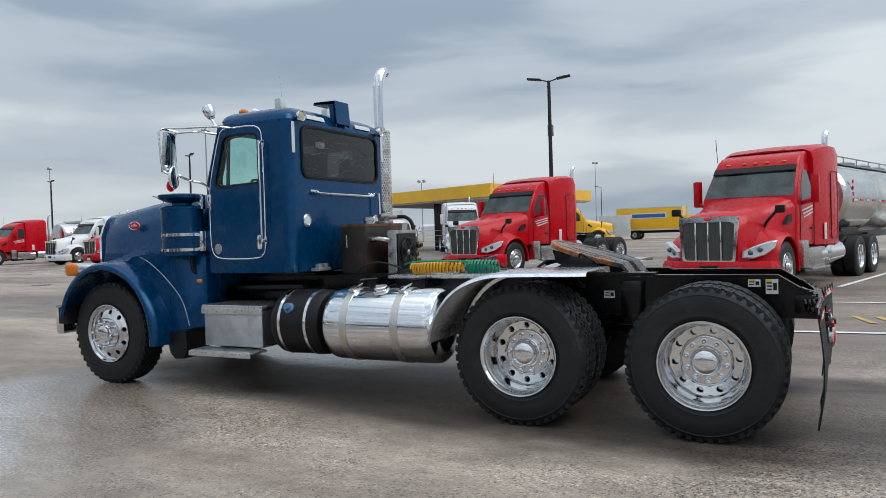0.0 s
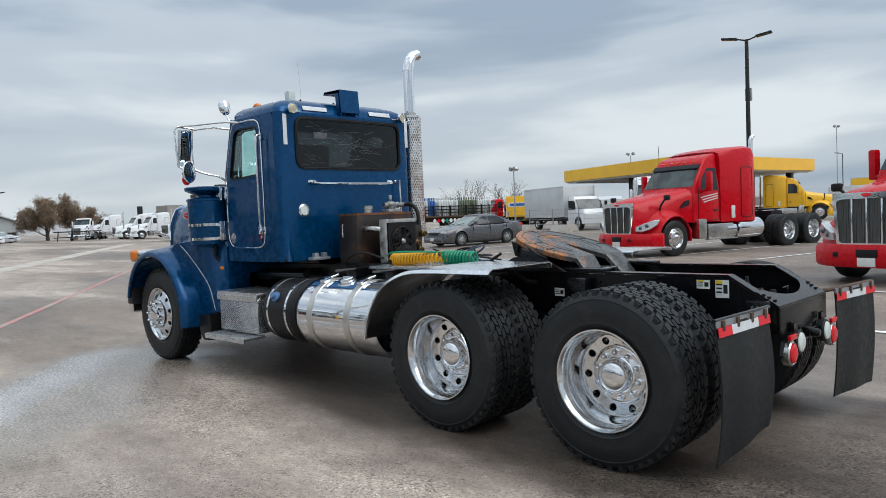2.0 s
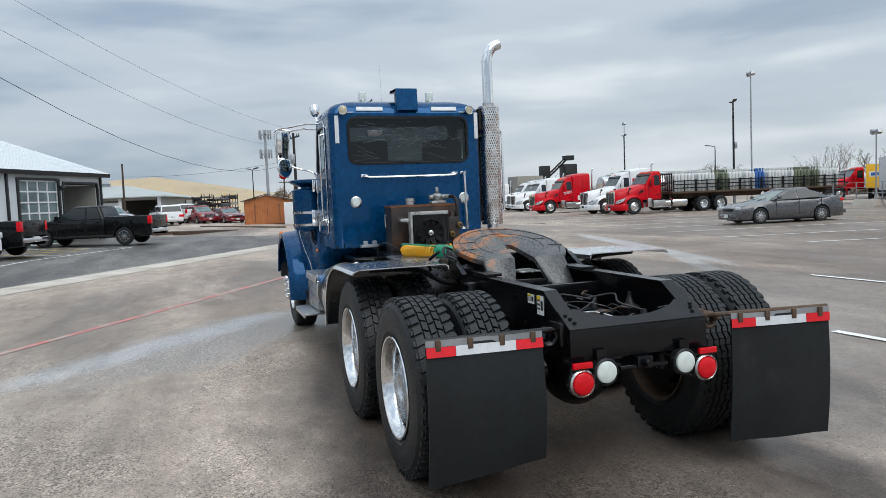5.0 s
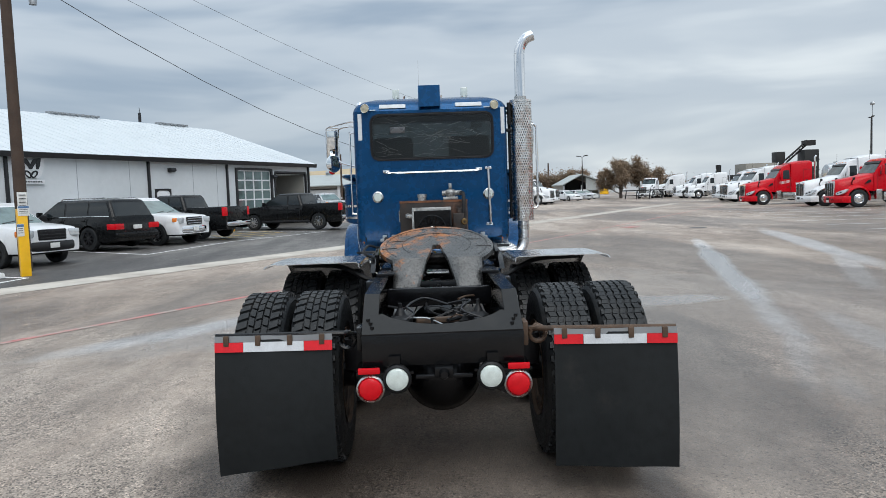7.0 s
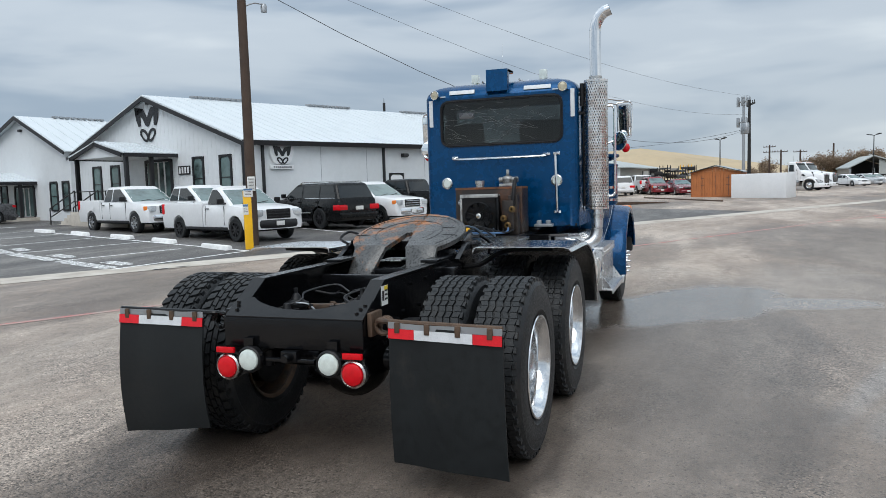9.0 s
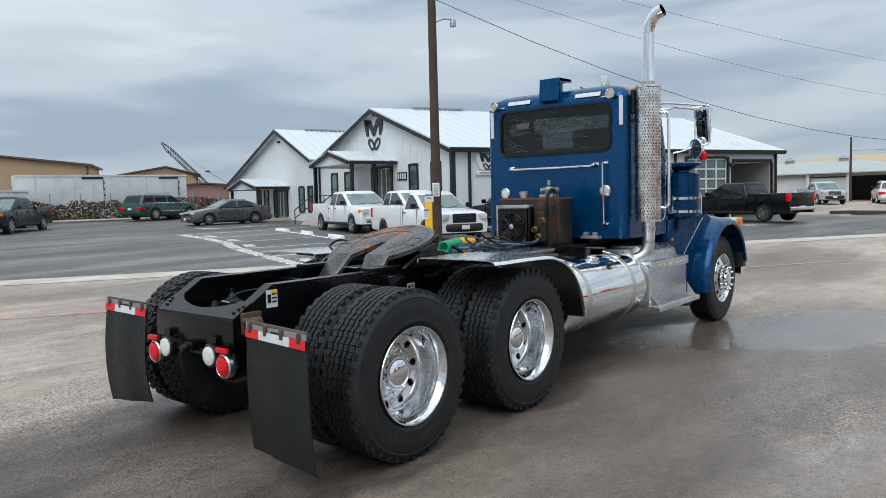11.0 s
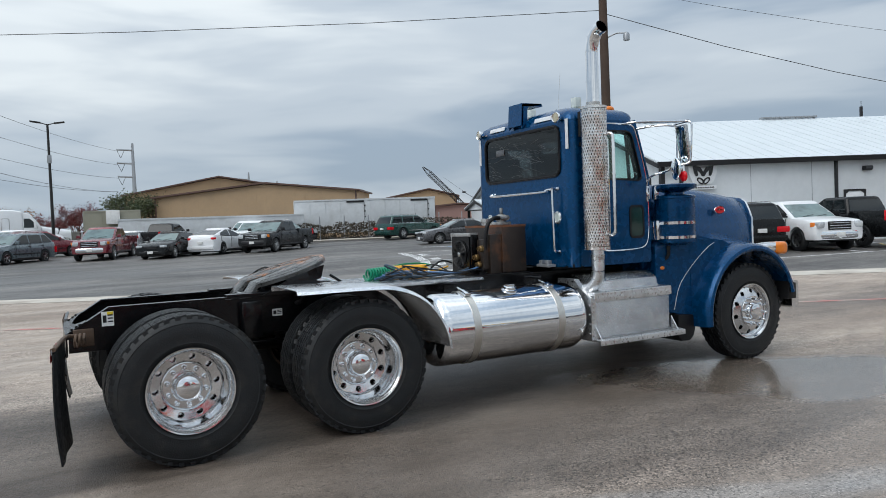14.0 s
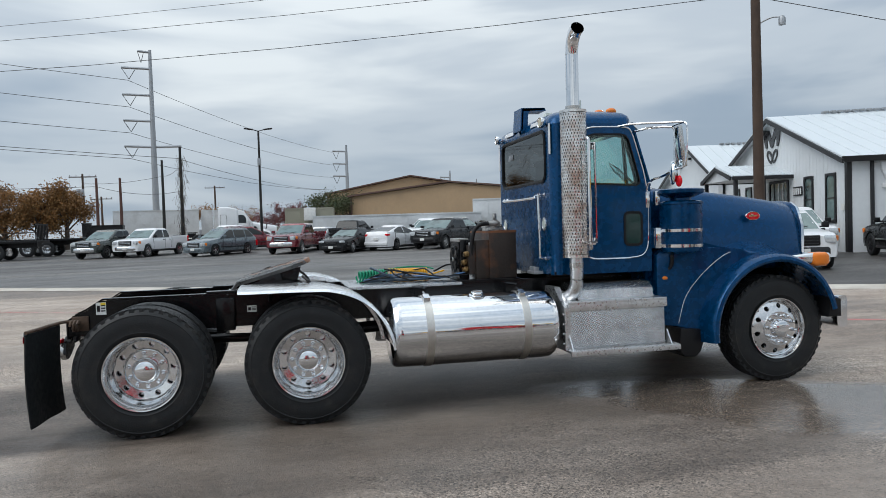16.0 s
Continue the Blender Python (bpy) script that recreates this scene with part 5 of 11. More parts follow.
for i in range(nz):
    for j in range(na):
        zc = z0 + (z1 - z0) * (i + 0.5) / nz
        tc_ = 2 * math.pi * (j + (0.5 if i % 2 else 0)) / na
        if z0 + 0.02 > zc or zc > z1 - 0.02:
            continue
        dz, dt = (z1 - z0) / nz, 2 * math.pi / na
        O = [bm.verts.new((EX + rs * math.cos(tc_ + a * dt / 2), EY + rs * math.sin(tc_ + a * dt / 2), zc + b * dz / 2)) for a, b in ((-1, -1), (1, -1), (1, 1), (-1, 1))]
        I = [bm.verts.new((EX + rs * math.cos(tc_ + a * dt * 0.19), EY + rs * math.sin(tc_ + a * dt * 0.19), zc + b * dz * 0.36)) for a, b in ((-0.8, -0.8), (0.8, -0.8), (0.8, 0.8), (-0.8, 0.8))]
        loop_faces(bm, O, I)
lathe(bm, [(0.112, 1.318), (0.126, 1.318), (0.126, 1.345), (0.118, 1.345)], 40, Matrix.Translation((EX, EY, 0)))
lathe(bm, [(0.118, 2.665), (0.126, 2.665), (0.126, 2.69), (0.07, 2.70)], 40, Matrix.Translation((EX, EY, 0)))
part("heat_shield", bm, M["heat"], ex, "bright perforated heat shield")
bm = B()
tube(bm, curve_pts([(EX, EY, 2.62), (EX, EY, 2.9), (EX, EY, 3.15), (EX, EY - 0.004, 3.23), (EX, EY - 0.03, 3.32), (EX, EY - 0.085, 3.385), (EX, EY - 0.155, 3.415)], 8), 0.062, 24, caps=False)
tube(bm, curve_pts([(EX, EY, 2.62), (EX, EY, 3.15), (EX, EY - 0.004, 3.23), (EX, EY - 0.03, 3.32), (EX, EY - 0.085, 3.385), (EX, EY - 0.153, 3.414)], 8), 0.056, 24, caps=False)
part("exhaust_pipe", bm, M["chrome"], ex, "curved chrome exhaust pipe")
bm = B()
tube(bm, curve_pts([(EX + 0.05, EY - 0.10, 2.41), (EX + 0.062, EY - 0.15, 2.42), (EX + 0.068, EY - 0.178, 2.395), (EX + 0.068, EY - 0.185, 2.33), (EX + 0.068, EY - 0.185, 1.55), (EX + 0.066, EY - 0.18, 1.485), (EX + 0.06, EY - 0.15, 1.455), (EX + 0.05, EY - 0.10, 1.46)], 6), 0.015, 10)
part("grab_handle", bm, M["chrome"], ex, "upright chrome grab handle")
bm = B()
tube(bm, curve_pts([(EX, EY, 1.34), (EX, EY, 1.15), (EX - 0.005, EY + 0.01, 1.05), (EX - 0.03, EY + 0.05, 0.97), (EX - 0.06, EY + 0.14, 0.93), (EX - 0.08, EY + 0.35, 0.92)], 8), 0.062, 20)
part("elbow", bm, M["boxalu"], ex, "dull metal exhaust elbow")
bm = B()
lathe(bm, [(0.063, 0), (0.069, 0), (0.069, 0.05), (0.063, 0.05)], 24, Matrix.Translation((EX, EY, 1.22)), closed=True)
part("clamp", bm, M["steel"], ex)
bm = B()
lathe(bm, [(0.063, 0), (0.069, 0), (0.069, 0.03), (0.063, 0.03)], 24, Matrix.Translation((EX, EY, 2.70)), closed=True)
part("clamp", bm, M["steel"], ex)
bm = B()
for z in (2.35, 2.55, 2.60):
    box(bm, (EX - 0.02, EY + 0.13, z), (0.05, 0.14, 0.03), 0.006)
rod(bm, (EX + 0.02, EY + 0.135, 1.35), (EX + 0.02, EY + 0.135, 2.66), 0.016)
rod(bm, (EX - 0.05, EY + 0.14, 2.42), (EX - 0.05, EY + 0.14, 2.66), 0.022)
part("stand", bm, M["matblack"], ex, "black exhaust support")

# cab shell
before_cab = set(truck.children_recursive)
YS, XB, ZF, ZR = 0.895, 3.555, 1.145, 2.60
DOORX0, DOORZ0, DOORZ1 = 3.875, 1.285, 2.565


door_out = [(DOORX0, DOORZ0 + 0.12), (DOORX0 + 0.03, DOORZ0 + 0.035), (DOORX0 + 0.12, DOORZ0), (4.50, DOORZ0), (4.595, DOORZ0 + 0.045), (4.63, DOORZ0 + 0.16), (4.63, 1.98), (4.47, 2.48), (4.43, 2.55), (4.35, DOORZ1), (DOORX0 + 0.12, DOORZ1), (DOORX0 + 0.03, DOORZ1 - 0.035), (DOORX0, DOORZ1 - 0.12)]
win_out = [(3.935, 2.02), (3.955, 2.005), (4.50, 1.985), (4.545, 2.005), (4.54, 2.06), (4.425, 2.44), (4.39, 2.485), (4.33, 2.50), (4.01, 2.50), (3.955, 2.48), (3.935, 2.43)]
cab_side = [(3.65, ZF), (4.665, ZF), (4.665, 1.98), (4.46, ZR), (3.65, ZR)]
RW = (-0.722, 2.058, 0.686, 2.553)
cab = None
for s in (1, -1):
    bm = B()
    holed(bm, cab_side, door_out, "xz", YS * s, (YS - 0.03) * s, 120)
    # rounded rear corner
    secs = []
    for z in (ZF, 1.5, 2.0, ZR):
        secs.append([(3.65 - 0.095 * math.sin(radians(a)), (YS - 0.095 + 0.095 * math.cos(radians(a))) * s, z) for a in range(0, 91, 10)])
    loft(bm, secs, closed=False, caps=False)
    if cab is None:
        outer, inner = rrect(-0.80, ZF, 0.80, ZR, 0.01, 1), rrect(*RW, 0.09, 5)
        # the back panel is notched over the frame
        holed(bm, outer, inner, "yz", XB, XB + 0.03, 120)
        cab = part("cab_shell", bm, M["blue"], truck, "blue riveted steel cab shell")
    else:
        part("cab_side", bm, M["blue"], truck)
bm = B()
rings = []
for z, k, fx, yy in ((ZR - 0.002, 0.0, 4.462, YS), (2.64, 0.012, 4.485, YS - 0.014), (2.68, 0.035, 4.48, YS - 0.045), (2.715, 0.085, 4.465, YS - 0.11), (2.745, 0.17, 4.43, YS - 0.22), (2.768, 0.34, 4.36, YS - 0.42), (2.774, 0.48, 4.30, YS - 0.70)):
    rings.append([Vector((x, y, z)) for x, y in rrect(XB + k, -yy, fx, yy, max(0.03, 0.095), 6)])
loft(bm, rings, True, True)
part("roof", bm, M["blue"], truck, "blue rounded cab roof")
# sun visor brow over the windscreen, and front wall with windscreen
bm = B()
prism(bm, [(4.40, 2.645), (4.52, 2.60), (4.60, 2.545), (4.605, 2.552), (4.525, 2.615), (4.40, 2.66)], "xz", -0.80, 0.80)
part("visor", bm, M["chrome"], truck, "bright sun visor over the windscreen")
bm = B()
outer = [(-YS, 0.0), (YS, 0.0), (YS, 0.655), (-YS, 0.655)]
inner = rrect(-0.80, 0.05, 0.80, 0.60, 0.06, 3)
holed(bm, outer, inner, "xy", 0.0, 0.03, 80)
m = Matrix(((0, -0.313, 0.95, 4.652), (1, 0, 0, 0), (0, 0.95, 0.313, 1.98), (0, 0, 0, 1)))
bmesh.ops.transform(bm, matrix=m, verts=bm.verts)
box(bm, (4.650, 0, (ZF + 1.98) / 2), (0.03, 2 * YS - 0.02, 1.98 - ZF))
part("front_wall", bm, M["blue"], truck)
bm = B()
holed(bm, rrect(-0.80, 0.05, 0.80, 0.60, 0.06, 3), rrect(-0.02, 0.30, 0.02, 0.34, 0.01, 2), "xy", 0.012, 0.016, 40)
bmesh.ops.transform(bm, matrix=m, verts=bm.verts)
ob = part("windscreen", bm, M["glass_side"], truck)
ob.visible_shadow = False
bm = B()
prism(bm, [(3.57, ZF), (4.65, ZF), (4.65, ZF + 0.03), (3.57, ZF + 0.03)], "xz", -0.87, 0.87)
part("cab_floor", bm, M["matblack"], truck)
# inside
bm = B()
prism(bm, [(4.30, 1.60), (4.62, 1.60), (4.63, 1.97), (4.40, 1.98), (4.32, 1.90)], "xz", -0.85, 0.85, 0.02)
part("dashboard", bm, M["cabtrim"], truck, "dark dashboard")
bm = B()
lathe(bm, [(0.215, -0.012), (0.235, 0), (0.215, 0.012), (0.2, 0)], 32, Matrix.Translation((4.20, 0.42, 1.98)) @ Euler((0, radians(-30), 0)).to_matrix().to_4x4(), closed=True)
rod(bm, (4.2, 0.42, 1.98), (4.38, 0.42, 1.78), 0.03)
box(bm, (4.2, 0.42, 1.98), (0.06, 0.42, 0.02), 0.005, (0, -30, 0))
part("steering_wheel", bm, M["cabtrim"], truck)
for y in (0.45, -0.45):
    bm = B()
    box(bm, (3.92, y, 1.60), (0.48, 0.50, 0.16), 0.05)
    box(bm, (3.72, y, 1.95), (0.14, 0.48, 0.72), 0.06, (0, -8, 0))
    box(bm, (3.95, y, 1.35), (0.35, 0.4, 0.36), 0.03)
    part("seat", bm, M["cabtrim"], truck, "dark cab seat")
bm = B()
box(bm, (4.0, 0, 2.60), (0.80, 1.70, 0.02), 0.005)
part("headliner", bm, M["cabtrim"], truck, "dark cloth headliner")
# rear window, rubber and the crazed film
bm = B()
holed(bm, rrect(RW[0] - 0.014, RW[1] - 0.014, RW[2] + 0.014, RW[3] + 0.014, 0.10, 7), rrect(RW[0] + 0.016, RW[1] + 0.016, RW[2] - 0.016, RW[3] - 0.016, 0.075, 7), "yz", XB - 0.014, XB + 0.02, 120)
rw = part("rear_window", bm, M["matblack"], truck, "wide dark rear window in black rubber")
bm = B()
bead = rrect(RW[0] + 0.002, RW[1] + 0.002, RW[2] - 0.002, RW[3] - 0.002, 0.085, 7)
tube(bm, [(XB - 0.016, y, z) for y, z in bead], 0.0045, 6, closed=True)
part("seal_bead", bm, M["matblack"], rw, "locking bead of the window rubber")
bm = B()
prism(bm, rrect(RW[0], RW[1], RW[2], RW[3], 0.085, 6), "yz", XB + 0.002, XB + 0.007)
ob = part("pane", bm, M["glass_dark"], rw)
# fine cracks that run across the film, forking here and there
random.seed(3)
bm = B()
for k in range(44):
    y, z = random.uniform(-0.68, 0.60), random.uniform(2.09, 2.51)
    slope, pts = random.gauss(0.10, 0.22), []
    for j in range(random.randint(4, 13)):
        if abs(y + 0.018) < 0.67 and 2.085 < z < 2.525:
            pts.append((XB - 0.0006, y, z))
        y += random.uniform(0.018, 0.036)
        slope += random.gauss(0, 0.10)
        z += slope * 0.028 + random.uniform(-0.004, 0.004)
    if len(pts) > 2:
        tube(bm, pts, random.choice((0.0008, 0.0010, 0.0014)), 4, caps=False)
part("crack", bm, M["crack"], rw, "fine cracks in the window film")
bm = B()
box(bm, (XB - 0.001, 0.38, 2.385), (0.004, 0.17, 0.065), 0.001)
part("label", bm, M["grey"], rw, "grey label on the glass")
# white reflective strips
for y, z, w, h in ((0.430, 2.648, 0.305, 0.046), (-0.452, 2.648, 0.305, 0.046), (0.812, 2.428, 0.045, 0.295), (-0.843, 2.457, 0.045, 0.295)):
    bm = B()
    box(bm, (XB + (0.005 if w > h else -0.002), y, z), (0.006, w, h), 0.001, (0, 22 if w > h else 0, 0))
    part("reflective_strip", bm, M["tapew"], cab, "white reflective strip")
# work lamps at the rear corners
for s in (1, -1):
    bm = B()
    lathe(bm, [(0, 0.045), (0.03, 0.04), (0.048, 0.018), (0.053, -0.02), (0.049, -0.028), (0.043, -0.018)], 24, Matrix.Translation((XB - 0.045, 0.742 * s, 2.625)) @ Euler((0, radians(95), radians(-8 * s))).to_matrix().to_4x4())
    box(bm, (XB - 0.005, 0.66 * s, 2.61), (0.02, 0.07, 0.012))
    wl = part("work_lamp", bm, M["chrome"], truck, "round chrome work lamp")
    bm = B()
    lathe(bm, [(0.044, -0.018), (0.03, -0.020), (0, -0.021)], 24, Matrix.Translation((XB - 0.045, 0.742 * s, 2.625)) @ Euler((0, radians(95), radians(-8 * s))).to_matrix().to_4x4())
    part("lens", bm, M["oldlens"], wl)
    bm = B()
    lathe(bm, [(0.062, 0.0), (0.064, 0.008), (0.050, 0.016), (0.046, 0.010), (0, 0.012)], 28, axis_x(XB, (0.635 if s > 0 else -0.655), 1.64, -1))
    part("vent", bm, M["steel"], truck, "round clear lamp in a bright ring")
    bm = B()
    lathe(bm, [(0.045, 0.011), (0.042, 0.014), (0, 0.016)], 24, axis_x(XB, (0.635 if s > 0 else -0.655), 1.64, -1))
    part("vent_face", bm, M["clearlens"], truck)
# rails on the back of the cab
bm = B()
tube(bm, curve_pts([(XB, 0.53, 1.925), (XB - 0.05, 0.50, 1.92), (XB - 0.06, 0.46, 1.905), (XB - 0.06, -0.46, 1.905), (XB - 0.05, -0.52, 1.92), (XB, -0.55, 1.925)], 5), 0.014, 10)
for y in (0.53, -0.55):
    box(bm, (XB - 0.006, y, 1.925), (0.012, 0.075, 0.03), 0.003)
part("grab_rail", bm, M["chrome"], truck, "long chrome rail across the cab back")
bm = B()
tube(bm, curve_pts([(XB, -0.655, 1.93), (XB - 0.06, -0.655, 1.925), (XB - 0.065, -0.655, 1.89), (XB - 0.065, -0.665, 1.36), (XB - 0.06, -0.665, 1.31), (XB, -0.665, 1.30)], 5), 0.014, 10)
for z in (1.93, 1.30):
    box(bm, (XB - 0.006, -0.66, z), (0.012, 0.075, 0.03), 0.003)
part("grab_rail", bm, M["chrome"], truck, "upright chrome rail on the cab back")
# rivets
bm = B()


def rivet(x, y, z, ax):
    a, b = {"x": ((0, 1, 0), (0, 0, 1)), "y": ((1, 0, 0), (0, 0, 1))}[ax[-1]]
    sgn = -1 if ax[0] == "-" else 1
    nrm = Vector((1, 0, 0)) if ax[-1] == "x" else Vector((0, 1, 0))
    c = Vector((x, y, z))
    ring = [bm.verts.new(c + 0.0065 * (Vector(a) * math.cos(k * 1.0472) + Vector(b) * math.sin(k * 1.0472))) for k in range(6)]
    top = bm.verts.new(c + nrm * sgn * 0.004)
    for k in range(6):
        bm.faces.new((ring[k], ring[(k + 1) % 6], top))


for k in range(28):
    z = 1.20 + 0.05 * k
    for s in (1, -1):
        if not (2.25 < z < 2.60):
            rivet(XB - 0.0005, 0.79 * s, z, "-x")
        rivet(3.68, (YS + 0.0005) * s, z, "x"[:0] + ("y" if s > 0 else "-y"))
        rivet(XB - 0.0005, 0.735 * s, z, "-x")
for k in range(30):
    y = -0.72 + 1.44 * k / 29
    rivet(XB - 0.0005, y, 2.585, "-x")
    rivet(XB - 0.0005, y, 1.19, "-x")
    if k % 2:
        rivet(XB - 0.0005, y, 2.00, "-x")
        rivet(XB - 0.0005, y, 1.24, "-x")
for k in range(16):
    for s in (1, -1):
        rivet(3.70 + 0.06 * k, (YS + 0.0005) * s, 1.20, "y" if s > 0 else "-y")
        rivet(3.95 + 0.037 * k, (YS + 0.0095) * s, 1.955, "y" if s > 0 else "-y")
        rivet(3.68 + 0.045 * k, (YS + 0.0005) * s, 2.585, "y" if s > 0 else "-y")
part("rivets", bm, M["blue"], cab, "rows of blue painted rivets")

# doors, handles and mirrors
def softened(poly, times=2):
    """Cuts the corners of a closed outline again and again."""
    for _ in range(times):
        out = []
        for (ax, az), (bx, bz) in zip(poly, poly[1:] + poly[:1]):
            out += [(ax * 0.78 + bx * 0.22, az * 0.78 + bz * 0.22), (ax * 0.22 + bx * 0.78, az * 0.22 + bz * 0.78)]
        poly = out
    return poly


for s in (1, -1):
    bm = B()
    shr = [(4.25 + (x - 4.25) * 0.985, 1.93 + (z - 1.93) * 0.99) for x, z in door_out]
    holed(bm, shr, win_out, "xz", (YS + 0.009) * s, (YS - 0.03) * s, 110)
    dr = part("door", bm, M["blue"], truck, "blue cab door with a chrome edge trim")
    bm = B()
    prism(bm, [(4.24 + (x - 4.24) * 1.01, 2.24 + (z - 2.24) * 1.01) for x, z in win_out], "xz", (YS - 0.012) * s, (YS - 0.007) * s)
    ob = part("side_window", bm, M["glass_side"], dr, "pale green side window")
    ob.visible_shadow = False
    bm = B()
    holed(bm, win_out, [(4.24 + (x - 4.24) * 0.955, 2.24 + (z - 2.24) * 0.95) for x, z in win_out], "xz", (YS + 0.012) * s, (YS - 0.004) * s, 90)
    part("window_seal", bm, M["matblack"], dr)
    bm = B()
    holed(bm, [(4.24 + (x - 4.24) * 1.06, 2.24 + (z - 2.24) * 1.06) for x, z in win_out], [(4.24 + (x - 4.24) * 0.90, 2.24 + (z - 2.24) * 0.90) for x, z in win_out], "xz", (YS - 0.075) * s, (YS - 0.02) * s, 90)
    box(bm, (4.40, (YS - 0.05) * s, 2.22), (0.028, 0.03, 0.46), 0.004, (0, -4, 0))
    part("inner_frame", bm, M["cabtrim"], dr, "dark inner window frame with a quarter-light bar")
    bm = B()
    tube(bm, [Vector((x, (YS + 0.008) * s, z)) for x, z in softened(door_out)], 0.0075, 6, closed=True)
    part("edge_trim", bm, M["chrome"], dr, "chrome edge trim")
    bm = B()
    prism(bm, rrect(3.925, 1.375, 3.985, 1.515, 0.02, 3), "xz", (YS + 0.006) * s, (YS + 0.011) * s)
    box(bm, (3.955, (YS + 0.022) * s, 1.46), (0.028, 0.02, 0.075), 0.006)
    rod(bm, (3.955, (YS + 0.01) * s, 1.395), (3.955, (YS + 0.018) * s, 1.395), 0.011)
    part("door_handle", bm, M["chrome"], dr, "chrome door handle")
    bm = B()
    gx = 3.865 if s > 0 else 3.995
    for z in (2.38, 1.46):
        box(bm, (gx, (YS + 0.012) * s, z), (0.035, 0.02, 0.07), 0.004)
    tube(bm, curve_pts([(gx - 0.005, (YS + 0.015) * s, 2.40), (gx, (YS + 0.07) * s, 2.385), (gx + 0.003, (YS + 0.075) * s, 2.33), (gx + 0.003, (YS + 0.075) * s, 1.52), (gx, (YS + 0.07) * s, 1.465), (gx - 0.005, (YS + 0.015) * s, 1.45)], 5), 0.0125, 8)
    part("grab_handle", bm, M["chrome"], truck, "upright chrome grab handle by the door")
    # mirror frame
    bm = B()
    y0, y1 = (YS + 0.0) * s, 1.43 * s
    tube(bm, curve_pts([(4.30, y0, 2.565), (4.42, 1.05 * s, 2.575), (4.62, 1.25 * s, 2.56), (4.74, 1.36 * s, 2.555), (4.775, 1.42 * s, 2.53), (4.775, 1.43 * s, 2.46), (4.76, 1.42 * s, 2.20), (4.74, 1.40 * s, 2.135), (4.70, 1.33 * s, 2.12)], 5), 0.0115, 8)
    tube(bm, curve_pts([(4.50, y0, 2.52), (4.60, 1.08 * s, 2.535), (4.70, 1.20 * s, 2.525), (4.735, 1.235 * s, 2.49), (4.735, 1.24 * s, 2.20), (4.71, 1.235 * s, 2.12), (4.68, 1.16 * s, 2.08), (4.64, 1.0 * s, 2.04), (4.62, 0.93 * s, 2.0), (4.62, y0, 1.94)], 5), 0.0115, 8)
    tube(bm, [(4.72, 1.22 * s, 2.53), (4.76, 1.40 * s, 2.55)], 0.010, 8)
    box(bm, (4.62, (YS + 0.01) * s, 1.85), (0.05, 0.025, 0.16), 0.006)
    mf = part("mirror_bracket", bm, M["chrome"], truck, "chrome tube mirror bracket")
    bm = B()
    mm = Matrix.Translation((4.745, 1.335 * s, 2.325)) @ Euler((0, radians(-7), radians(8 * s))).to_matrix().to_4x4()
    box(bm, (0, 0, 0), (0.045, 0.165, 0.385), 0.014)
    bmesh.ops.transform(bm, matrix=mm, verts=bm.verts)
    mh = part("mirror", bm, M["steel"], mf, "tall rectangular wing mirror")
    bm = B()
    box(bm, (-0.024, 0, 0), (0.004, 0.145, 0.36), 0.002)
    bmesh.ops.transform(bm, matrix=mm, verts=bm.verts)
    part("mirror_glass", bm, M["mirror"], mf)
    bm = B()
    mm = Matrix.Translation((4.69, (1.32 if s > 0 else 1.26) * s, 2.085)) @ Euler((0, radians(-90), radians(20 * s))).to_matrix().to_4x4()
    lathe(bm, [(0, -0.055), (0.07, -0.045), (0.108, -0.015), (0.112, 0), (0.104, 0.012), (0.06, 0.022), (0, 0.026)], 28, mm)
    part("convex_mirror", bm, M["mirror"], mf, "round convex mirror")
    bm = B()
    rod(bm, (4.72, 1.345 * s, 2.05), (4.72, 1.34 * s, 2.12), 0.014)
    part("lamp_stem", bm, M["chrome"], mf)
    bm = B()
    ball(bm, (4.72, 1.345 * s, 2.005), 0.055, (0.45, 1, 1.0))
    part("marker_lamp", bm, M["redlens"], mf, "red marker lamp under the mirror")
# peep window in the passenger door
bm = B()
holed(bm, rrect(4.34, 1.40, 4.56, 1.74, 0.05, 4), rrect(4.365, 1.425, 4.535, 1.715, 0.035, 4), "xz", -(YS + 0.016), -(YS + 0.006), 48)
pw = part("peep_window", bm, M["matblack"], truck, "small lower window in the passenger door")
bm = B()
prism(bm, rrect(4.36, 1.42, 4.54, 1.72, 0.04, 4), "xz", -(YS + 0.0125), -(YS + 0.0105))
part("pane", bm, M["peepglass"], pw, "dark green glass")
bm = B()
lathe(bm, [(0, 0.011), (0.05, 0.011), (0.052, 0.009)], 24, axis_y(4.53, YS, 1.385, 1))
part("decal", bm, M["steel"], truck, "small round grey door decal")

# roof fittings
bm = B()
prism(bm, [(3.50, 2.63), (3.52, 2.865), (3.80, 2.87), (3.815, 2.84), (3.545, 2.835), (3.53, 2.63)], "xz", -0.125, 0.125)
for y_ in (0.115, -0.125):
    prism(bm, [(3.51, 2.60), (3.53, 2.86), (3.80, 2.866), (3.80, 2.85), (3.62, 2.835), (3.60, 2.80), (3.59, 2.66)], "xz", y_, y_ + 0.010)
part("scoop", bm, M["blue"], truck, "blue folded sheet-metal scoop on the roof edge")
for y in (0.40, -0.43):
    bm = B()
    box(bm, (4.05, y, 2.845), (0.085, 0.085, 0.10), 0.008)
    box(bm, (4.05, y, 2.79), (0.09, 0.03, 0.05), 0.003)
    box(bm, (4.05, y, 2.768), (0.10, 0.13, 0.012), 0.003)
    part("roof_lamp", bm, M["clearlens"], truck, "clear square roof lamp")
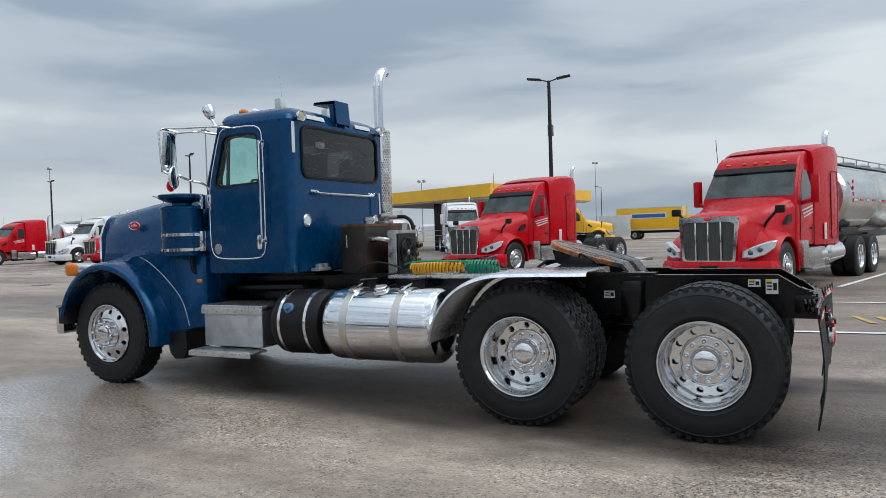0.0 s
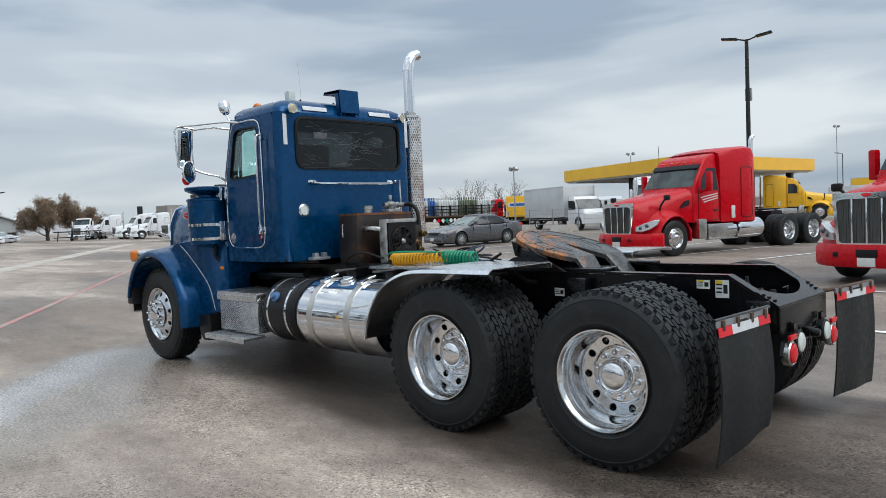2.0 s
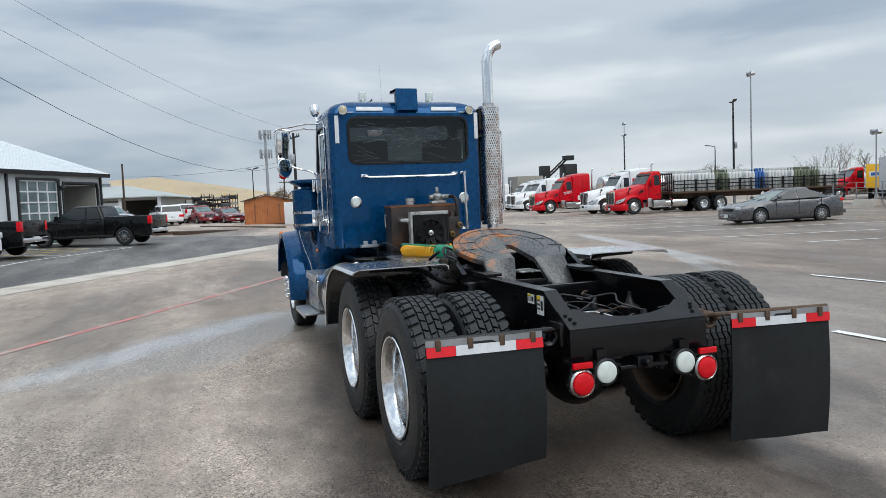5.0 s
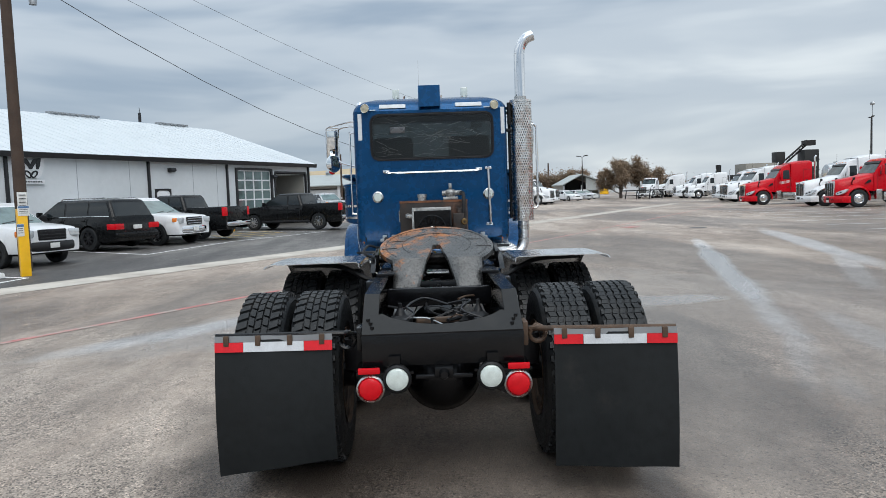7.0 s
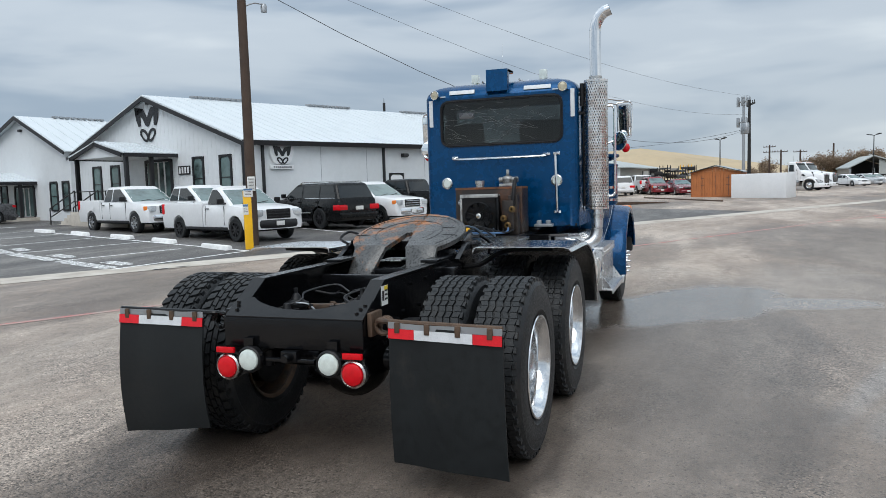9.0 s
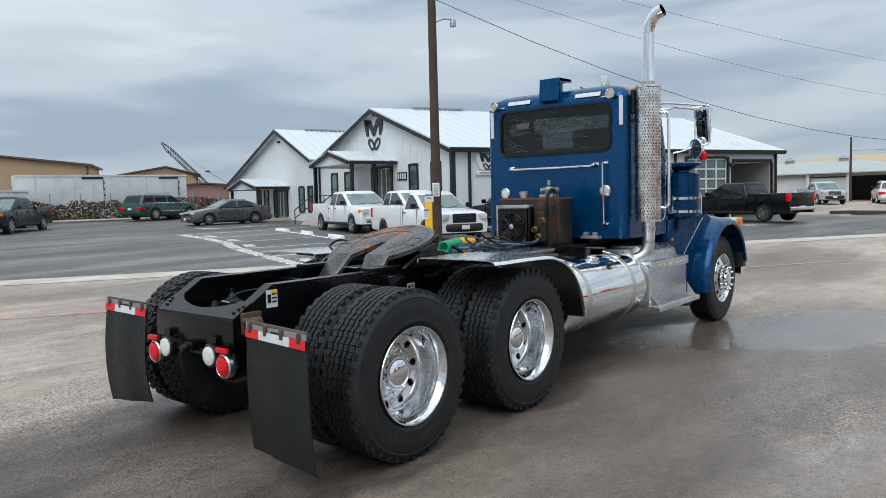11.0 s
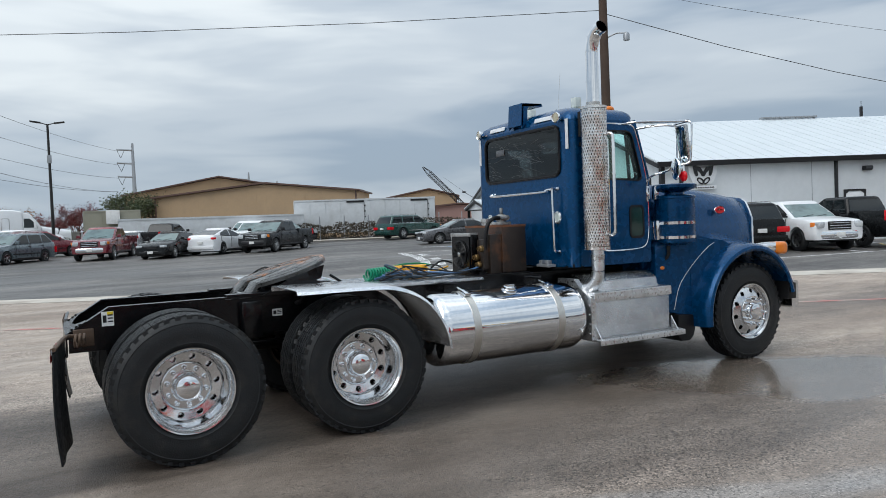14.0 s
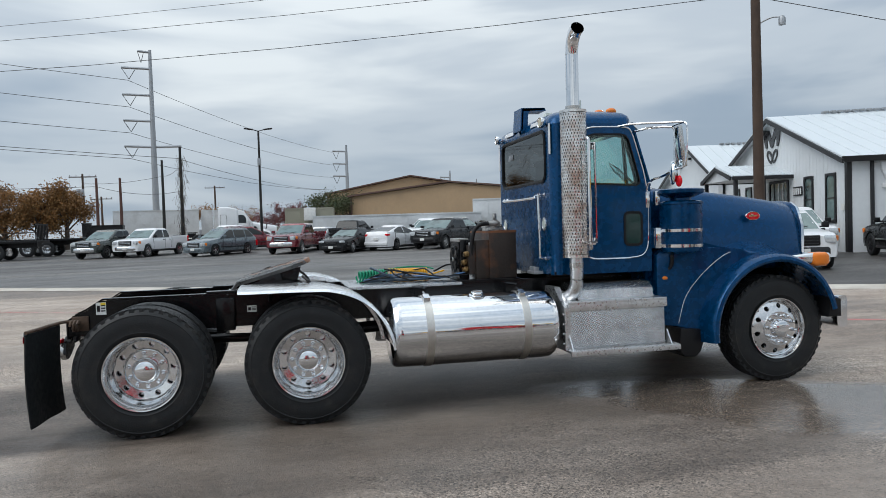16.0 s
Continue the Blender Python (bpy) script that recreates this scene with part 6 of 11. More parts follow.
for y in (0.62, 0.33, 0.0, -0.33, -0.62):
    bm = B()
    ball(bm, (4.37, y, 2.785 if abs(y) < 0.5 else 2.758), 0.05, (1.2, 0.8, 0.7))
    part("roof_marker", bm, M["amber"], truck, "amber roof marker lamp")
bm = B()
tube(bm, curve_pts([(4.25, 0.12, 2.75), (4.26, 0.12, 3.0), (4.29, 0.12, 3.27)], 5), 0.0022, 5)
rod(bm, (4.25, 0.12, 2.745), (4.25, 0.12, 2.80), 0.012)
part("aerial", bm, M["steel"], truck, "thin whip aerial")
for y in (0.30, -0.15):
    bm = B()
    lathe(bm, [(0.012, 0), (0.015, 0.25), (0.025, 0.40), (0.05, 0.48), (0.055, 0.485)], 16, axis_x(4.0, y, 2.80, 1))
    part("horn", bm, M["chrome"], truck, "chrome air horn")
bm = B()
lathe(bm, [(0, -0.085), (0.035, -0.075), (0.058, -0.035), (0.066, 0.02), (0.062, 0.045), (0.05, 0.05), (0, 0.056)], 24, Matrix.Translation((4.60, 0.89, 2.755)) @ Euler((0, radians(28), 0)).to_matrix().to_4x4())
rod(bm, (4.58, 0.89, 2.69), (4.52, 0.88, 2.60), 0.012)
part("spot_lamp", bm, M["chrome"], truck, "chrome spot lamp above the windscreen pillar")

# the shell was drawn on a 1.11 m by 1.79 m plan: bring it to its true length, width and place
def cab_plan(p):
    y = abs(p.y)
    y = y * 0.967 if y < 0.92 else 0.89 + (y - 0.92) * 0.86
    return Vector((3.665 + (p.x - 3.555) * 0.923 + (0.03 if y > 1.0 else 0.0), math.copysign(y, p.y), p.z))


for ob in set(truck.children_recursive) - before_cab:
    for v in ob.data.vertices:
        v.co = cab_plan(v.co)

# hood, fenders and nose
def hood_section(x, zt, wt, wb, zb):
    half = [(wb, zb), (wb - 0.005, zb + 0.25 * (zt - zb)), (wt + 0.10, zt - 0.26), (wt + 0.06, zt - 0.15), (wt + 0.015, zt - 0.06), (wt - 0.06, zt - 0.012), (wt * 0.5, zt + 0.012), (0, zt + 0.018)]
    return [(x, y, z) for y, z in half] + [(x, -y, z) for y, z in reversed(half[:-1])]


bm = B()
loft(bm, [hood_section(*a) for a in ((4.69, 1.985, 0.60, 0.72, 1.0), (5.0, 1.975, 0.58, 0.71, 1.0), (5.4, 1.955, 0.55, 0.69, 1.05), (5.9, 1.90, 0.51, 0.65, 1.1), (6.3, 1.845, 0.475, 0.61, 1.1), (6.58, 1.795, 0.45, 0.57, 1.1), (6.64, 1.772, 0.43, 0.555, 1.1), (6.66, 1.75, 0.41, 0.54, 1.1))], False, True)
hood = part("hood", bm, M["blue"], truck, "blue sloping hood")
bm = B()
sec = lambda x, k, z: [(x, y * k, 0.74 + (zz - 0.74) * z) for x_, y, zz in hood_section(x, 1.80, 0.45, 0.56, 0.74)]
loft(bm, [sec(6.648, 1.015, 1.008), sec(6.676, 1.018, 1.008), sec(6.69, 1.0, 1.0), sec(6.69, 0.88, 0.93), sec(6.665, 0.86, 0.92)], False, True)
part("grille_surround", bm, M["chrome"], truck, "chrome grille surround")
for s in (1, -1):
    bm = B()
    lathe(bm, [(1.0, 0), (1.0, 0.006), (0.9, 0.010), (0, 0.011)], 28, Matrix.Translation((5.98, 0.652 * s, 1.66)) @ Euler((radians(-90 * s + 3 * s), radians(0), 0)).to_matrix().to_4x4() @ Matrix.Diagonal((0.083, 0.043, 1, 1)))
    bd = part("badge", bm, M["redlens"], truck, "red oval badge with a bright rim")
    bm = B()
    tube(bm, [Vector((5.98 + 0.083 * math.cos(t / 16 * 2 * math.pi), (0.660) * s, 1.66 + 0.043 * math.sin(t / 16 * 2 * math.pi))) for t in range(16)], 0.004, 5, closed=True)
    box(bm, (5.98, 0.664 * s, 1.66), (0.10, 0.004, 0.012))
    box(bm, (5.97, 0.664 * s, 1.672), (0.03, 0.004, 0.018))
    part("badge_rim", bm, M["chrome"], bd)
    # fender: a flared band over the wheel
    bm = B()
    prof = [(0.46, 0.20), (0.60, 0.15), (0.72, 0.085), (0.90, 0.045), (1.06, 0.02), (1.13, 0.012), (1.175, 0.004), (1.205, -0.016), (1.212, -0.045), (1.200, -0.068), (1.185, -0.060), (1.188, -0.035), (1.15, -0.015), (1.0, -0.01), (0.46, 0.03)]
    secs = []
    for k in range(33):
        f = k / 32
        a = radians(14 + (186 - 14) * f)
        rx, rz = (0.69, 0.735) if a < math.pi / 2 else (0.74, 0.735)
        low = 0.0 if f < 0.85 else (f - 0.85) * 0.3
        cx, cz = 5.88 + rx * math.cos(a), 0.535 + rz * math.sin(a)
        if a > math.pi:
            cz -= 0.02
        d = Vector((math.cos(a), 0, math.sin(a)))
        wide = 1.0
        secs.append([Vector((cx, 0, cz)) + d * h + Vector((0, y * s, 0)) for y, h in prof])
    loft(bm, secs)
    fd = part("front_fender", bm, M["blue"], truck, "blue flared front fender")
    # flank between the wheel arch and the cab
    arch = [(5.88 + 0.755 * math.cos(radians(a)), 0.535 + 0.75 * math.sin(radians(a))) for a in range(186, 88, -7)]
    bm = B()
    prism(bm, [(5.13, 0.57), (4.96, 0.58), (4.77, 0.60), (4.73, 0.64), (4.73, 1.30), (4.80, 1.36), (5.3, 1.36), (5.6, 1.33)] + arch[::-1], "xz", 0.60 * s, 1.02 * s, 0.025)
    for v in bm.verts:
        if abs(v.co.y) > 0.9:
            v.co.y -= 0.14 * s * min(1.0, max(0.0, (5.2 - v.co.x) / 0.4))
    part("fender_flank", bm, M["blue"], truck, "blue fender flank with a pale pinstripe")
    bm = B()
    tube(bm, curve_pts([(5.52, 1.0 * s, 1.325), (5.35, 1.022 * s, 1.26), (5.15, 1.006 * s, 1.10), (5.0, 0.953 * s, 0.88), (4.93, 0.93 * s, 0.62)], 8), 0.004, 5)
    part("pinstripe", bm, M["tapew"], fd)
    bm = B()
    prism(bm, [(5.15, 0.56), (4.90, 0.58), (4.885, 0.42), (4.90, 0.34), (4.95, 0.295), (5.06, 0.29), (5.12, 0.34), (5.145, 0.42)], "xz", 0.70 * s, 1.02 * s, 0.02)
    part("splash_guard", bm, M["matblack"], truck, "black rubber splash guard")
    bm = B()
    prism(bm, [(6.46, 0.62), (6.61, 0.62), (6.61, 0.80), (6.50, 0.82)], "xz", 0.80 * s, 1.17 * s, 0.02)
    part("splash_guard", bm, M["matblack"], truck, "black rubber splash guard")
    bm = B()
    loft(bm, [[(x, (1.03 + y) * s, 1.215 + z) for y, z in rrect(-w, -h, w, h, min(w, h) * 0.6, 4)] for x, w, h in ((6.04, 0.03, 0.02), (6.15, 0.09, 0.040), (6.32, 0.12, 0.055), (6.44, 0.12, 0.058), (6.52, 0.10, 0.050))])
    hl = part("headlamp_pod", bm, M["chrome"], truck, "pale headlamp pod on the fender")
    bm = B()
    loft(bm, [[(x, (1.09 + y) * s, 1.205 + z) for y, z in rrect(-w, -h, w, h, min(w, h) * 0.5, 4)] for x, w, h in ((6.30, 0.06, 0.05), (6.33, 0.080, 0.066), (6.45, 0.083, 0.070), (6.49, 0.06, 0.05))])
    part("turn_signal", bm, M["amber"], hl, "amber turn signal")
    bm = B()
    ball(bm, (4.82, 0.885 * s, 1.07), 0.028, (1.3, 0.7, 0.8))
    part("side_marker", bm, M["amber"], truck, "small amber side marker")
    # air cleaner
    bm = B()
    C0 = Matrix.Translation((4.975, 0.93 * s, 0))
    lathe(bm, [(0, 1.30), (0.10, 1.305), (0.195, 1.335), (0.205, 1.36), (0.205, 1.79), (0.215, 1.795), (0.215, 1.815), (0.19, 1.825), (0.10, 1.835), (0.10, 1.855), (0.16, 1.875), (0.225, 1.905), (0.228, 1.935), (0.21, 1.945), (0, 1.95)], 40, C0)
    ac = part("air_cleaner", bm, M["blue"], truck, "blue drum air cleaner with chrome bands")
    for z in (1.375, 1.525):
        bm = B()
        lathe(bm, [(0.205, z), (0.211, z), (0.211, z + 0.03), (0.205, z + 0.03)], 40, C0, closed=True)
        part("band", bm, M["chrome"], ac, "chrome band")
    bm = B()
    box(bm, (4.735, 0.90 * s, 1.47), (0.09, 0.10, 0.20), 0.006)
    part("bracket", bm, M["chrome"], ac, "chrome mounting bracket")
    bm = B()
    box(bm, (4.735, 0.90 * s, 1.86), (0.05, 0.05, 0.14), 0.006)
    part("bracket", bm, M["chrome"], ac, "chrome mounting bracket")
    bm = B()
    tube(bm, curve_pts([(4.87, 0.93 * s, 1.30), (4.87, 0.92 * s, 1.20), (4.84, 0.86 * s, 1.12)], 4), 0.02, 8)
    part("drain", bm, M["matblack"], ac)
bm = B()
loft(bm, [[(x, y, z) for x, z in rrect(6.62, 0.50, 6.74, 0.82, 0.04, 4)] for y in (-1.1, -0.6, 0, 0.6, 1.1)])
part("front_bumper", bm, M["chrome"], truck, "chrome front bumper")

# hydraulic tank, cooler and valve gear behind the cab
hy = thing("hydraulic_tank", "rust-stained brown hydraulic tank standing behind the cab", "tank")
bm = B()
box(bm, (3.31, -0.005, 1.345), (0.29, 0.72, 0.478), 0.012)
part("body", bm, M["rust"], hy)
bm = B()
holed(bm, rrect(3.16, -0.37, 3.46, 0.36, 0.01, 2), rrect(3.176, -0.354, 3.444, 0.344, 0.01, 2), "xy", 1.566, 1.588, 40)
part("rim", bm, M["rustrim"], hy, "rusted upper edge")
bm = B()
box(bm, (3.10, -0.30, 1.30), (0.14, 0.10, 0.40), 0.012)
part("side_channel", bm, M["rust"], hy)
bm = B()
lathe(bm, [(0.045, 0), (0.045, 0.035), (0.052, 0.037), (0.052, 0.07), (0.03, 0.078), (0, 0.078)], 20, Matrix.Translation((3.28, 0.115, 1.585)))
part("breather_cap", bm, M["steel"], hy, "bare metal breather cap")
bm = B()
tube(bm, [(3.38, 0.352, 1.36), (3.38, 0.368, 1.365), (3.38, 0.368, 1.48), (3.38, 0.352, 1.485)], 0.008, 6)
part("sight_gauge", bm, M["steel"], hy)
bm = B()
box(bm, (3.28, -0.19, 1.605), (0.13, 0.16, 0.03), 0.006)
rod(bm, (3.28, -0.19, 1.61), (3.28, -0.19, 1.655), 0.05)
ball(bm, (3.28, -0.19, 1.665), 0.05, (1, 1.3, 0.8))
rod(bm, (3.28, -0.10, 1.66), (3.28, -0.30, 1.66), 0.028)
rod(bm, (3.28, -0.19, 1.68), (3.28, -0.19, 1.765), 0.017)
rod(bm, (3.28, -0.28, 1.66), (3.18, -0.30, 1.66), 0.024)
part("filter_head", bm, M["grimyalu"], hy, "grey cast filter head")
bm = B()
tube(bm, curve_pts([(3.18, -0.30, 1.66), (3.10, -0.315, 1.655), (3.03, -0.32, 1.60), (3.00, -0.315, 1.48), (3.00, -0.30, 1.34), (3.02, -0.28, 1.20)], 6), 0.020, 12)
part("return_hose", bm, M["matblack"], hy, "black return hose")
bm = B()
box(bm, (3.02, -0.26, 1.30), (0.11, 0.12, 0.30), 0.012)
part("valve_block", bm, M["rust"], hy, "grimy valve block")
for z, dy in ((1.20, 0.0), (1.36, -0.05), (1.27, 0.04)):
    bm = B()
    lathe(bm, [(0.022, 0), (0.034, 0.01), (0.034, 0.035), (0.024, 0.045), (0.024, 0.06), (0.012, 0.06)], 12, axis_x(2.966, -0.265 + dy, z, -1))
    part("fitting", bm, M["brass"], hy, "dull brass fitting")
bm = B()
tube(bm, curve_pts([(3.17, 0.27, 1.435), (3.08, 0.27, 1.435), (3.03, 0.25, 1.43), (3.0, 0.21, 1.425)], 5), 0.027, 12)
part("pipe_elbow", bm, M["steel"], hy)
co = thing("oil_cooler", "small radiator with a black electric fan on the hydraulic tank", "cooler")
CY, CZ = 0.02, 1.30
bm = B()
holed(bm, rrect(CY - 0.175, CZ - 0.185, CY + 0.175, CZ + 0.185, 0.01, 2), [(CY + 0.136 * math.cos(a * math.pi / 12), CZ + 0.136 * math.sin(a * math.pi / 12)) for a in range(24)], "yz", 2.90, 2.925, 72)
part("shroud", bm, M["black"], co, "black fan shroud")
bm = B()
box(bm, (2.962, CY, CZ), (0.07, 0.37, 0.37), 0.006)
part("core", bm, M["black"], co)
for s in (1, -1):
    bm = B()
    box(bm, (2.955, CY + 0.192 * s, CZ), (0.09, 0.022, 0.40), 0.004)
    part("side_plate", bm, M["grimyalu"] if s > 0 else M["black"], co, "grimy aluminium side plate" if s > 0 else "")
    bm = B()
    box(bm, (2.95, CY, CZ + 0.20 * s), (0.10, 0.40, 0.036), 0.006)
    part("header", bm, M["grimyalu"] if s > 0 else M["black"], co, "grimy aluminium header tank" if s > 0 else "")
bm = B()
rod(bm, (2.895, CY, CZ), (2.92, CY, CZ), 0.04)
fan = part("fan", bm, M["matblack"], co)
for k in range(10):
    bm = B()
    a = 2 * math.pi * k / 10
    m = Matrix.Translation((2.912, CY, CZ)) @ Euler((a, 0, 0)).to_matrix().to_4x4() @ Matrix.Translation((0, 0.080, 0)) @ Euler((0, 0, 0.35)).to_matrix().to_4x4()
    bmesh.ops.create_cube(bm, size=1, matrix=m @ Matrix.Diagonal((0.004, 0.105, 0.044, 1)))
    part("blade", bm, M["matblack"], fan)
guard = None
for r in (0.035, 0.055, 0.075, 0.095, 0.115, 0.138):
    bm = B()
    tube(bm, [(2.884, CY + r * math.cos(a * math.pi / 14), CZ + r * math.sin(a * math.pi / 14)) for a in range(28)], 0.0026 if r < 0.13 else 0.005, 4, closed=True)
    if guard is None:
        guard = part("guard", bm, M["black"], co, "black wire fan guard")
    else:
        part("guard_ring", bm, M["black"], guard)
for k in range(12):
    a = 2 * math.pi * k / 12
    bm = B()
    tube(bm, [(2.882, CY + 0.02 * math.cos(a), CZ + 0.02 * math.sin(a)), (2.882, CY + 0.138 * math.cos(a + 0.3), CZ + 0.138 * math.sin(a + 0.3))], 0.0026, 4)
    part("guard_spoke", bm, M["black"], guard)
bm = B()
lathe(bm, [(0.026, 0), (0.026, 0.006), (0.012, 0.012), (0, 0.012)], 16, axis_x(2.884, CY, CZ, -1))
part("badge", bm, M["steel"], co, "bare metal hub disc")
bm = B()
box(bm, (3.17, 0, 1.095), (0.62, 0.78, 0.022), 0.003)
part("mount", bm, M["black"], truck)
# cab mounts at the rear edge
for s in (1, -1):
    bm = B()
    box(bm, (3.60, 0.50 * s, 1.16), (0.10, 0.20, 0.03), 0.006)
    box(bm, (3.59, 0.45 * s, 1.19), (0.05, 0.05, 0.05), 0.006)
    box(bm, (3.59, 0.55 * s, 1.19), (0.05, 0.05, 0.05), 0.006)
    part("cab_mount", bm, M["galv"], truck, "bare metal cab mount")
bm = B()
rod(bm, (3.75, 0.55, 1.0), (4.6, 0.55, 0.98), 0.05)
box(bm, (4.2, 0, 1.11), (0.9, 0.8, 0.05), 0.01)
part("under_cab", bm, M["black"], truck)

# ---- parked cars and pickups ----
def car_wheel_meshes():
    bm = B()
    lathe(bm, [(0.215, -0.01), (0.24, 0.0), (0.30, 0.008), (0.335, 0.0), (0.35, -0.025), (0.352, -0.10), (0.35, -0.19), (0.335, -0.215), (0.24, -0.215)], 36)
    ty = mesh_of("tyre", bm, M["rubber"], 30)
    out = []
    for spokes in (5, 10, 6, 8):
        bm = B()
        lathe(bm, [(0.222, -0.02), (0.225, 0.004), (0.212, 0.006), (0.205, -0.02), (0.20, -0.06)], 36)
        for k in range(spokes):
            a = 2 * math.pi * k / spokes
            w = 0.05 if spokes < 8 else 0.026
            m = Matrix.Rotation(a, 4, "Z")
            P = [bm.verts.new(m @ Vector(p)) for p in ((0.03, -w, 0.0), (0.212, -w * 0.75, -0.006), (0.212, w * 0.75, -0.006), (0.03, w, 0.0), (0.03, -w, -0.03), (0.212, -w * 0.75, -0.03), (0.212, w * 0.75, -0.03), (0.03, w, -0.03))]
            for f in ((0, 1, 2, 3), (0, 1, 5, 4), (2, 3, 7, 6), (1, 2, 6, 5)):
                bm.faces.new([P[i] for i in f])
        lathe(bm, [(0.055, -0.03), (0.055, 0.004), (0.03, 0.012), (0, 0.013)], 16)
        out.append(mesh_of("rim", bm, M["alu"] if spokes != 8 else M["darktrim"], 30))
    bm = B()
    lathe(bm, [(0, -0.07), (0.205, -0.07), (0.205, -0.06)], 24)
    return ty, out, mesh_of("brake", bm, M["matblack"])


CAR_TYRE, CAR_RIMS, CAR_BRAKE = car_wheel_meshes()
# sizes from the front axle backwards: nose, wheelbase, tail; half width; wheel scale; top line; cabin: belt ends, roof ends, roof height, half roof width; panes between pillars
KINDS = {
    "sedan": dict(f=0.95, wb=2.78, r=1.08, w=0.91, ws=0.93, bot=0.19, top=[(0.95, 0.56), (0.93, 0.66), (0.80, 0.74), (0.4, 0.83), (-0.45, 0.95), (-1.5, 0.955), (-2.6, 0.97), (-3.2, 1.03), (-3.62, 1.03), (-3.80, 0.97), (-3.86, 0.80)], belt=(-0.42, -3.28), roof=(-1.30, -2.42), rz=1.44, rw=0.62, panes=((-0.6, -1.70), (-1.78, -2.72))),
    "hatch": dict(f=0.92, wb=2.70, r=0.95, w=0.88, ws=0.93, bot=0.19, top=[(0.92, 0.54), (0.90, 0.66), (0.75, 0.74), (0.3, 0.86), (-0.3, 0.97), (-1.5, 0.97), (-2.7, 1.02), (-3.3, 1.08), (-3.52, 1.08), (-3.62, 0.95), (-3.65, 0.78)], belt=(-0.25, -3.50), roof=(-1.30, -2.10), rz=1.46, rw=0.60, panes=((-0.5, -1.72), (-1.80, -2.85))),
    "suv": dict(f=0.95, wb=3.02, r=1.20, w=1.00, ws=1.12, bot=0.30, top=[(0.95, 0.78), (0.93, 0.98), (0.80, 1.06), (0.3, 1.13), (-0.5, 1.20), (-1.6, 1.20), (-2.9, 1.21), (-3.9, 1.22), (-4.16, 1.18), (-4.22, 0.95)], belt=(-0.50, -4.14), roof=(-1.28, -3.86), rz=1.83, rw=0.78, panes=((-0.7, -1.82), (-1.92, -2.92), (-3.00, -3.95))),
    "cuv": dict(f=0.90, wb=2.89, r=1.0, w=0.92, ws=0.98, bot=0.24, top=[(0.90, 0.66), (0.88, 0.80), (0.74, 0.90), (0.3, 0.98), (-0.40, 1.06), (-1.5, 1.06), (-2.7, 1.09), (-3.6, 1.14), (-3.82, 1.10), (-3.89, 0.9)], belt=(-0.38, -3.78), roof=(-1.30, -3.30), rz=1.66, rw=0.68, panes=((-0.6, -1.75), (-1.83, -2.78), (-2.86, -3.55))),
    "pickup": dict(f=0.94, wb=3.68, r=1.27, w=1.00, ws=1.13, bot=0.40, top=[(0.94, 0.84), (0.92, 1.04), (0.80, 1.12), (0.3, 1.18), (-0.36, 1.24), (-1.5, 1.25), (-2.82, 1.26)], belt=(-0.34, -2.80), roof=(-1.28, -2.58), rz=1.90, rw=0.78, panes=((-0.75, -1.92), (-2.00, -2.62)), bed=(-2.87, -4.93, 1.34)),
    "pickup_regular": dict(f=0.95, wb=3.57, r=1.25, w=1.00, ws=1.08, bot=0.38, top=[(0.95, 0.80), (0.92, 1.00), (0.78, 1.08), (0.3, 1.14), (-0.34, 1.20), (-1.2, 1.21), (-1.93, 1.22)], belt=(-0.30, -1.92), roof=(-1.20, -1.74), rz=1.84, rw=0.76, panes=((-0.75, -1.72),), bed=(-1.98, -4.80, 1.27)),
}
KINDS["pickup_short"] = dict(KINDS["pickup"], wb=3.45, bed=(-2.87, -4.60, 1.34), r=1.15)
for kn, f in (("pickup", 0.945), ("pickup_short", 0.96), ("pickup_regular", 0.955), ("suv", 0.93)):
    K = KINDS[kn]
    K["top"] = [(a, 0.5 + (z - 0.5) * f) for a, z in K["top"]]
    K["rz"] = 0.5 + (K["rz"] - 0.5) * f
    if "bed" in K:
        K["bed"] = (K["bed"][0], K["bed"][1], 0.5 + (K["bed"][2] - 0.5) * f)


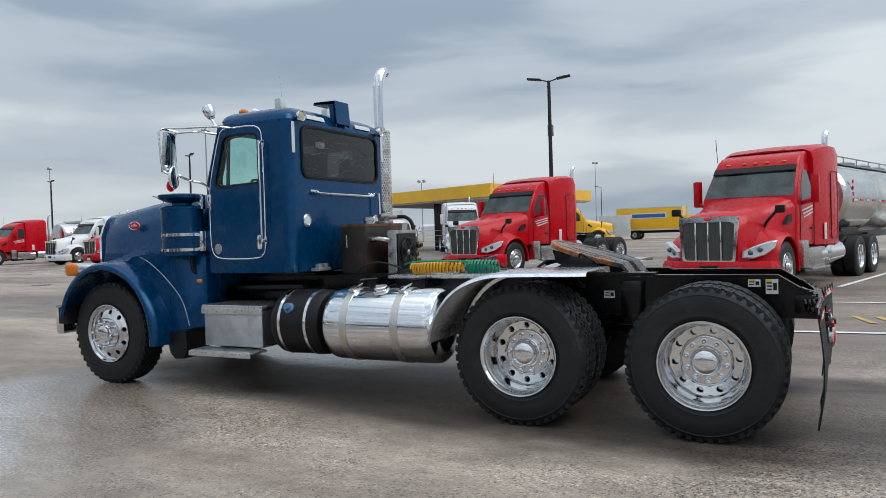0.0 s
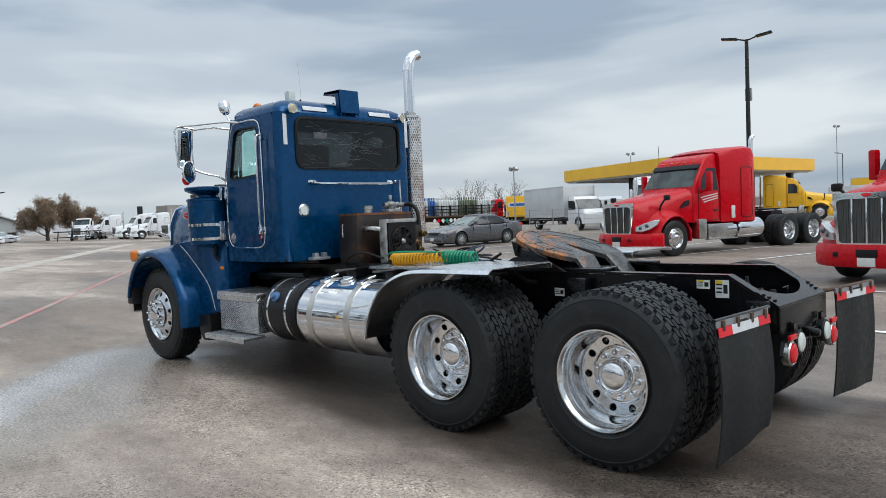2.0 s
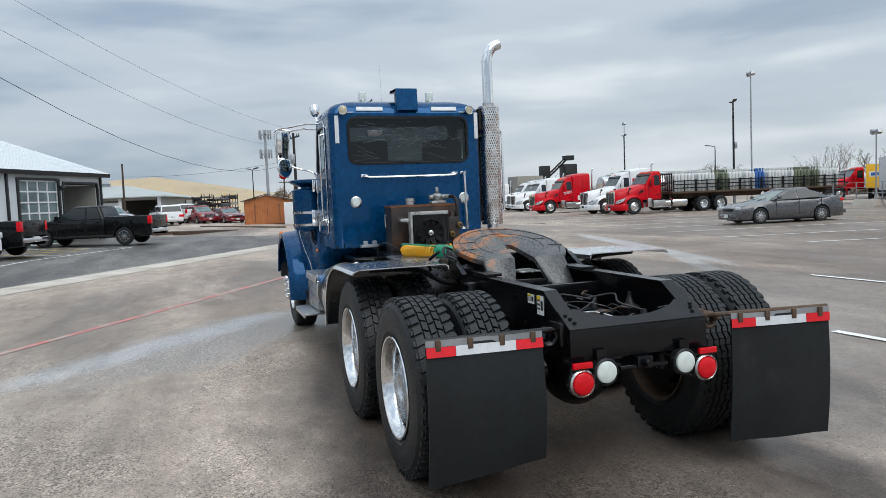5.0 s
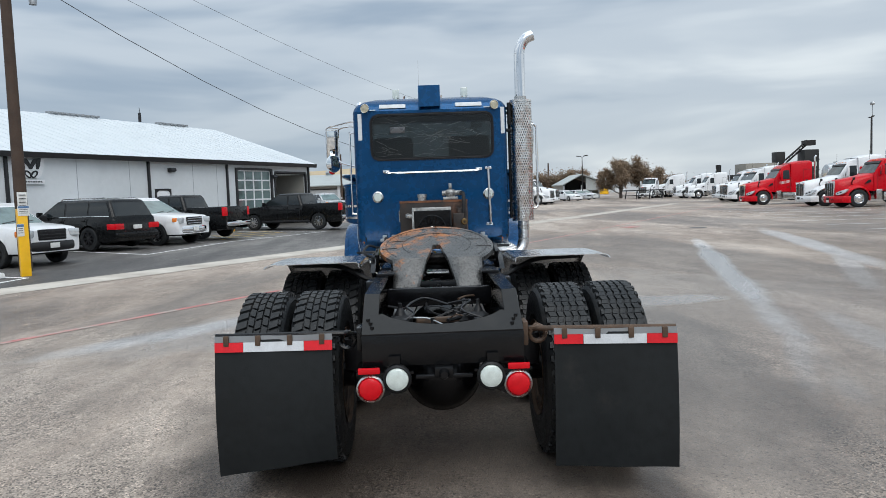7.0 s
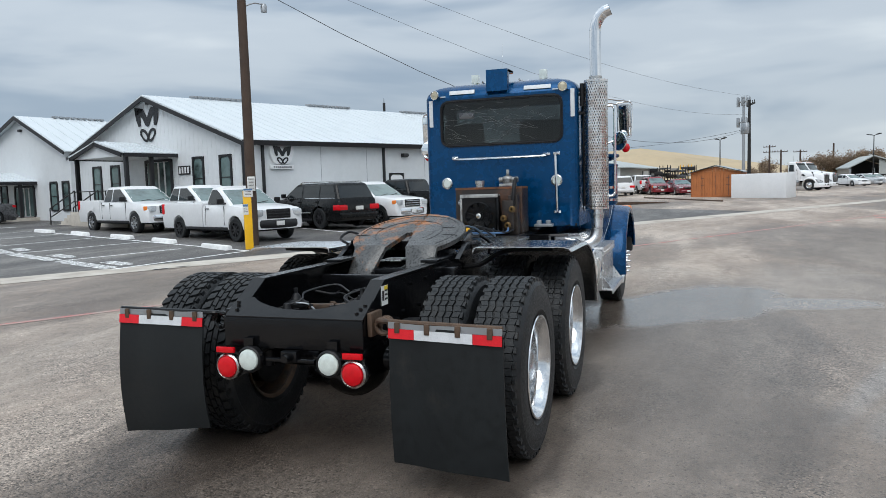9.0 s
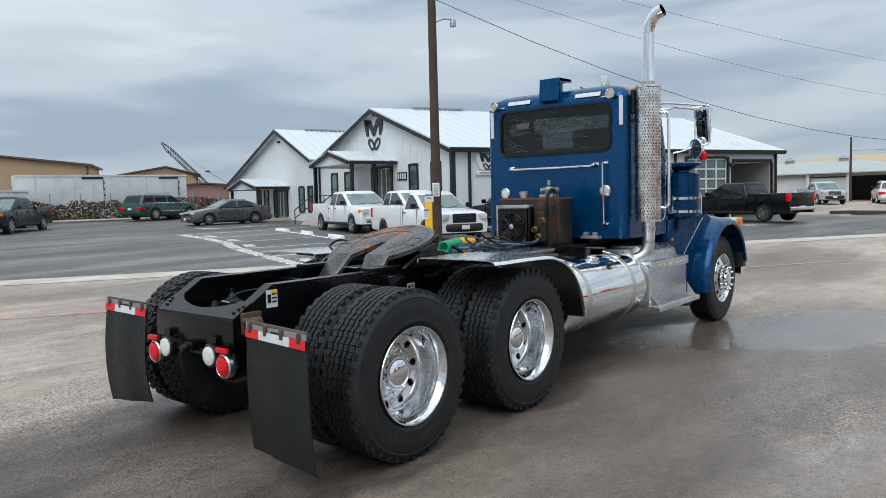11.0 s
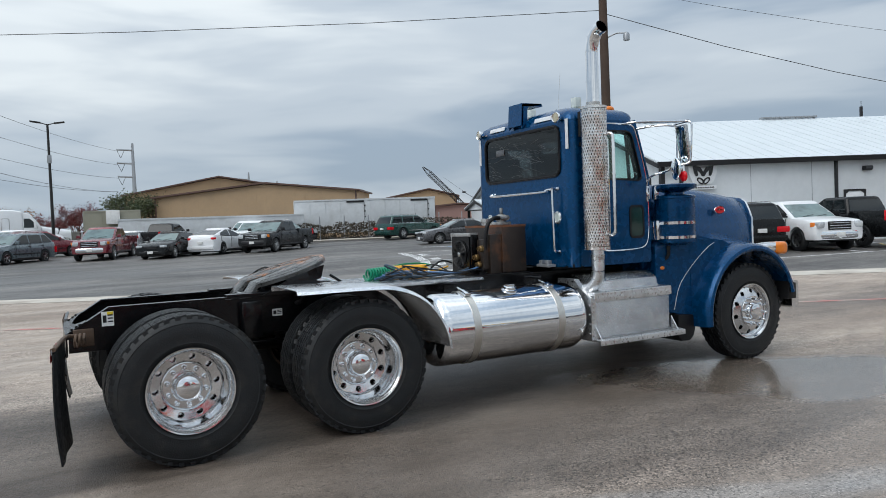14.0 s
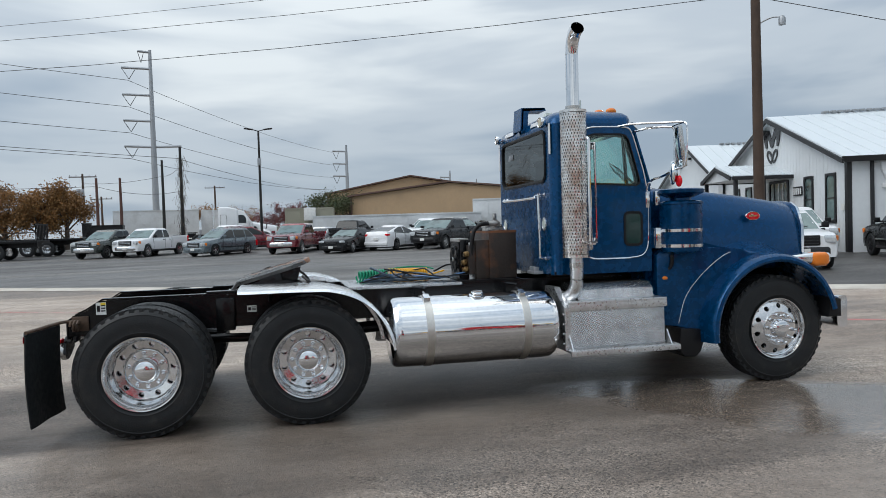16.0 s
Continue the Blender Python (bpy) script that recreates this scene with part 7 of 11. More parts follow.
def car(kind, paint, name, label, category, place, heading, rim=0, mirror_kind=None, wb=None, group="parked cars"):
    """A car whose front axle's middle stands at place (x, y); heading in degrees."""
    K = KINDS[kind]
    x, y = place
    z = lie(x, y) + 0.006
    t = thing(name, label, category, group, pose(x, y, z, 0, 0, heading))
    w, bot, top = K["w"], K["bot"], K["top"]
    wbl = wb or K["wb"]
    rad = 0.352 * K["ws"]
    big = kind in ("suv", "pickup", "pickup_short", "pickup_regular", "cuv")
    arch = rad * 1.14

    def topz(px):
        for (a, za), (c, zc) in zip(top, top[1:]):
            if c <= px <= a:
                return za + (zc - za) * (a - px) / max(1e-6, a - c)
        return top[-1][1]

    def under(px):
        """The sill's height: it rises over the wheels."""
        for ax in (0.0, -wbl):
            if abs(px - ax) < arch:
                return max(bot, rad + math.sqrt(arch * arch - (px - ax) ** 2))
        return bot

    def stations(x1, x0):
        xs = set()
        for ax in (0.0, -wbl):
            xs.update(ax + arch * math.cos(math.pi * j / 12) for j in range(13))
            xs.update((ax + arch + 0.002, ax - arch - 0.002))
        xs.update(p for p, _ in top)
        xs.update((x0, x1))
        return sorted((q for q in xs if x0 <= q <= x1), reverse=True)

    def side_row(px, pz, ends):
        """Half a cross-section of the body, from the sill up."""
        near = min([abs(px - e) for e in ends])
        ww = w * min(1.0, 0.86 + 0.26 * min(near, 0.6) ** 0.55)
        zb = min(under(px), pz - 0.06)
        lip = 0.012 if zb > bot + 0.01 else 0.0
        pts = [(ww * 0.955 + lip, zb)]
        for f, g in ((0.12, 0.985), (0.38, 1.0), (0.66, 0.992), (0.86, 0.965), (0.96, 0.925)):
            pts.append((ww * g, max(zb + 0.01 * (len(pts)), bot + (pz - bot) * f)))
        pts = [(a, min(c, pz - 0.004)) for a, c in pts]
        pts.append((ww * 0.82, pz))
        return pts
    nose, tail = top[0][0], top[-1][0]
    ends = (nose,) if "bed" in K else (nose, tail)
    bm = B()
    secs = []
    for px in stations(nose, tail):
        h = side_row(px, topz(px), ends)
        secs.append([(px, a, c) for a, c in h] + [(px, 0, topz(px) + 0.02)] + [(px, -a, c) for a, c in reversed(h)])
    loft(bm, secs, True, True)
    part("body", bm, paint, t, angle=38)
    if "bed" in K:
        b0, b1, bz = K["bed"]
        bm = B()
        for s in (1, -1):
            rows_ = []
            for px in stations(b0, b1):
                zb = under(px)
                g = 0.95 if px < b1 + 0.02 else 1.0
                rows_.append([(px, yy * s * g, zz) for yy, zz in ((w * 0.955, zb), (w * 0.985, max(zb + 0.01, bot + 0.12)), (w, max(zb + 0.02, bot + 0.40 * (bz - bot))), (w * 0.99, bz - 0.10), (w * 0.97, bz - 0.01), (w * 0.94, bz), (w * 0.86, bz), (w * 0.85, bz - 0.42), (w * 0.80, zb))])
            loft(bm, rows_)
        box(bm, ((b0 + b1) / 2, 0, bz - 0.50), (b0 - b1, 2 * w * 0.9, 0.05))
        box(bm, (b0 - 0.03, 0, bz - 0.30), (0.05, 2 * w * 0.88, 0.55))
        part("bed", bm, paint, t)
        bm = B()
        box(bm, (b1 + 0.03, 0, bz - 0.29), (0.07, 2 * w * 0.82, 0.56), 0.02)
        tg = part("tailgate", bm, paint, t)
        bm = B()
        box(bm, (b1 - 0.012, 0, bz - 0.14), (0.02, 0.28, 0.07), 0.01)
        part("handle", bm, M["matblack"], tg)
        end = b1
    else:
        end = tail
    # cabin: painted shell, with the panes standing just proud of it
    (bf, br_), (rf, rr), rz, rwid = K["belt"], K["roof"], K["rz"], K["rw"]
    zf, zr = topz(bf), topz(br_)
    bw = w * 0.90

    def ends_at(f):
        g = f ** 1.08
        return br_ + (rr - br_) * g, bf + (rf - bf) * g

    def wide(f):
        return bw + (rwid - bw) * (0.75 * f + 0.25 * f * f)

    def high(px, f):
        x0, x1 = ends_at(f)
        z0 = zr + (zf - zr) * (px - x0) / max(0.01, x1 - x0)
        return z0 - 0.02 + (rz - 0.07 - z0) * f

    def ring(f, grow=0.0):
        x0, x1 = ends_at(f)
        return [(px, py, high(px, f)) for px, py in rrect(x0 - grow, -wide(f) - grow, x1 + grow, wide(f) + grow, 0.14, 4)]
    bm = B()
    r1 = ring(1.0)
    cx = (rf + rr) / 2
    loft(bm, [ring(f) for f in (0, 0.35, 0.7, 1.0)] + [[(cx + (px - cx) * 0.985, py * 0.95, pz + 0.035) for px, py, pz in r1], [(cx + (px - cx) * 0.93, py * 0.82, rz - 0.012) for px, py, pz in r1], [(cx + (px - cx) * 0.6, py * 0.45, rz) for px, py, pz in r1]], True, True)
    part("cabin", bm, paint, t, angle=40)
    fs = (0.08, 0.3, 0.55, 0.8, 0.95)
    for s in (1, -1):
        for i, (xa, xb) in enumerate(K["panes"]):
            bm = B()
            rows_ = []
            for f in fs:
                x0, x1 = ends_at(f)
                a = min(xa - 0.0, x1 - 0.13 - 0.06 * f)
                c = max(xb, x0 + 0.15)
                rows_.append([bm.verts.new((px, (wide(f) + 0.007) * s, high(px, f))) for px in (a, (a + c) / 2, c)])
            for p, q in zip(rows_, rows_[1:]):
                loop_faces(bm, p, q, False)
            part("side_window", bm, M["glass_car"], t)
        bm = B()
        xa, xb = K["panes"][0][0], K["panes"][-1][1]
        tube(bm, [(max(px, br_ + 0.2), (wide(0.05) + 0.004) * s, high(px, 0.05)) for px in (xa + 0.1, (xa + xb) / 2, xb)], 0.012, 4)
        part("window_trim", bm, M["chrome"] if kind == "suv" else M["darktrim"], t)
    for front in (True, False):
        bm = B()
        rows_ = []
        for f in (0.05, 0.3, 0.6, 0.93):
            x0, x1 = ends_at(f)
            px = (x1 + 0.008) if front else (x0 - 0.008)
            rows_.append([bm.verts.new((px - (0.012 * abs(c) ** 8 if front else -0.012 * abs(c) ** 8), wide(f) * 0.90 * c, high(px, f))) for c in (-1, -0.85, -0.5, 0, 0.5, 0.85, 1)])
        for p, q in zip(rows_, rows_[1:]):
            loop_faces(bm, p, q, False)
        part("windscreen" if front else "rear_window", bm, M["glass_lit"] if front else M["glass_car"], t)
    # wheels
    for ax in (0.0, -wbl):
        for s in (1, -1):
            wm = axis_y(ax, (w - 0.005) * s, rad, s) @ Matrix.Diagonal((K["ws"], K["ws"], 1, 1))
            wl = again("wheel", CAR_TYRE, t, wm)
            again("rim", CAR_RIMS[rim], wl, Matrix(), "alloy rim" if rim != 3 else "dark steel rim")
            again("brake", CAR_BRAKE, wl, Matrix())
    # front: grille, lamps, bumper, plate
    fz = top[1][1]
    gz, gh, gw = (fz - 0.12, 0.30, 0.50) if big else (0.60, 0.13, 0.42)
    bm = B()
    box(bm, (nose - 0.005, 0, gz), (0.06, gw * 2 * 0.88, gh), 0.03)
    gr = part("grille", bm, M["matblack"], t)
    for j in range(3 if big else 2):
        bm = B()
        box(bm, (nose + 0.025, 0, gz - gh * 0.3 + gh * (0.3 if big else 0.5) * j), (0.02, gw * 2 * 0.8, 0.03), 0.008)
        part("grille_bar", bm, M["chrome"] if big and rim != 3 and paint is not M["blackcar"] else M["darktrim"], gr)
    bm = B()
    bz0 = bot + (0.16 if big else 0.14)
    outl = [(nose - 0.42, w * 0.97), (nose - 0.16, w * 0.93), (nose + 0.03, w * 0.66), (nose + 0.07, 0.0)]
    outl = outl + [(a, -c) for a, c in reversed(outl[:-1])]
    hh_ = 0.13 if big else 0.10
    loft(bm, [[(a * 1.0 - d_, c * (1 - d_ * 0.3), zz) for a, c in outl] + [(nose - 0.45, -w * 0.6, zz), (nose - 0.45, w * 0.6, zz)] for zz, d_ in ((bz0 - hh_, 0.04), (bz0 - hh_ * 0.5, 0.0), (bz0 + hh_ * 0.6, 0.0), (bz0 + hh_, 0.03))])
    part("front_bumper", bm, M["chrome"] if kind.startswith("pickup") and rim == 2 else (paint if not big or kind == "cuv" else M["darktrim"]), t)
    bm = B()
    box(bm, (nose + 0.085, 0, bz0 + 0.02), (0.012, 0.30, 0.14), 0.004)
    part("number_plate", bm, M["sticker"], t)
    for s in (1, -1):
        bm = B()
        box(bm, (nose - 0.07, w * 0.715 * s, gz + (0.03 if big else 0.06)), (0.22, 0.32, 0.22 if big else 0.12), 0.04, (0, 0, -20 * s))
        hl = part("headlamp", bm, M["headlamp"], t)
        if big:
            bm = B()
            box(bm, (nose - 0.16, w * 0.90 * s, gz + 0.05), (0.17, 0.10, 0.16), 0.03, (0, 0, -38 * s))
            part("turn_lamp", bm, M["amber"], hl)
        bm = B()
        if kind == "suv":
            box(bm, (end + 0.14, w * 0.785 * s, topz(tail) - 0.13), (0.36, 0.44, 0.20), 0.03, (0, 0, 8 * s))
        elif big:
            tz = (topz(tail) if "bed" not in K else K["bed"][2]) - 0.20
            box(bm, (end + 0.07, w * 0.885 * s, tz), (0.17, 0.17, 0.36), 0.02)
        else:
            box(bm, (end + 0.13, w * 0.74 * s, 0.88), (0.24, 0.32, 0.13), 0.03, (0, 0, 16 * s))
        part("tail_lamp", bm, M["redlens"], t)
        bm = B()
        mx = bf - 0.36
        box(bm, (mx, (w * 0.96 + 0.12) * s, topz(mx) + 0.11), (0.10, 0.20, 0.17 if big else 0.12), 0.03)
        rod(bm, (mx, w * 0.86 * s, topz(mx) + 0.04), (mx, (w * 0.96 + 0.06) * s, topz(mx) + 0.07), 0.025, seg=8)
        part("wing_mirror", bm, M["matblack"] if kind in ("pickup_regular",) or big and paint is M["white"] else paint, t)
        # door seams, sill and handles
        seams = [min(bf - 0.30, -arch - 0.12)] + [p[1] - 0.04 for p in K["panes"][:2]]
        for px in seams:
            bm = B()
            zt = topz(px) - 0.03
            box(bm, (px, w * 0.992 * s, (bot + 0.14 + zt) / 2), (0.011, 0.022, zt - bot - 0.14))
            part("door_seam", bm, M["darktrim"], t)
        bm = B()
        box(bm, ((-arch - wbl + arch) / 2, w * 0.965 * s, bot + 0.03), (wbl - 2 * arch - 0.04, 0.05, 0.09), 0.015)
        part("sill", bm, M["darktrim"], t)
        for px in seams[1:]:
            bm = B()
            box(bm, (px + 0.14, (w * 0.985 + 0.012) * s, topz(px) - 0.14), (0.16, 0.03, 0.035), 0.01)
            part("door_handle", bm, paint if not big else M["matblack"], t)
    bm = B()
    box(bm, (end - 0.02, 0, bot + 0.20), (0.16, 2 * w * 0.90, 0.18), 0.04)
    part("rear_bumper", bm, M["chrome"] if "bed" in K else paint, t)
    bm = B()
    box(bm, (end - 0.045, 0, (bot + 0.46) if "bed" not in K else bot + 0.24), (0.10, 0.30, 0.14), 0.004)
    part("number_plate", bm, M["sticker"], t)
    for o in (-0.5, 0.05):
        bm = B()
        tube(bm, [(bf - 0.0, o, zf + 0.03), (bf - 0.07, o + 0.45, zf + 0.09)], 0.012, 5)
        part("wiper", bm, M["matblack"], t)
    if kind in ("suv", "cuv"):
        for s in (1, -1):
            bm = B()
            tube(bm, [(rf - 0.2, rwid * 0.86 * s, rz - 0.02), (rf - 0.3, rwid * 0.86 * s, rz + 0.04), (rr + 0.3, rwid * 0.86 * s, rz + 0.04), (rr + 0.2, rwid * 0.86 * s, rz - 0.02)], 0.02, 6)
            part("roof_rail", bm, M["steel"], t)
            bm = B()
            box(bm, (-wbl / 2, (w + 0.012) * s, bot + 0.30), (wbl - 2 * arch - 0.1, 0.03, 0.05), 0.01)
            part("side_moulding", bm, M["steel"] if kind == "suv" else M["darktrim"], t)
    bm = B()
    box(bm, (-wbl / 2, 0, bot + 0.06), (wbl + 1.2, (w - 0.24) * 2, 0.26), 0.03)
    box(bm, (-wbl / 2, 0, rad + 0.2), (wbl + 1.0, (w - 0.26) * 2, 0.35), 0.03)
    part("underbody", bm, M["matblack"], t)
    return t


def near_front(kindname, px, py, heading, side, wb=None):
    """The middle of the front axle, from the place of one front wheel on the given side (1: left)."""
    h = radians(heading)
    w = KINDS[kindname]["w"]
    return (px + math.sin(h) * w * side, py - math.cos(h) * w * side)


CARS = [
    # kind, paint, name, label, wheel place, heading, wheel side, rim
    ("pickup", "white", "pickup", "white extended-cab pickup parked by the office steps", (18.1, 18.4), -111, -1, 2),
    ("pickup_regular", "white", "pickup", "white regular-cab pickup with a black grille", (15.1, 11.7), -113, -1, 3),
    ("pickup", "white", "pickup", "white pickup with a tinted windscreen beside the office", (18.6, 15.6), -112, -1, 0),
    ("suv", "blackcar", "suv", "long black estate car with dusty flanks", (21.65, 14.45), 66, 1, 3),
    ("pickup", "white", "pickup", "white pickup with a chrome bumper", (22.8, 10.25), -111, -1, 2),
    ("pickup_short", "blackcar", "pickup", "glossy black crew-cab pickup seen from behind", (26.1, 12.7), 75, 1, 0),
    ("pickup", "blackcar", "pickup", "black crew-cab pickup on large alloy wheels", (32.7, 9.0), 71, 1, 1),
    ("pickup", "charcoal", "pickup", "dark grey crew-cab pickup, dusty", (10.7, 34.2), -134, 1, 1),
    ("hatch", "white", "hatchback", "white hatchback with sharp tail lamps", (9.7, 37.2), 50, -1, 0),
    ("sedan", "blackcar", "sedan", "black sedan with twin grille", (5.3, 34.6), -123, 1, 1),
    ("pickup", "maroon", "pickup", "maroon extended-cab pickup with chrome bumper", (2.5, 37.0), -111, 1, 2),
    ("cuv", "slate", "estate_car", "slate-grey crossover with roof bars", (-2.6, 38.3), -128, 1, 0),
    ("pickup", "white", "pickup", "white crew-cab pickup in the lot", (-6.9, 41.3), -113, 1, 2),
    ("pickup", "olive", "pickup", "dark olive pickup with a chrome grille", (-9.4, 41.8), -113, 1, 2),
    ("suv", "greencar", "suv", "old dark green estate car with roof rack", (25.2, 42.3), 14, -1, 2),
    ("sedan", "grey", "sedan", "dark grey four-door sedan with bright wheels", (19.8, 31.5), 171, 1, 1),
    ("sedan", "grey", "sedan", "grey four-door sedan on damp paving", (20.2, -19.8), 80, 1, 1),
]
for kind, paint, nm, lb, pl, hd, sd, rim in CARS:
    cat = {"suv": "car", "hatchback": "car", "sedan": "car", "estate_car": "car"}.get(nm, nm)
    car(kind, M[paint], nm, lb, cat, near_front(kind, *pl, hd, sd), hd, rim)
# the row behind, and the far yard
for kind, paint, nm, lb, pl, hd in [
    ("pickup", "charcoal", "pickup", "dark pickup in the second row", (7.2, 46.5), 60),
    ("pickup", "white", "pickup", "white pickup facing the yard in the second row", (11.4, 45.6), -125),
    ("suv", "charcoal", "suv", "dark estate car in the second row", (15.2, 44.2), -60),
    ("sedan", "silver", "sedan", "silver car in the second row", (13.4, 41.5), -60),
    ("pickup", "white", "pickup", "white pickup with a pale blue windscreen", (10.6, 40.2), -122),
    ("sedan", "silver", "sedan", "pale sedan behind the maroon pickup", (4.9, 45.0), 65),
    ("cuv", "maroon", "estate_car", "dark red car behind the grey crossover", (0.6, 46.5), 10),
    ("pickup", "white", "pickup", "white pickup behind the row", (-3.2, 50.0), -110),
    ("cuv", "darkred", "estate_car", "dark red compact car beside the orange shed", (66.5, 1.6), -160),
    ("sedan", "maroon", "sedan", "maroon sedan beside the orange shed", (64.8, -0.7), -160),
    ("suv", "white", "suv", "white estate car seen from behind", (66.0, 5.5), 15),
    ("pickup", "silver", "pickup", "silver pickup by the long shed", (60.5, 8.5), -150),
    ("pickup", "white", "pickup", "white pickup by the long shed", (72.5, 4.2), 20),
    ("sedan", "white", "sedan", "white car far down the yard", (93.0, -19.5), -150),
    ("sedan", "silver", "sedan", "silver car far down the yard", (97.5, -22.0), -150),
    ("sedan", "white", "sedan", "white car far down the yard", (103.0, -24.0), -150),
]:
    cat = {"suv": "car", "sedan": "car", "estate_car": "car"}.get(nm, nm)
    car(kind, M[paint], nm, lb, cat, pl, hd, 0)


# ---- road tractors of the fleet ----
def semi(paint, label, place, heading, group="fleet tractors", stripe_=True, sleeper=True, detail=True):
    """A modern tractor with a sloping hood and sleeper; its front axle's middle stands at place."""
    x, y = place
    t = thing("semi_truck", label, "truck", group, pose(x, y, lie(x, y), 0, 0, heading))
    # hood
    def sec(px, zt, ht, hb, zb):
        half_ = [(hb, zb), (hb, zb + 0.3 * (zt - zb)), (ht + 0.08, zt - 0.22), (ht, zt - 0.07), (ht * 0.8, zt), (0, zt + 0.04)]
        return [(px, a, c) for a, c in half_] + [(px, -a, c) for a, c in reversed(half_[:-1])]
    bm = B()
    loft(bm, [sec(1.17, 1.54, 0.50, 0.59, 0.62), sec(1.05, 1.62, 0.55, 0.68, 0.62), (sec(0.6, 1.70, 0.58, 0.76, 0.9)), sec(0.0, 1.80, 0.68, 0.82, 1.0), sec(-0.5, 1.90, 0.82, 0.90, 1.0), sec(-0.85, 1.98, 0.94, 1.0, 0.95)], False, True)
    part("hood", bm, paint, t, angle=40)
    # fenders
    for s in (1, -1):
        bm = B()
        secs = []
        for k in range(17):
            a = radians(-6 + 196 * k / 16)
            fx = 0.72 if a < math.pi / 2 else 0.66
            c = Vector((fx * math.cos(a), 0, HUB + 0.68 * math.sin(a)))
            d = Vector((math.cos(a), 0, math.sin(a)))
            secs.append([c + d * h + Vector((0, yy * s, 0)) for yy, h in ((0.60, 0.24), (0.80, 0.16), (1.0, 0.07), (1.12, 0.02), (1.17, -0.03), (1.15, -0.06), (1.0, -0.02), (0.6, 0.05))])
        loft(bm, secs)
        part("fender", bm, paint, t)
        bm = B()
        lens = [(1.13, 0.64, 0.77), (1.14, 0.66, 0.90), (1.02, 0.86, 1.00), (0.80, 1.08, 1.09), (0.66, 1.16, 1.10), (0.76, 1.14, 0.95), (0.93, 1.02, 0.82), (1.06, 0.82, 0.75)]
        loft(bm, [[(px - 0.10, py * s * 0.94, pz) for px, py, pz in lens], [(px, py * s, pz) for px, py, pz in lens], [(0.93 + (px - 0.93) * 0.9 + 0.022, (0.92 + (py - 0.92) * 0.9 + 0.016) * s, 0.92 + (pz - 0.92) * 0.86) for px, py, pz in lens]])
        hl = part("headlamp", bm, M["headlamp"], t)
        for px, py, pz in ((1.04, 0.78, 0.865), (0.95, 0.94, 0.93)):
            bm = B()
            ball(bm, (px + 0.03, py * s, pz), 0.062, (0.9, 0.9, 0.9), 12, 8)
            part("lamp_bowl", bm, M["grey"], hl)
        wl = again("wheel", RIM_F, t, axis_y(0, 1.12 * s, HUB, s))
        again("tyre", TYRE_RIB[0], wl, Matrix())
        tagged(again("tread", TYRE_RIB[1], wl, Matrix()), kind="stuff")
        again("hub_cap", CAP_F, wl, Matrix())
        for ax in (-5.2, -6.52):
            wl = again("wheel", RIM_R, t, axis_y(ax, 1.20 * s, HUB, s))
            again("tyre", TYRE_RIB[0], wl, Matrix())
            tagged(again("tread", TYRE_RIB[1], wl, Matrix()), kind="stuff")
            again("hub_cap", CAP_R, wl, Matrix())
            again("tyre", TYRE_RIB[0], t, axis_y(ax, 0.87 * s, HUB, s))
            tagged(again("tread", TYRE_RIB[1], t, axis_y(ax, 0.87 * s, HUB, s)), kind="stuff")
    # grille and bumper
    bm = B()
    holed(bm, [(-0.54, 0.66), (0.54, 0.66), (0.61, 1.50), (0.60, 1.60), (-0.60, 1.60), (-0.61, 1.50)], [(-0.49, 0.72), (0.49, 0.72), (0.54, 1.44), (0.46, 1.49), (-0.46, 1.49), (-0.54, 1.44)], "yz", 1.16, 1.22, 72)
    for yy in (-0.26, 0.0, 0.26):
        box(bm, (1.20, yy, 1.10), (0.04, 0.035, 0.78), 0.01)
    part("grille_frame", bm, M["chrome"], t, "chrome grille frame")
    bm = B()
    box(bm, (1.165, 0, 1.10), (0.02, 1.06, 0.82))
    for k in range(22):
        box(bm, (1.182, -0.48 + 0.0457 * k, 1.10), (0.010, 0.010, 0.76))
    part("grille_mesh", bm, M["grillemesh"], t, "fine grey grille mesh")
    bm = B()
    lathe(bm, [(1, 0), (1, 0.02), (0, 0.025)], 20, Matrix.Translation((1.205, 0, 1.56)) @ Euler((0, radians(60), 0)).to_matrix().to_4x4() @ Matrix.Diagonal((0.045, 0.09, 1, 1)))
    part("badge", bm, M["redlens"], t)
    bm = B()
    plan = [(0.60, 1.19), (0.95, 1.12), (1.20, 0.80), (1.30, 0.45), (1.33, 0.0)]
    outl = plan + [(a, -c) for a, c in reversed(plan[:-1])]
    inn = [(a - 0.25, c * 0.9) for a, c in outl]
    rings = []
    for zz, g in ((0.30, 0.97), (0.36, 1.0), (0.62, 1.0), (0.70, 0.96)):
        rings.append([(a * g, c * (0.98 if g < 1 else 1), zz) for a, c in outl] + [(a, c, zz) for a, c in reversed(inn)])
    loft(bm, rings)
    bp = part("bumper", bm, paint, t)
    bm = B()
    box(bm, (1.335, 0.05, 0.40), (0.015, 0.31, 0.15), 0.004)
    part("number_plate", bm, M["sticker"], bp)
    bm = B()
    box(bm, (1.31, 0.05, 0.55), (0.06, 0.36, 0.14), 0.01)
    for s in (1, -1):
        box(bm, (1.28, 0.52 * s, 0.52), (0.05, 0.10, 0.08), 0.01)
    part("bumper_slot", bm, M["matblack"], bp)
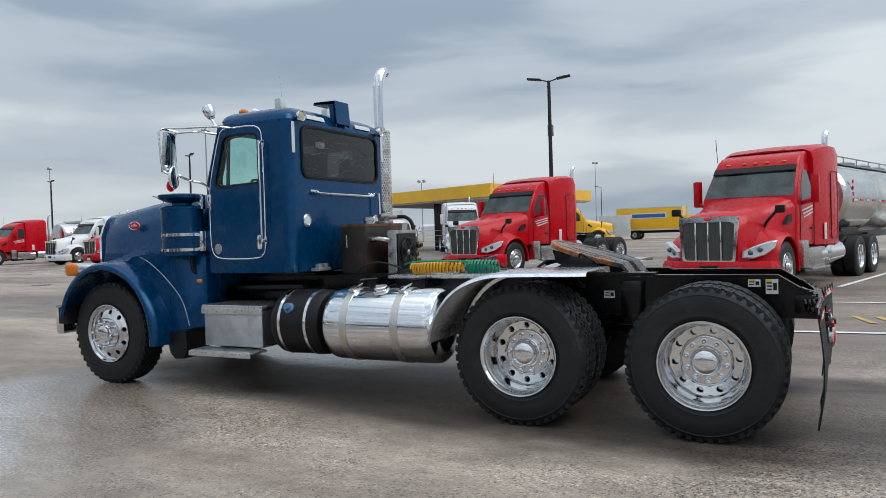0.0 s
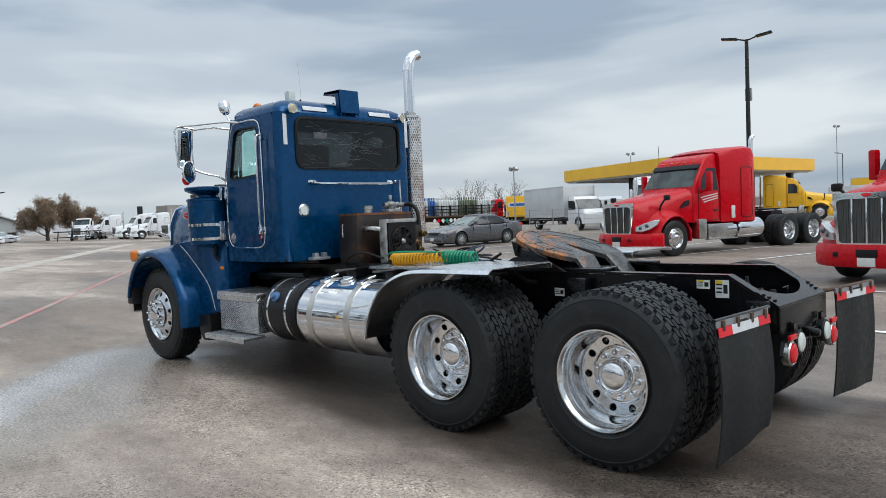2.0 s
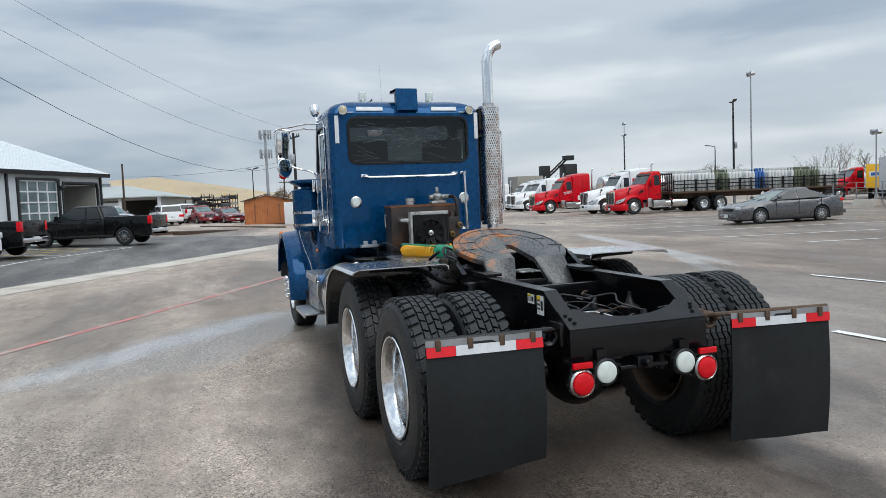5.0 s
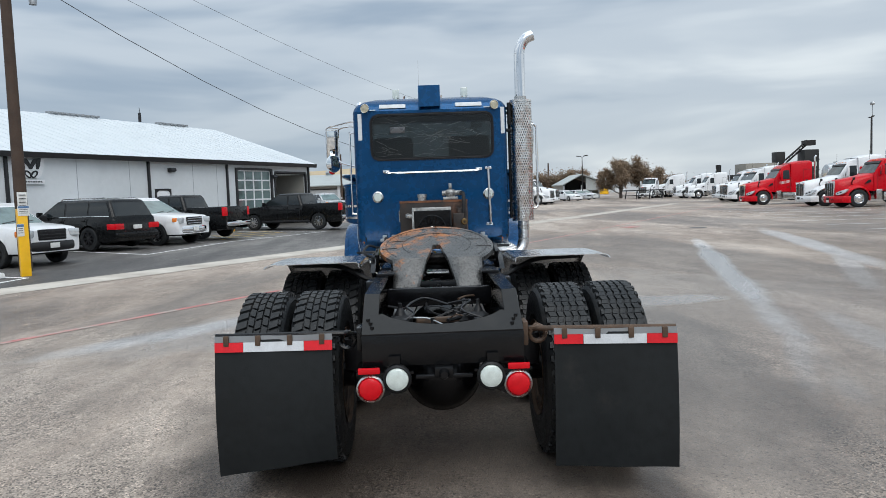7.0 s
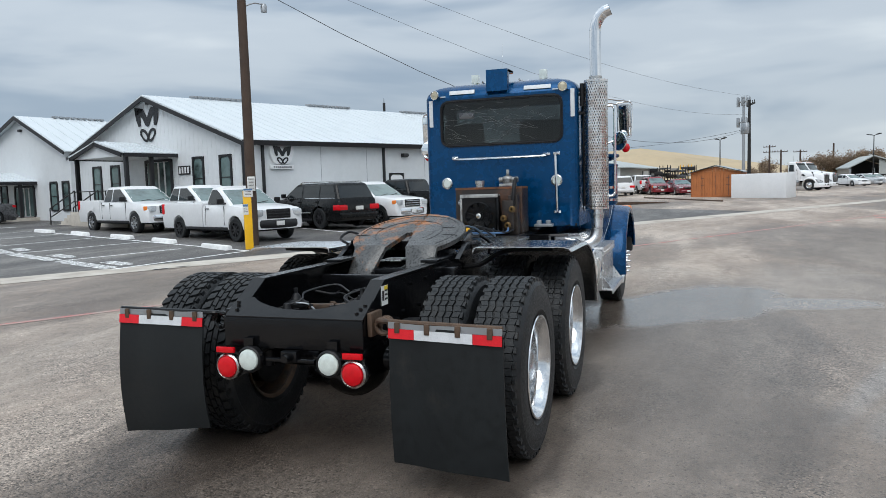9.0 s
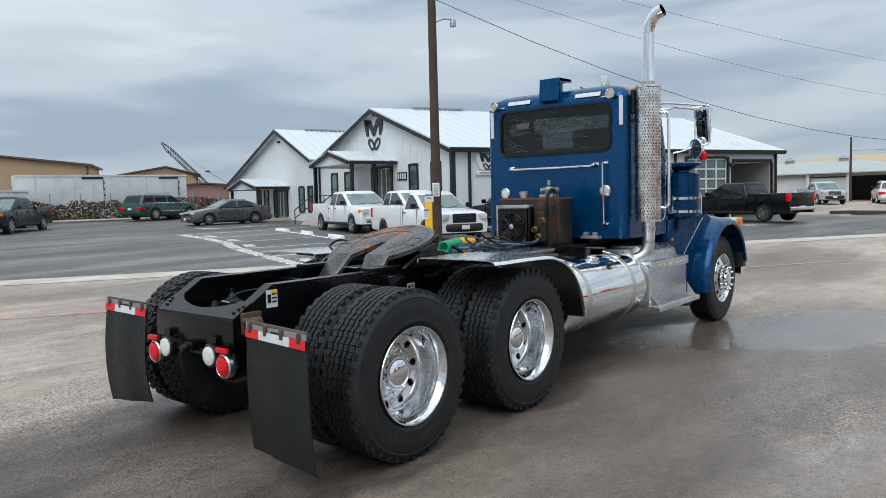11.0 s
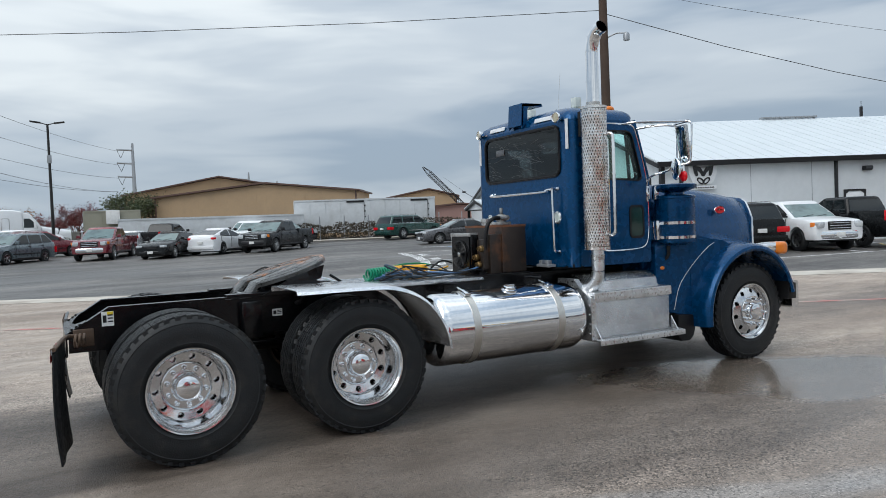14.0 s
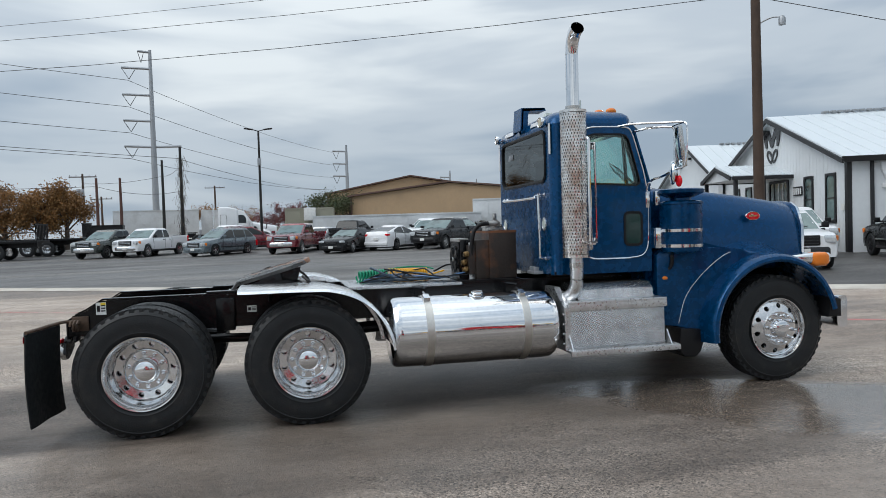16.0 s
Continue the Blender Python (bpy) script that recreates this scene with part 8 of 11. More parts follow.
    # cab and raised roof in one shell, the glass standing just proud of it
    shell = ((0.95, -0.86, 1.03), (1.5, -0.86, 1.04), (1.98, -0.88, 1.03), (2.34, -1.12, 0.985), (2.68, -1.36, 0.94), (2.76, -1.41, 0.93), (2.88, -1.52, 0.92), (2.98, -1.74, 0.92), (3.04, -1.98, 0.90), (3.07, -2.05, 0.80)) if sleeper else ((0.95, -0.86, 1.03), (1.5, -0.86, 1.04), (1.98, -0.88, 1.03), (2.34, -1.12, 0.985), (2.68, -1.36, 0.94), (2.76, -1.42, 0.93))

    def at(zz):
        for (z0, x0, h0), (z1, x1, h1) in zip(shell, shell[1:]):
            if z0 <= zz <= z1:
                f = (zz - z0) / (z1 - z0)
                return x0 + (x1 - x0) * f, h0 + (h1 - h0) * f
    bm = B()
    loft(bm, [[(px, py, zz) for px, py in rrect(-2.10, -hw, xf, hw, 0.10, 4)] for zz, xf, hw in shell])
    part("cab", bm, paint, t)
    bm = B()
    rows_ = []
    for zz in (2.03, 2.15, 2.34, 2.5, 2.64):
        xf, hw = at(zz)
        rows_.append([bm.verts.new((xf + 0.012 - 0.014 * abs(c) ** 6, hw * c * 0.955, zz)) for c in (-1, -0.93, -0.8, -0.5, 0, 0.5, 0.8, 0.93, 1)])
    for a, c in zip(rows_, rows_[1:]):
        loop_faces(bm, a, c, False)
    part("windscreen", bm, M["glass_semi"], t)
    for s in (1, -1):
        bm = B()
        rows_ = []
        for zz, xa in ((1.90, -1.24), (2.05, -1.24), (2.3, -1.34), (2.5, -1.50), (2.58, -1.60)):
            rows_.append([bm.verts.new((px, (at(zz)[1] + 0.008) * s, zz)) for px in (xa, -1.98)])
        for a, c in zip(rows_, rows_[1:]):
            loop_faces(bm, a, c, False)
        part("side_window", bm, M["glass_car"], t)
        bm = B()
        for px in (-1.10, -2.02):
            box(bm, (px, 1.045 * s, 1.5), (0.014, 0.012, 1.0))
        box(bm, (-1.56, 1.045 * s, 1.0), (0.92, 0.012, 0.014))
        box(bm, (-1.86, 1.055 * s, 1.30), (0.18, 0.03, 0.05), 0.01)
        part("door_seam", bm, M["darktrim"], t)
        bm = B()
        box(bm, (-1.28, 1.30 * s, 2.16), (0.16, 0.17, 0.62), 0.05, (0, 0, 10 * s))
        rod(bm, (-1.25, 1.02 * s, 1.85), (-1.25, 1.26 * s, 1.92), 0.05, seg=8)
        part("wing_mirror", bm, paint, t)
        bm = B()
        box(bm, (0.30, 1.10 * s, 1.72), (0.10, 0.20, 0.16), 0.04)
        tube(bm, curve_pts([(0.22, 0.74 * s, 1.34), (0.30, 0.86 * s, 1.50), (0.30, 1.03 * s, 1.68)], 4), 0.03, 8)
        part("hood_mirror", bm, M["matblack"], t)
        bm = B()
        prism(bm, [(-0.42, 1.40), (-0.85, 1.50), (-0.86, 1.66), (-0.60, 1.60)], "xz", 0.90 * s, 0.985 * s)
        part("hood_vent", bm, M["matblack"], t)
        # tank, step box
        bm = B()
        lathe(bm, [(0, 0), (0.26, 0), (0.31, 0.03), (0.315, 0.10), (0.315, 1.05), (0.31, 1.12), (0.26, 1.15), (0, 1.15)], 32, axis_x(-4.0, 0.86 * s, 0.70, 1))
        part("fuel_tank", bm, M["chrome"], t)
        bm = B()
        box(bm, (-2.0, 0.90 * s, 0.66), (1.15, 0.42, 0.44), 0.03)
        box(bm, (-2.0, 1.12 * s, 0.42), (1.3, 0.18, 0.04), 0.01)
        box(bm, (-1.15, 1.0 * s, 0.75), (0.35, 0.30, 0.6), 0.04)
        part("step_box", bm, M["steel"], t)
        bm = B()
        lathe(bm, [(0, 0), (0.22, 0), (0.25, 0.03), (0.25, 0.42), (0.22, 0.45), (0, 0.45)], 24, axis_x(-2.75, 0.88 * s, 0.68, 1))
        part("air_tank", bm, M["chrome"], t)
    if sleeper:
        bm = B()
        secs = []
        for px, zt, hw in ((-2.09, 3.09, 1.03), (-2.3, 3.16, 1.08), (-2.7, 3.23, 1.12), (-3.2, 3.26, 1.15), (-3.48, 3.25, 1.15), (-3.58, 3.19, 1.12)):
            zb = 0.92
            half_ = [(hw, zb), (hw * 1.01, zb + 0.4 * (zt - zb)), (hw * 1.0, zt - 0.24), (hw * 0.95, zt - 0.07), (hw * 0.82, zt), (0, zt + 0.03)]
            secs.append([(px, a, c) for a, c in half_] + [(px, -a, c) for a, c in reversed(half_[:-1])])
        loft(bm, secs, True, True)
        part("sleeper", bm, paint, t, angle=40)
        for s in (1, -1):
            bm = B()
            tube(bm, [Vector((px, 1.155 * s, zz)) for px, zz in rrect(-3.42, 1.05, -2.92, 2.60, 0.10, 3)], 0.012, 5, closed=True)
            part("locker_seam", bm, M["darktrim"], t)
            bm = B()
            box(bm, (-2.55, 1.13 * s, 1.22), (0.16, 0.02, 0.38), 0.006)
            part("label_plate", bm, M["sticker"], t)
            if stripe_:
                bm = B()
                for k in range(3):
                    prism(bm, [(-1.18 - 0.06 * k, 1.70 - 0.07 * k), (-1.95, 1.82 - 0.07 * k), (-1.95, 1.79 - 0.07 * k), (-1.2 - 0.06 * k, 1.67 - 0.07 * k)], "xz", 1.048 * s, 1.052 * s)
                part("door_stripe", bm, M["sticker"], t, "white swept door marking")
        bm = B()
        rod(bm, (-3.95, 0.75, 1.0), (-3.95, 0.75, 3.35), 0.07, seg=12)
        tube(bm, curve_pts([(-3.95, 0.75, 3.35), (-3.97, 0.75, 3.52), (-4.06, 0.75, 3.62)], 4), 0.07, 12)
        part("exhaust_pipe", bm, M["chrome"], t)
    else:
        bm = B()
        loft(bm, [[(px, py, zz) for px, py in rrect(-2.1, -hw, xf, hw, 0.1, 4)] for zz, xf, hw in ((2.755, -1.43, 0.93), (2.84, -1.50, 0.86), (2.88, -1.6, 0.6))])
        part("roof", bm, paint, t)
    for yy in (-0.62, -0.25, 0.0, 0.25, 0.62):
        bm = B()
        ball(bm, (-1.43 - 0.03 * abs(yy), yy, 2.80), 0.040, (1, 1.4, 0.7), 8, 6)
        part("roof_marker", bm, M["amber"], t)
    bm = B()
    prism(bm, [(-1.36, 2.72), (-1.24, 2.60), (-1.24, 2.58), (-1.40, 2.66)], "xz", -0.90, 0.90)
    part("visor", bm, M["matblack"], t)
    bm = B()
    for s in (1, -1):
        box(bm, (-3.2, 0.40 * s, 0.92), (8.0, 0.08, 0.24))
    box(bm, (-5.9, 0, 0.55), (1.7, 0.5, 0.3), 0.05)
    box(bm, (-7.0, 0, 0.92), (0.1, 0.8, 0.2))
    part("chassis", bm, M["black"], t)
    bm = B()
    lathe(bm, [(0, 0), (0.45, 0), (0.45, 0.05), (0, 0.05)], 24, Matrix.Translation((-5.7, 0, 1.20)))
    box(bm, (-5.7, 0, 1.1), (0.6, 0.8, 0.15), 0.02)
    part("fifth_wheel", bm, M["matblack"], t)
    part("wiper", tube(B(), [(-1.0, -0.4, 2.06), (-1.3, -0.1, 2.35)], 0.012, 5), M["matblack"], t)
    part("wiper", tube(B(), [(-1.0, 0.4, 2.06), (-1.1, 0.0, 2.16)], 0.012, 5), M["matblack"], t)
    part("aerial", tube(B(), [(-1.6, -0.94, 2.9), (-1.62, -0.98, 3.45)], 0.008, 5), M["matblack"], t)
    return t


def wheels_row(t, xs):
    for ax in xs:
        for s in (1, -1):
            wl = again("wheel", RIM_R, t, axis_y(ax, 1.20 * s, HUB, s))
            again("tyre", TYRE_RIB[0], wl, Matrix())
            tagged(again("tread", TYRE_RIB[1], wl, Matrix()), kind="stuff")
            again("hub_cap", CAP_R, wl, Matrix())


def tanker(place, heading, label):
    x, y = place
    t = thing("tank_trailer", label, "trailer", "", pose(x, y, lie(x, y), 0, 0, heading))
    bm = B()
    lathe(bm, [(0, 0), (0.55, 0.01), (0.85, 0.07), (0.93, 0.16), (0.96, 0.3), (0.96, 3.0), (0.965, 3.02), (0.965, 3.10), (0.96, 3.12), (0.96, 6.4), (0.965, 6.42), (0.965, 6.5), (0.96, 6.52), (0.96, 10.3), (0.93, 10.6), (0.8, 10.72), (0, 10.8)], 48, axis_x(0.6, 0, 2.02, -1))
    part("tank", bm, M["tankskin"], t)
    bm = B()
    box(bm, (-4.6, 0, 3.02), (9.0, 0.5, 0.04), 0.01)
    for k in range(5):
        lathe(bm, [(0.26, 0), (0.26, 0.10), (0.1, 0.16), (0, 0.16)], 18, Matrix.Translation((-1.2 - 1.8 * k, 0, 3.0)))
    for s in (1, -1):
        tube(bm, [(-0.2, 0.5 * s, 2.95), (-0.3, 0.5 * s, 3.14), (-9.3, 0.5 * s, 3.14), (-9.4, 0.5 * s, 2.95)], 0.02, 6)
        for k in range(7):
            rod(bm, (-0.9 - 1.3 * k, 0.5 * s, 2.9), (-0.9 - 1.3 * k, 0.5 * s, 3.14), 0.015, seg=6)
    part("catwalk", bm, M["galv"], t)
    for s in (1, -1):
        for k in range(10):
            bm = B()
            box(bm, (-0.2 - 0.62 * k, 0.965 * s, 1.95), (0.28, 0.012, 0.05))
            part("reflective_tape", bm, M["taper"] if k % 2 else M["tapew"], t)
        bm = B()
        secs = []
        for k in range(15):
            a = radians(20 + 140 * k / 14)
            secs.append([(-7.9 + 1.45 * math.cos(a), yy * s, 0.35 + 0.95 * math.sin(a) + h) for yy, h in ((0.75, 0), (1.25, 0), (1.25, 0.02), (0.75, 0.02))])
        loft(bm, secs)
        part("fender", bm, M["steel"], t)
    bm = B()
    for s in (1, -1):
        box(bm, (-4.8, 0.45 * s, 1.0), (9.6, 0.1, 0.2))
    box(bm, (-0.2, 0, 1.18), (1.6, 1.6, 0.10))
    box(bm, (-2.6, 0.6, 0.6), (0.15, 0.15, 0.9))
    box(bm, (-2.6, -0.6, 0.6), (0.15, 0.15, 0.9))
    part("chassis", bm, M["matblack"], t)
    wheels_row(t, (-7.3, -8.5))
    # unit number, as an unreadable upright row of marks
    bm = B()
    for k in range(4):
        for s in (1, -1):
            box(bm, (0.02, 0.955 * s, 2.42 - 0.16 * k), (0.05, 0.03, 0.10))
    part("marking", bm, M["redlens"], t)
    return t


semi(M["red"], "red tractor with chrome grille and sleeper, parked in the yard", (8.6, -15.5), 74)
semi(M["red"], "red tractor with chrome grille coupled to a tank trailer", (0.75, -10.35), 73)
tanker((0.75 - 5.6 * math.cos(radians(73)), -10.35 - 5.6 * math.sin(radians(73))), 73, "bright metal tank trailer coupled to a red tractor")
semi(M["yellow"], "yellow tractor standing behind the red one", (14.0, -50.6), -165, stripe_=False, sleeper=True)
FAR = 85
semi(M["red"], "red day-cab tractor coupled to a flatbed of gas bottles", (39.2, -25.6), FAR, sleeper=False)
semi(M["white"], "white tractor beside the flatbed", (43.5, -26.0), FAR, stripe_=False)
semi(M["red"], "red tractor coupled to a tank trailer, down the yard", (51.5, -25.6), FAR)
tanker((51.5 - 0.5, -25.6 - 5.6), FAR, "bright tank trailer behind a red tractor")
for px, py in ((63.0, -29.0), (67.5, -30.5), (72.0, -31.5), (80.0, -35.0), (88.5, -34.5), (92.5, -34.3), (101.0, -33.5)):
    semi(M["white"], "white sleeper tractor in the far row", (px, py), FAR, "white tractors", False)


def flatbed(place, heading):
    x, y = place
    t = thing("flatbed_trailer", "dark flatbed trailer with side racks and placards", "trailer", "", pose(x, y, lie(x, y), 0, 0, heading))
    bm = B()
    box(bm, (-6.2, 0, 1.32), (14.0, 2.5, 0.14), 0.02)
    for s in (1, -1):
        box(bm, (-6.2, 0.45 * s, 1.1), (13.6, 0.12, 0.35))
    part("deck", bm, M["rustbrown"], t)
    for s in (1, -1):
        for k in range(8):
            bm = B()
            x0, x1 = 0.7 - 1.73 * k, 0.7 - 1.73 * (k + 1) + 0.08
            for zz in (1.62, 1.86, 2.10):
                box(bm, ((x0 + x1) / 2, 1.22 * s, zz), (x0 - x1, 0.04, 0.07))
            for px in (x0, (x0 + x1) / 2, x1):
                box(bm, (px, 1.22 * s, 1.76), (0.06, 0.06, 0.85))
            part("side_rack", bm, M["matblack"], t)
    head_ = part("headboard", box(B(), (0.80, 0, 2.6), (0.06, 2.4, 0.07)), M["matblack"], t)
    for zz in (1.5, 2.0):
        part("rail", box(B(), (0.80, 0, zz), (0.06, 2.4, 0.07)), M["matblack"], head_)
    for k in range(9):
        part("slat", box(B(), (0.80, -1.15 + 0.287 * k, 2.0), (0.05, 0.05, 1.3)), M["matblack"], head_)
    wheels_row(t, (-10.6, -11.8))
    bm = B()
    box(bm, (-2.6, 0, 0.6), (0.2, 1.4, 1.0))
    box(bm, (-7.8, 0.9, 0.85), (1.2, 0.5, 0.5), 0.03)
    part("landing_gear", bm, M["matblack"], t)
    for k in range(7):
        bm = B()
        box(bm, (-6.2 - 0.42 * k, 1.30, 1.0), (0.27, 0.012, 0.27), 0.0, (0, 45, 0))
        part("placard", bm, M["redlens"] if k == 1 else (M["greenhose"] if k == 3 else M["sticker"]), t, "diamond-shaped placard")
    # cylinders, in cradles of a colour
    cyl = bmesh.new()
    lathe(cyl, [(0, 0), (0.11, 0), (0.115, 0.02), (0.115, 1.05), (0.09, 1.16), (0.035, 1.22), (0.035, 1.27), (0.05, 1.28), (0.05, 1.40), (0, 1.41)], 10)
    base = {c: None for c in ("bottle", "bottleb", "bottleg")}
    for c in base:
        b2 = cyl.copy()
        base[c] = mesh_of("gas_bottle", b2, M[c], 40)
    cyl.free()
    kinds = ["bottle", "bottle", "bottle", "bottleg", "bottle", "bottle", "bottleb", "bottle", "bottle", "bottleg", "bottleg", "bottle", "bottle", "bottle"]
    n = 0
    root = pose(x, y, lie(x, y), 0, 0, heading)
    for k in range(50):
        if k % 7 == 6:
            continue
        for j in range(5):
            b_ = tagged(new("gas_bottle", base[kinds[(k // 4) % 14]]), {"bottle": "white upright gas bottle on the flatbed", "bottleb": "blue upright gas bottle on the flatbed", "bottleg": "olive upright gas bottle on the flatbed"}[kinds[(k // 4) % 14]], "gas bottle", "bottles on the flatbed")
            b_.matrix_basis = root @ pose(0.45 - 0.265 * k, 1.0 - 0.27 * j, 1.39)


flatbed((39.2 - 3.6 * math.cos(radians(FAR)), -25.6 - 3.6 * math.sin(radians(FAR))), FAR)

# ---- the white office and workshop building ----
C0 = Vector((22.28, 16.15, 0.0))
E1 = Vector((math.cos(radians(-25.5)), math.sin(radians(-25.5)), 0))
G1 = Vector((0.2527, 0.9675, 0))
M1 = Vector((0.9675, -0.2527, 0))
# long-wall frame: x along the long wall, y along the gable wall; gable frame: x outwards from it
LW = Matrix(((E1.x, G1.x, 0, C0.x), (E1.y, G1.y, 0, C0.y), (0, 0, 1, 0), (0, 0, 0, 1)))
GW = Matrix(((M1.x, G1.x, 0, C0.x), (M1.y, G1.y, 0, C0.y), (0, 0, 1, 0), (0, 0, 0, 1)))


def bpart(name, bm, material, parent, frame_, label=""):
    bmesh.ops.transform(bm, matrix=frame_, verts=bm.verts)
    return part(name, bm, material, parent, label)


office = thing("office_building", "white metal-clad office and workshop with a white gabled roof", "building")
LEN, WID, EAVE, APEX, BASE = 20.4, 13.0, 3.90, 6.28, 0.10
long_ = bpart("wall", box(B(), (6.85, 0.12, (BASE + EAVE) / 2), (13.7, 0.24, EAVE - BASE)), M["wallwhite"], office, LW, "white metal-clad long wall")
for x0, x1, z0, z1 in ((16.65, 17.0, BASE, EAVE), (20.0, LEN, BASE, EAVE), (13.7, 16.65, 3.42, EAVE), (17.0, 20.0, 3.30, EAVE)):
    bpart("wall", box(B(), ((x0 + x1) / 2, 0.12, (z0 + z1) / 2), (x1 - x0, 0.24, z1 - z0)), M["wallwhite"], office, LW)
for x0 in (0.9, 3.9, 6.6, 10.5, 12.2):
    bm = B()
    box(bm, (x0, -0.001, (BASE + EAVE) / 2), (0.022, 0.008, EAVE - BASE))
    bpart("siding_joint", bm, M["galv"], long_, LW)
bm = B()
prism(bm, [(0.0, BASE), (WID, BASE), (WID, EAVE + 0.05), (6.5, APEX - 0.05), (0.0, EAVE)], "yz", 0.0, 0.24)
gable_ = bpart("wall", bm, M["wallwhite"], office, GW, "white gable wall")
for k in range(42):
    y0 = 0.35 + 0.30 * k
    top_ = EAVE + (APEX - EAVE) * (1 - abs(y0 - 6.5) / 6.5) - 0.12
    bm = B()
    box(bm, (-0.003, y0, (BASE + top_) / 2), (0.012, 0.03, top_ - BASE))
    bpart("siding_rib", bm, M["wallwhite"], gable_, GW)
bm = B()
prism(bm, [(0.0, BASE), (WID, BASE), (WID, EAVE), (6.5, APEX - 0.05), (0.0, EAVE)], "yz", LEN - 0.24, LEN)
box(bm, (LEN / 2, WID - 0.12, 2.0), (LEN, 0.24, 3.8))
bpart("wall", bm, M["wallwhite"], office, LW)
for s in (0, 1):
    bm = B()
    ya, za, yb, zb = (-0.35, EAVE - 0.10, 6.5, APEX) if s == 0 else (WID + 0.35, EAVE - 0.10, 6.5, APEX)
    prism(bm, [(ya, za), (yb, zb), (yb, zb + 0.06), (ya, za + 0.06)], "yz", -0.35, LEN + 0.3)
    rf_ = bpart("roof", bm, M["roofwhite"], office, LW, "white standing-seam roof")
    for k in range(34):
        x0 = -0.3 + 0.61 * k
        bm = B()
        prism(bm, [(ya, za + 0.061), (yb, zb + 0.061), (yb, zb + 0.075), (ya, za + 0.075)], "yz", x0, x0 + 0.03)
        bpart("roof_seam", bm, M["roofwhite"], rf_, LW)
bm = B()
prism(bm, [(-0.36, EAVE - 0.26), (-0.30, EAVE - 0.26), (-0.30, EAVE - 0.05), (-0.40, EAVE - 0.05)], "yz", -0.35, LEN + 0.3)
bpart("gutter", bm, M["darktrim"], office, LW, "dark gutter")
for a, c in (((-0.38, EAVE - 0.14), (6.5, APEX - 0.02)), ((WID + 0.38, EAVE - 0.14), (6.5, APEX - 0.02))):
    bm = B()
    prism(bm, [a, c, (c[0], c[1] - 0.20), (a[0], a[1] - 0.18)], "yz", -0.40, -0.33)
    bpart("barge_board", bm, M["darktrim"], office, GW, "dark barge board")
for x0 in (0.82, 7.65, 12.93, 20.3):
    bm = B()
    box(bm, (x0, -0.05, 1.9), (0.11, 0.09, 3.6), 0.01)
    bpart("downpipe", bm, M["darktrim"], office, LW, "dark downpipe")
bm = B()
box(bm, (0.06, -0.012, 2.0), (0.16, 0.02, 3.85))
bpart("corner_trim", bm, M["darktrim"], office, LW)
bm = B()
box(bm, (-0.012, 0.09, 2.0), (0.02, 0.18, 3.85))
bpart("corner_trim", bm, M["darktrim"], office, GW)
for x0, x1 in ((2.2, 5.4), (9.0, 12.2), (16.0, 18.5)):
    bm = B()
    for k in range(int((x1 - x0) / 0.3)):
        box(bm, (x0 + 0.3 * k, 6.5, APEX + 0.13), (0.2, 0.30, 0.10), 0.01)
    bpart("ridge_vent", bm, M["galv"], office, LW, "grey ridge vent")
bm = B()
box(bm, (13.2, 5.2, APEX + 0.15), (0.10, 0.10, 0.5))
tube(bm, [(13.2, 5.2, 6.2), (13.2, 5.2, 6.95)], 0.015, 5)
bpart("roof_pipe", bm, M["darktrim"], office, LW)
# glazed roller door
bm = B()
holed(bm, [(13.60, BASE), (16.75, BASE), (16.75, 3.52), (13.60, 3.52)], [(13.74, BASE + 0.02), (16.62, BASE + 0.02), (16.62, 3.40), (13.74, 3.40)], "xz", -0.06, 0.10, 64)
fr = bpart("workshop_door", bm, M["darktrim"], office, LW, "white-framed glazed sectional door")
bm = B()
for k in range(5):
    box(bm, (13.72 + 0.725 * k, 0.06, 1.78), (0.07, 0.05, 3.28))
for k in range(7):
    box(bm, (15.17, 0.055, 0.22 + 0.525 * k), (2.95, 0.055, 0.075))
bpart("door_frame", bm, M["white"], fr, LW)
for i in range(4):
    for k in range(6):
        bm = B()
        box(bm, (14.08 + 0.725 * i, 0.075, 0.48 + 0.525 * k), (0.66, 0.012, 0.45))
        bpart("pane", bm, M["glass_lit"], fr, LW)
# open bay
bm = B()
box(bm, (18.5, 4.2, 1.75), (3.0, 0.1, 3.3))
box(bm, (16.98, 2.2, 1.75), (0.06, 4.2, 3.3))
box(bm, (20.02, 2.2, 1.75), (0.06, 4.2, 3.3))
bpart("bay_lining", bm, M["plant"], office, LW, "dim open workshop bay")
bm = B()
holed(bm, [(16.92, BASE), (20.08, BASE), (20.08, 3.38), (16.92, 3.38)], [(17.02, BASE + 0.02), (19.98, BASE + 0.02), (19.98, 3.28), (17.02, 3.28)], "xz", -0.05, 0.05, 56)
bpart("bay_frame", bm, M["darktrim"], office, LW)
bm = B()
box(bm, (18.5, 3.2, 3.05), (2.9, 0.05, 0.5))
for k in range(4):
    box(bm, (18.5, 0.6 + 0.6 * k, 3.22), (2.9, 0.5, 0.04))
bpart("raised_door", bm, M["trailer"], office, LW)
# wall door, lamps, sign
bm = B()
holed(bm, [(8.0, BASE), (8.98, BASE), (8.98, 2.42), (8.0, 2.42)], [(8.08, BASE + 0.02), (8.90, BASE + 0.02), (8.90, 2.34), (8.08, 2.34)], "xz", -0.04, 0.02, 40)
dr = bpart("side_door", bm, M["darktrim"], office, LW, "white side door in a dark frame")
bm = B()
box(bm, (8.49, -0.015, 1.2), (0.82, 0.02, 2.2), 0.004)
bpart("leaf", bm, M["white"], dr, LW)
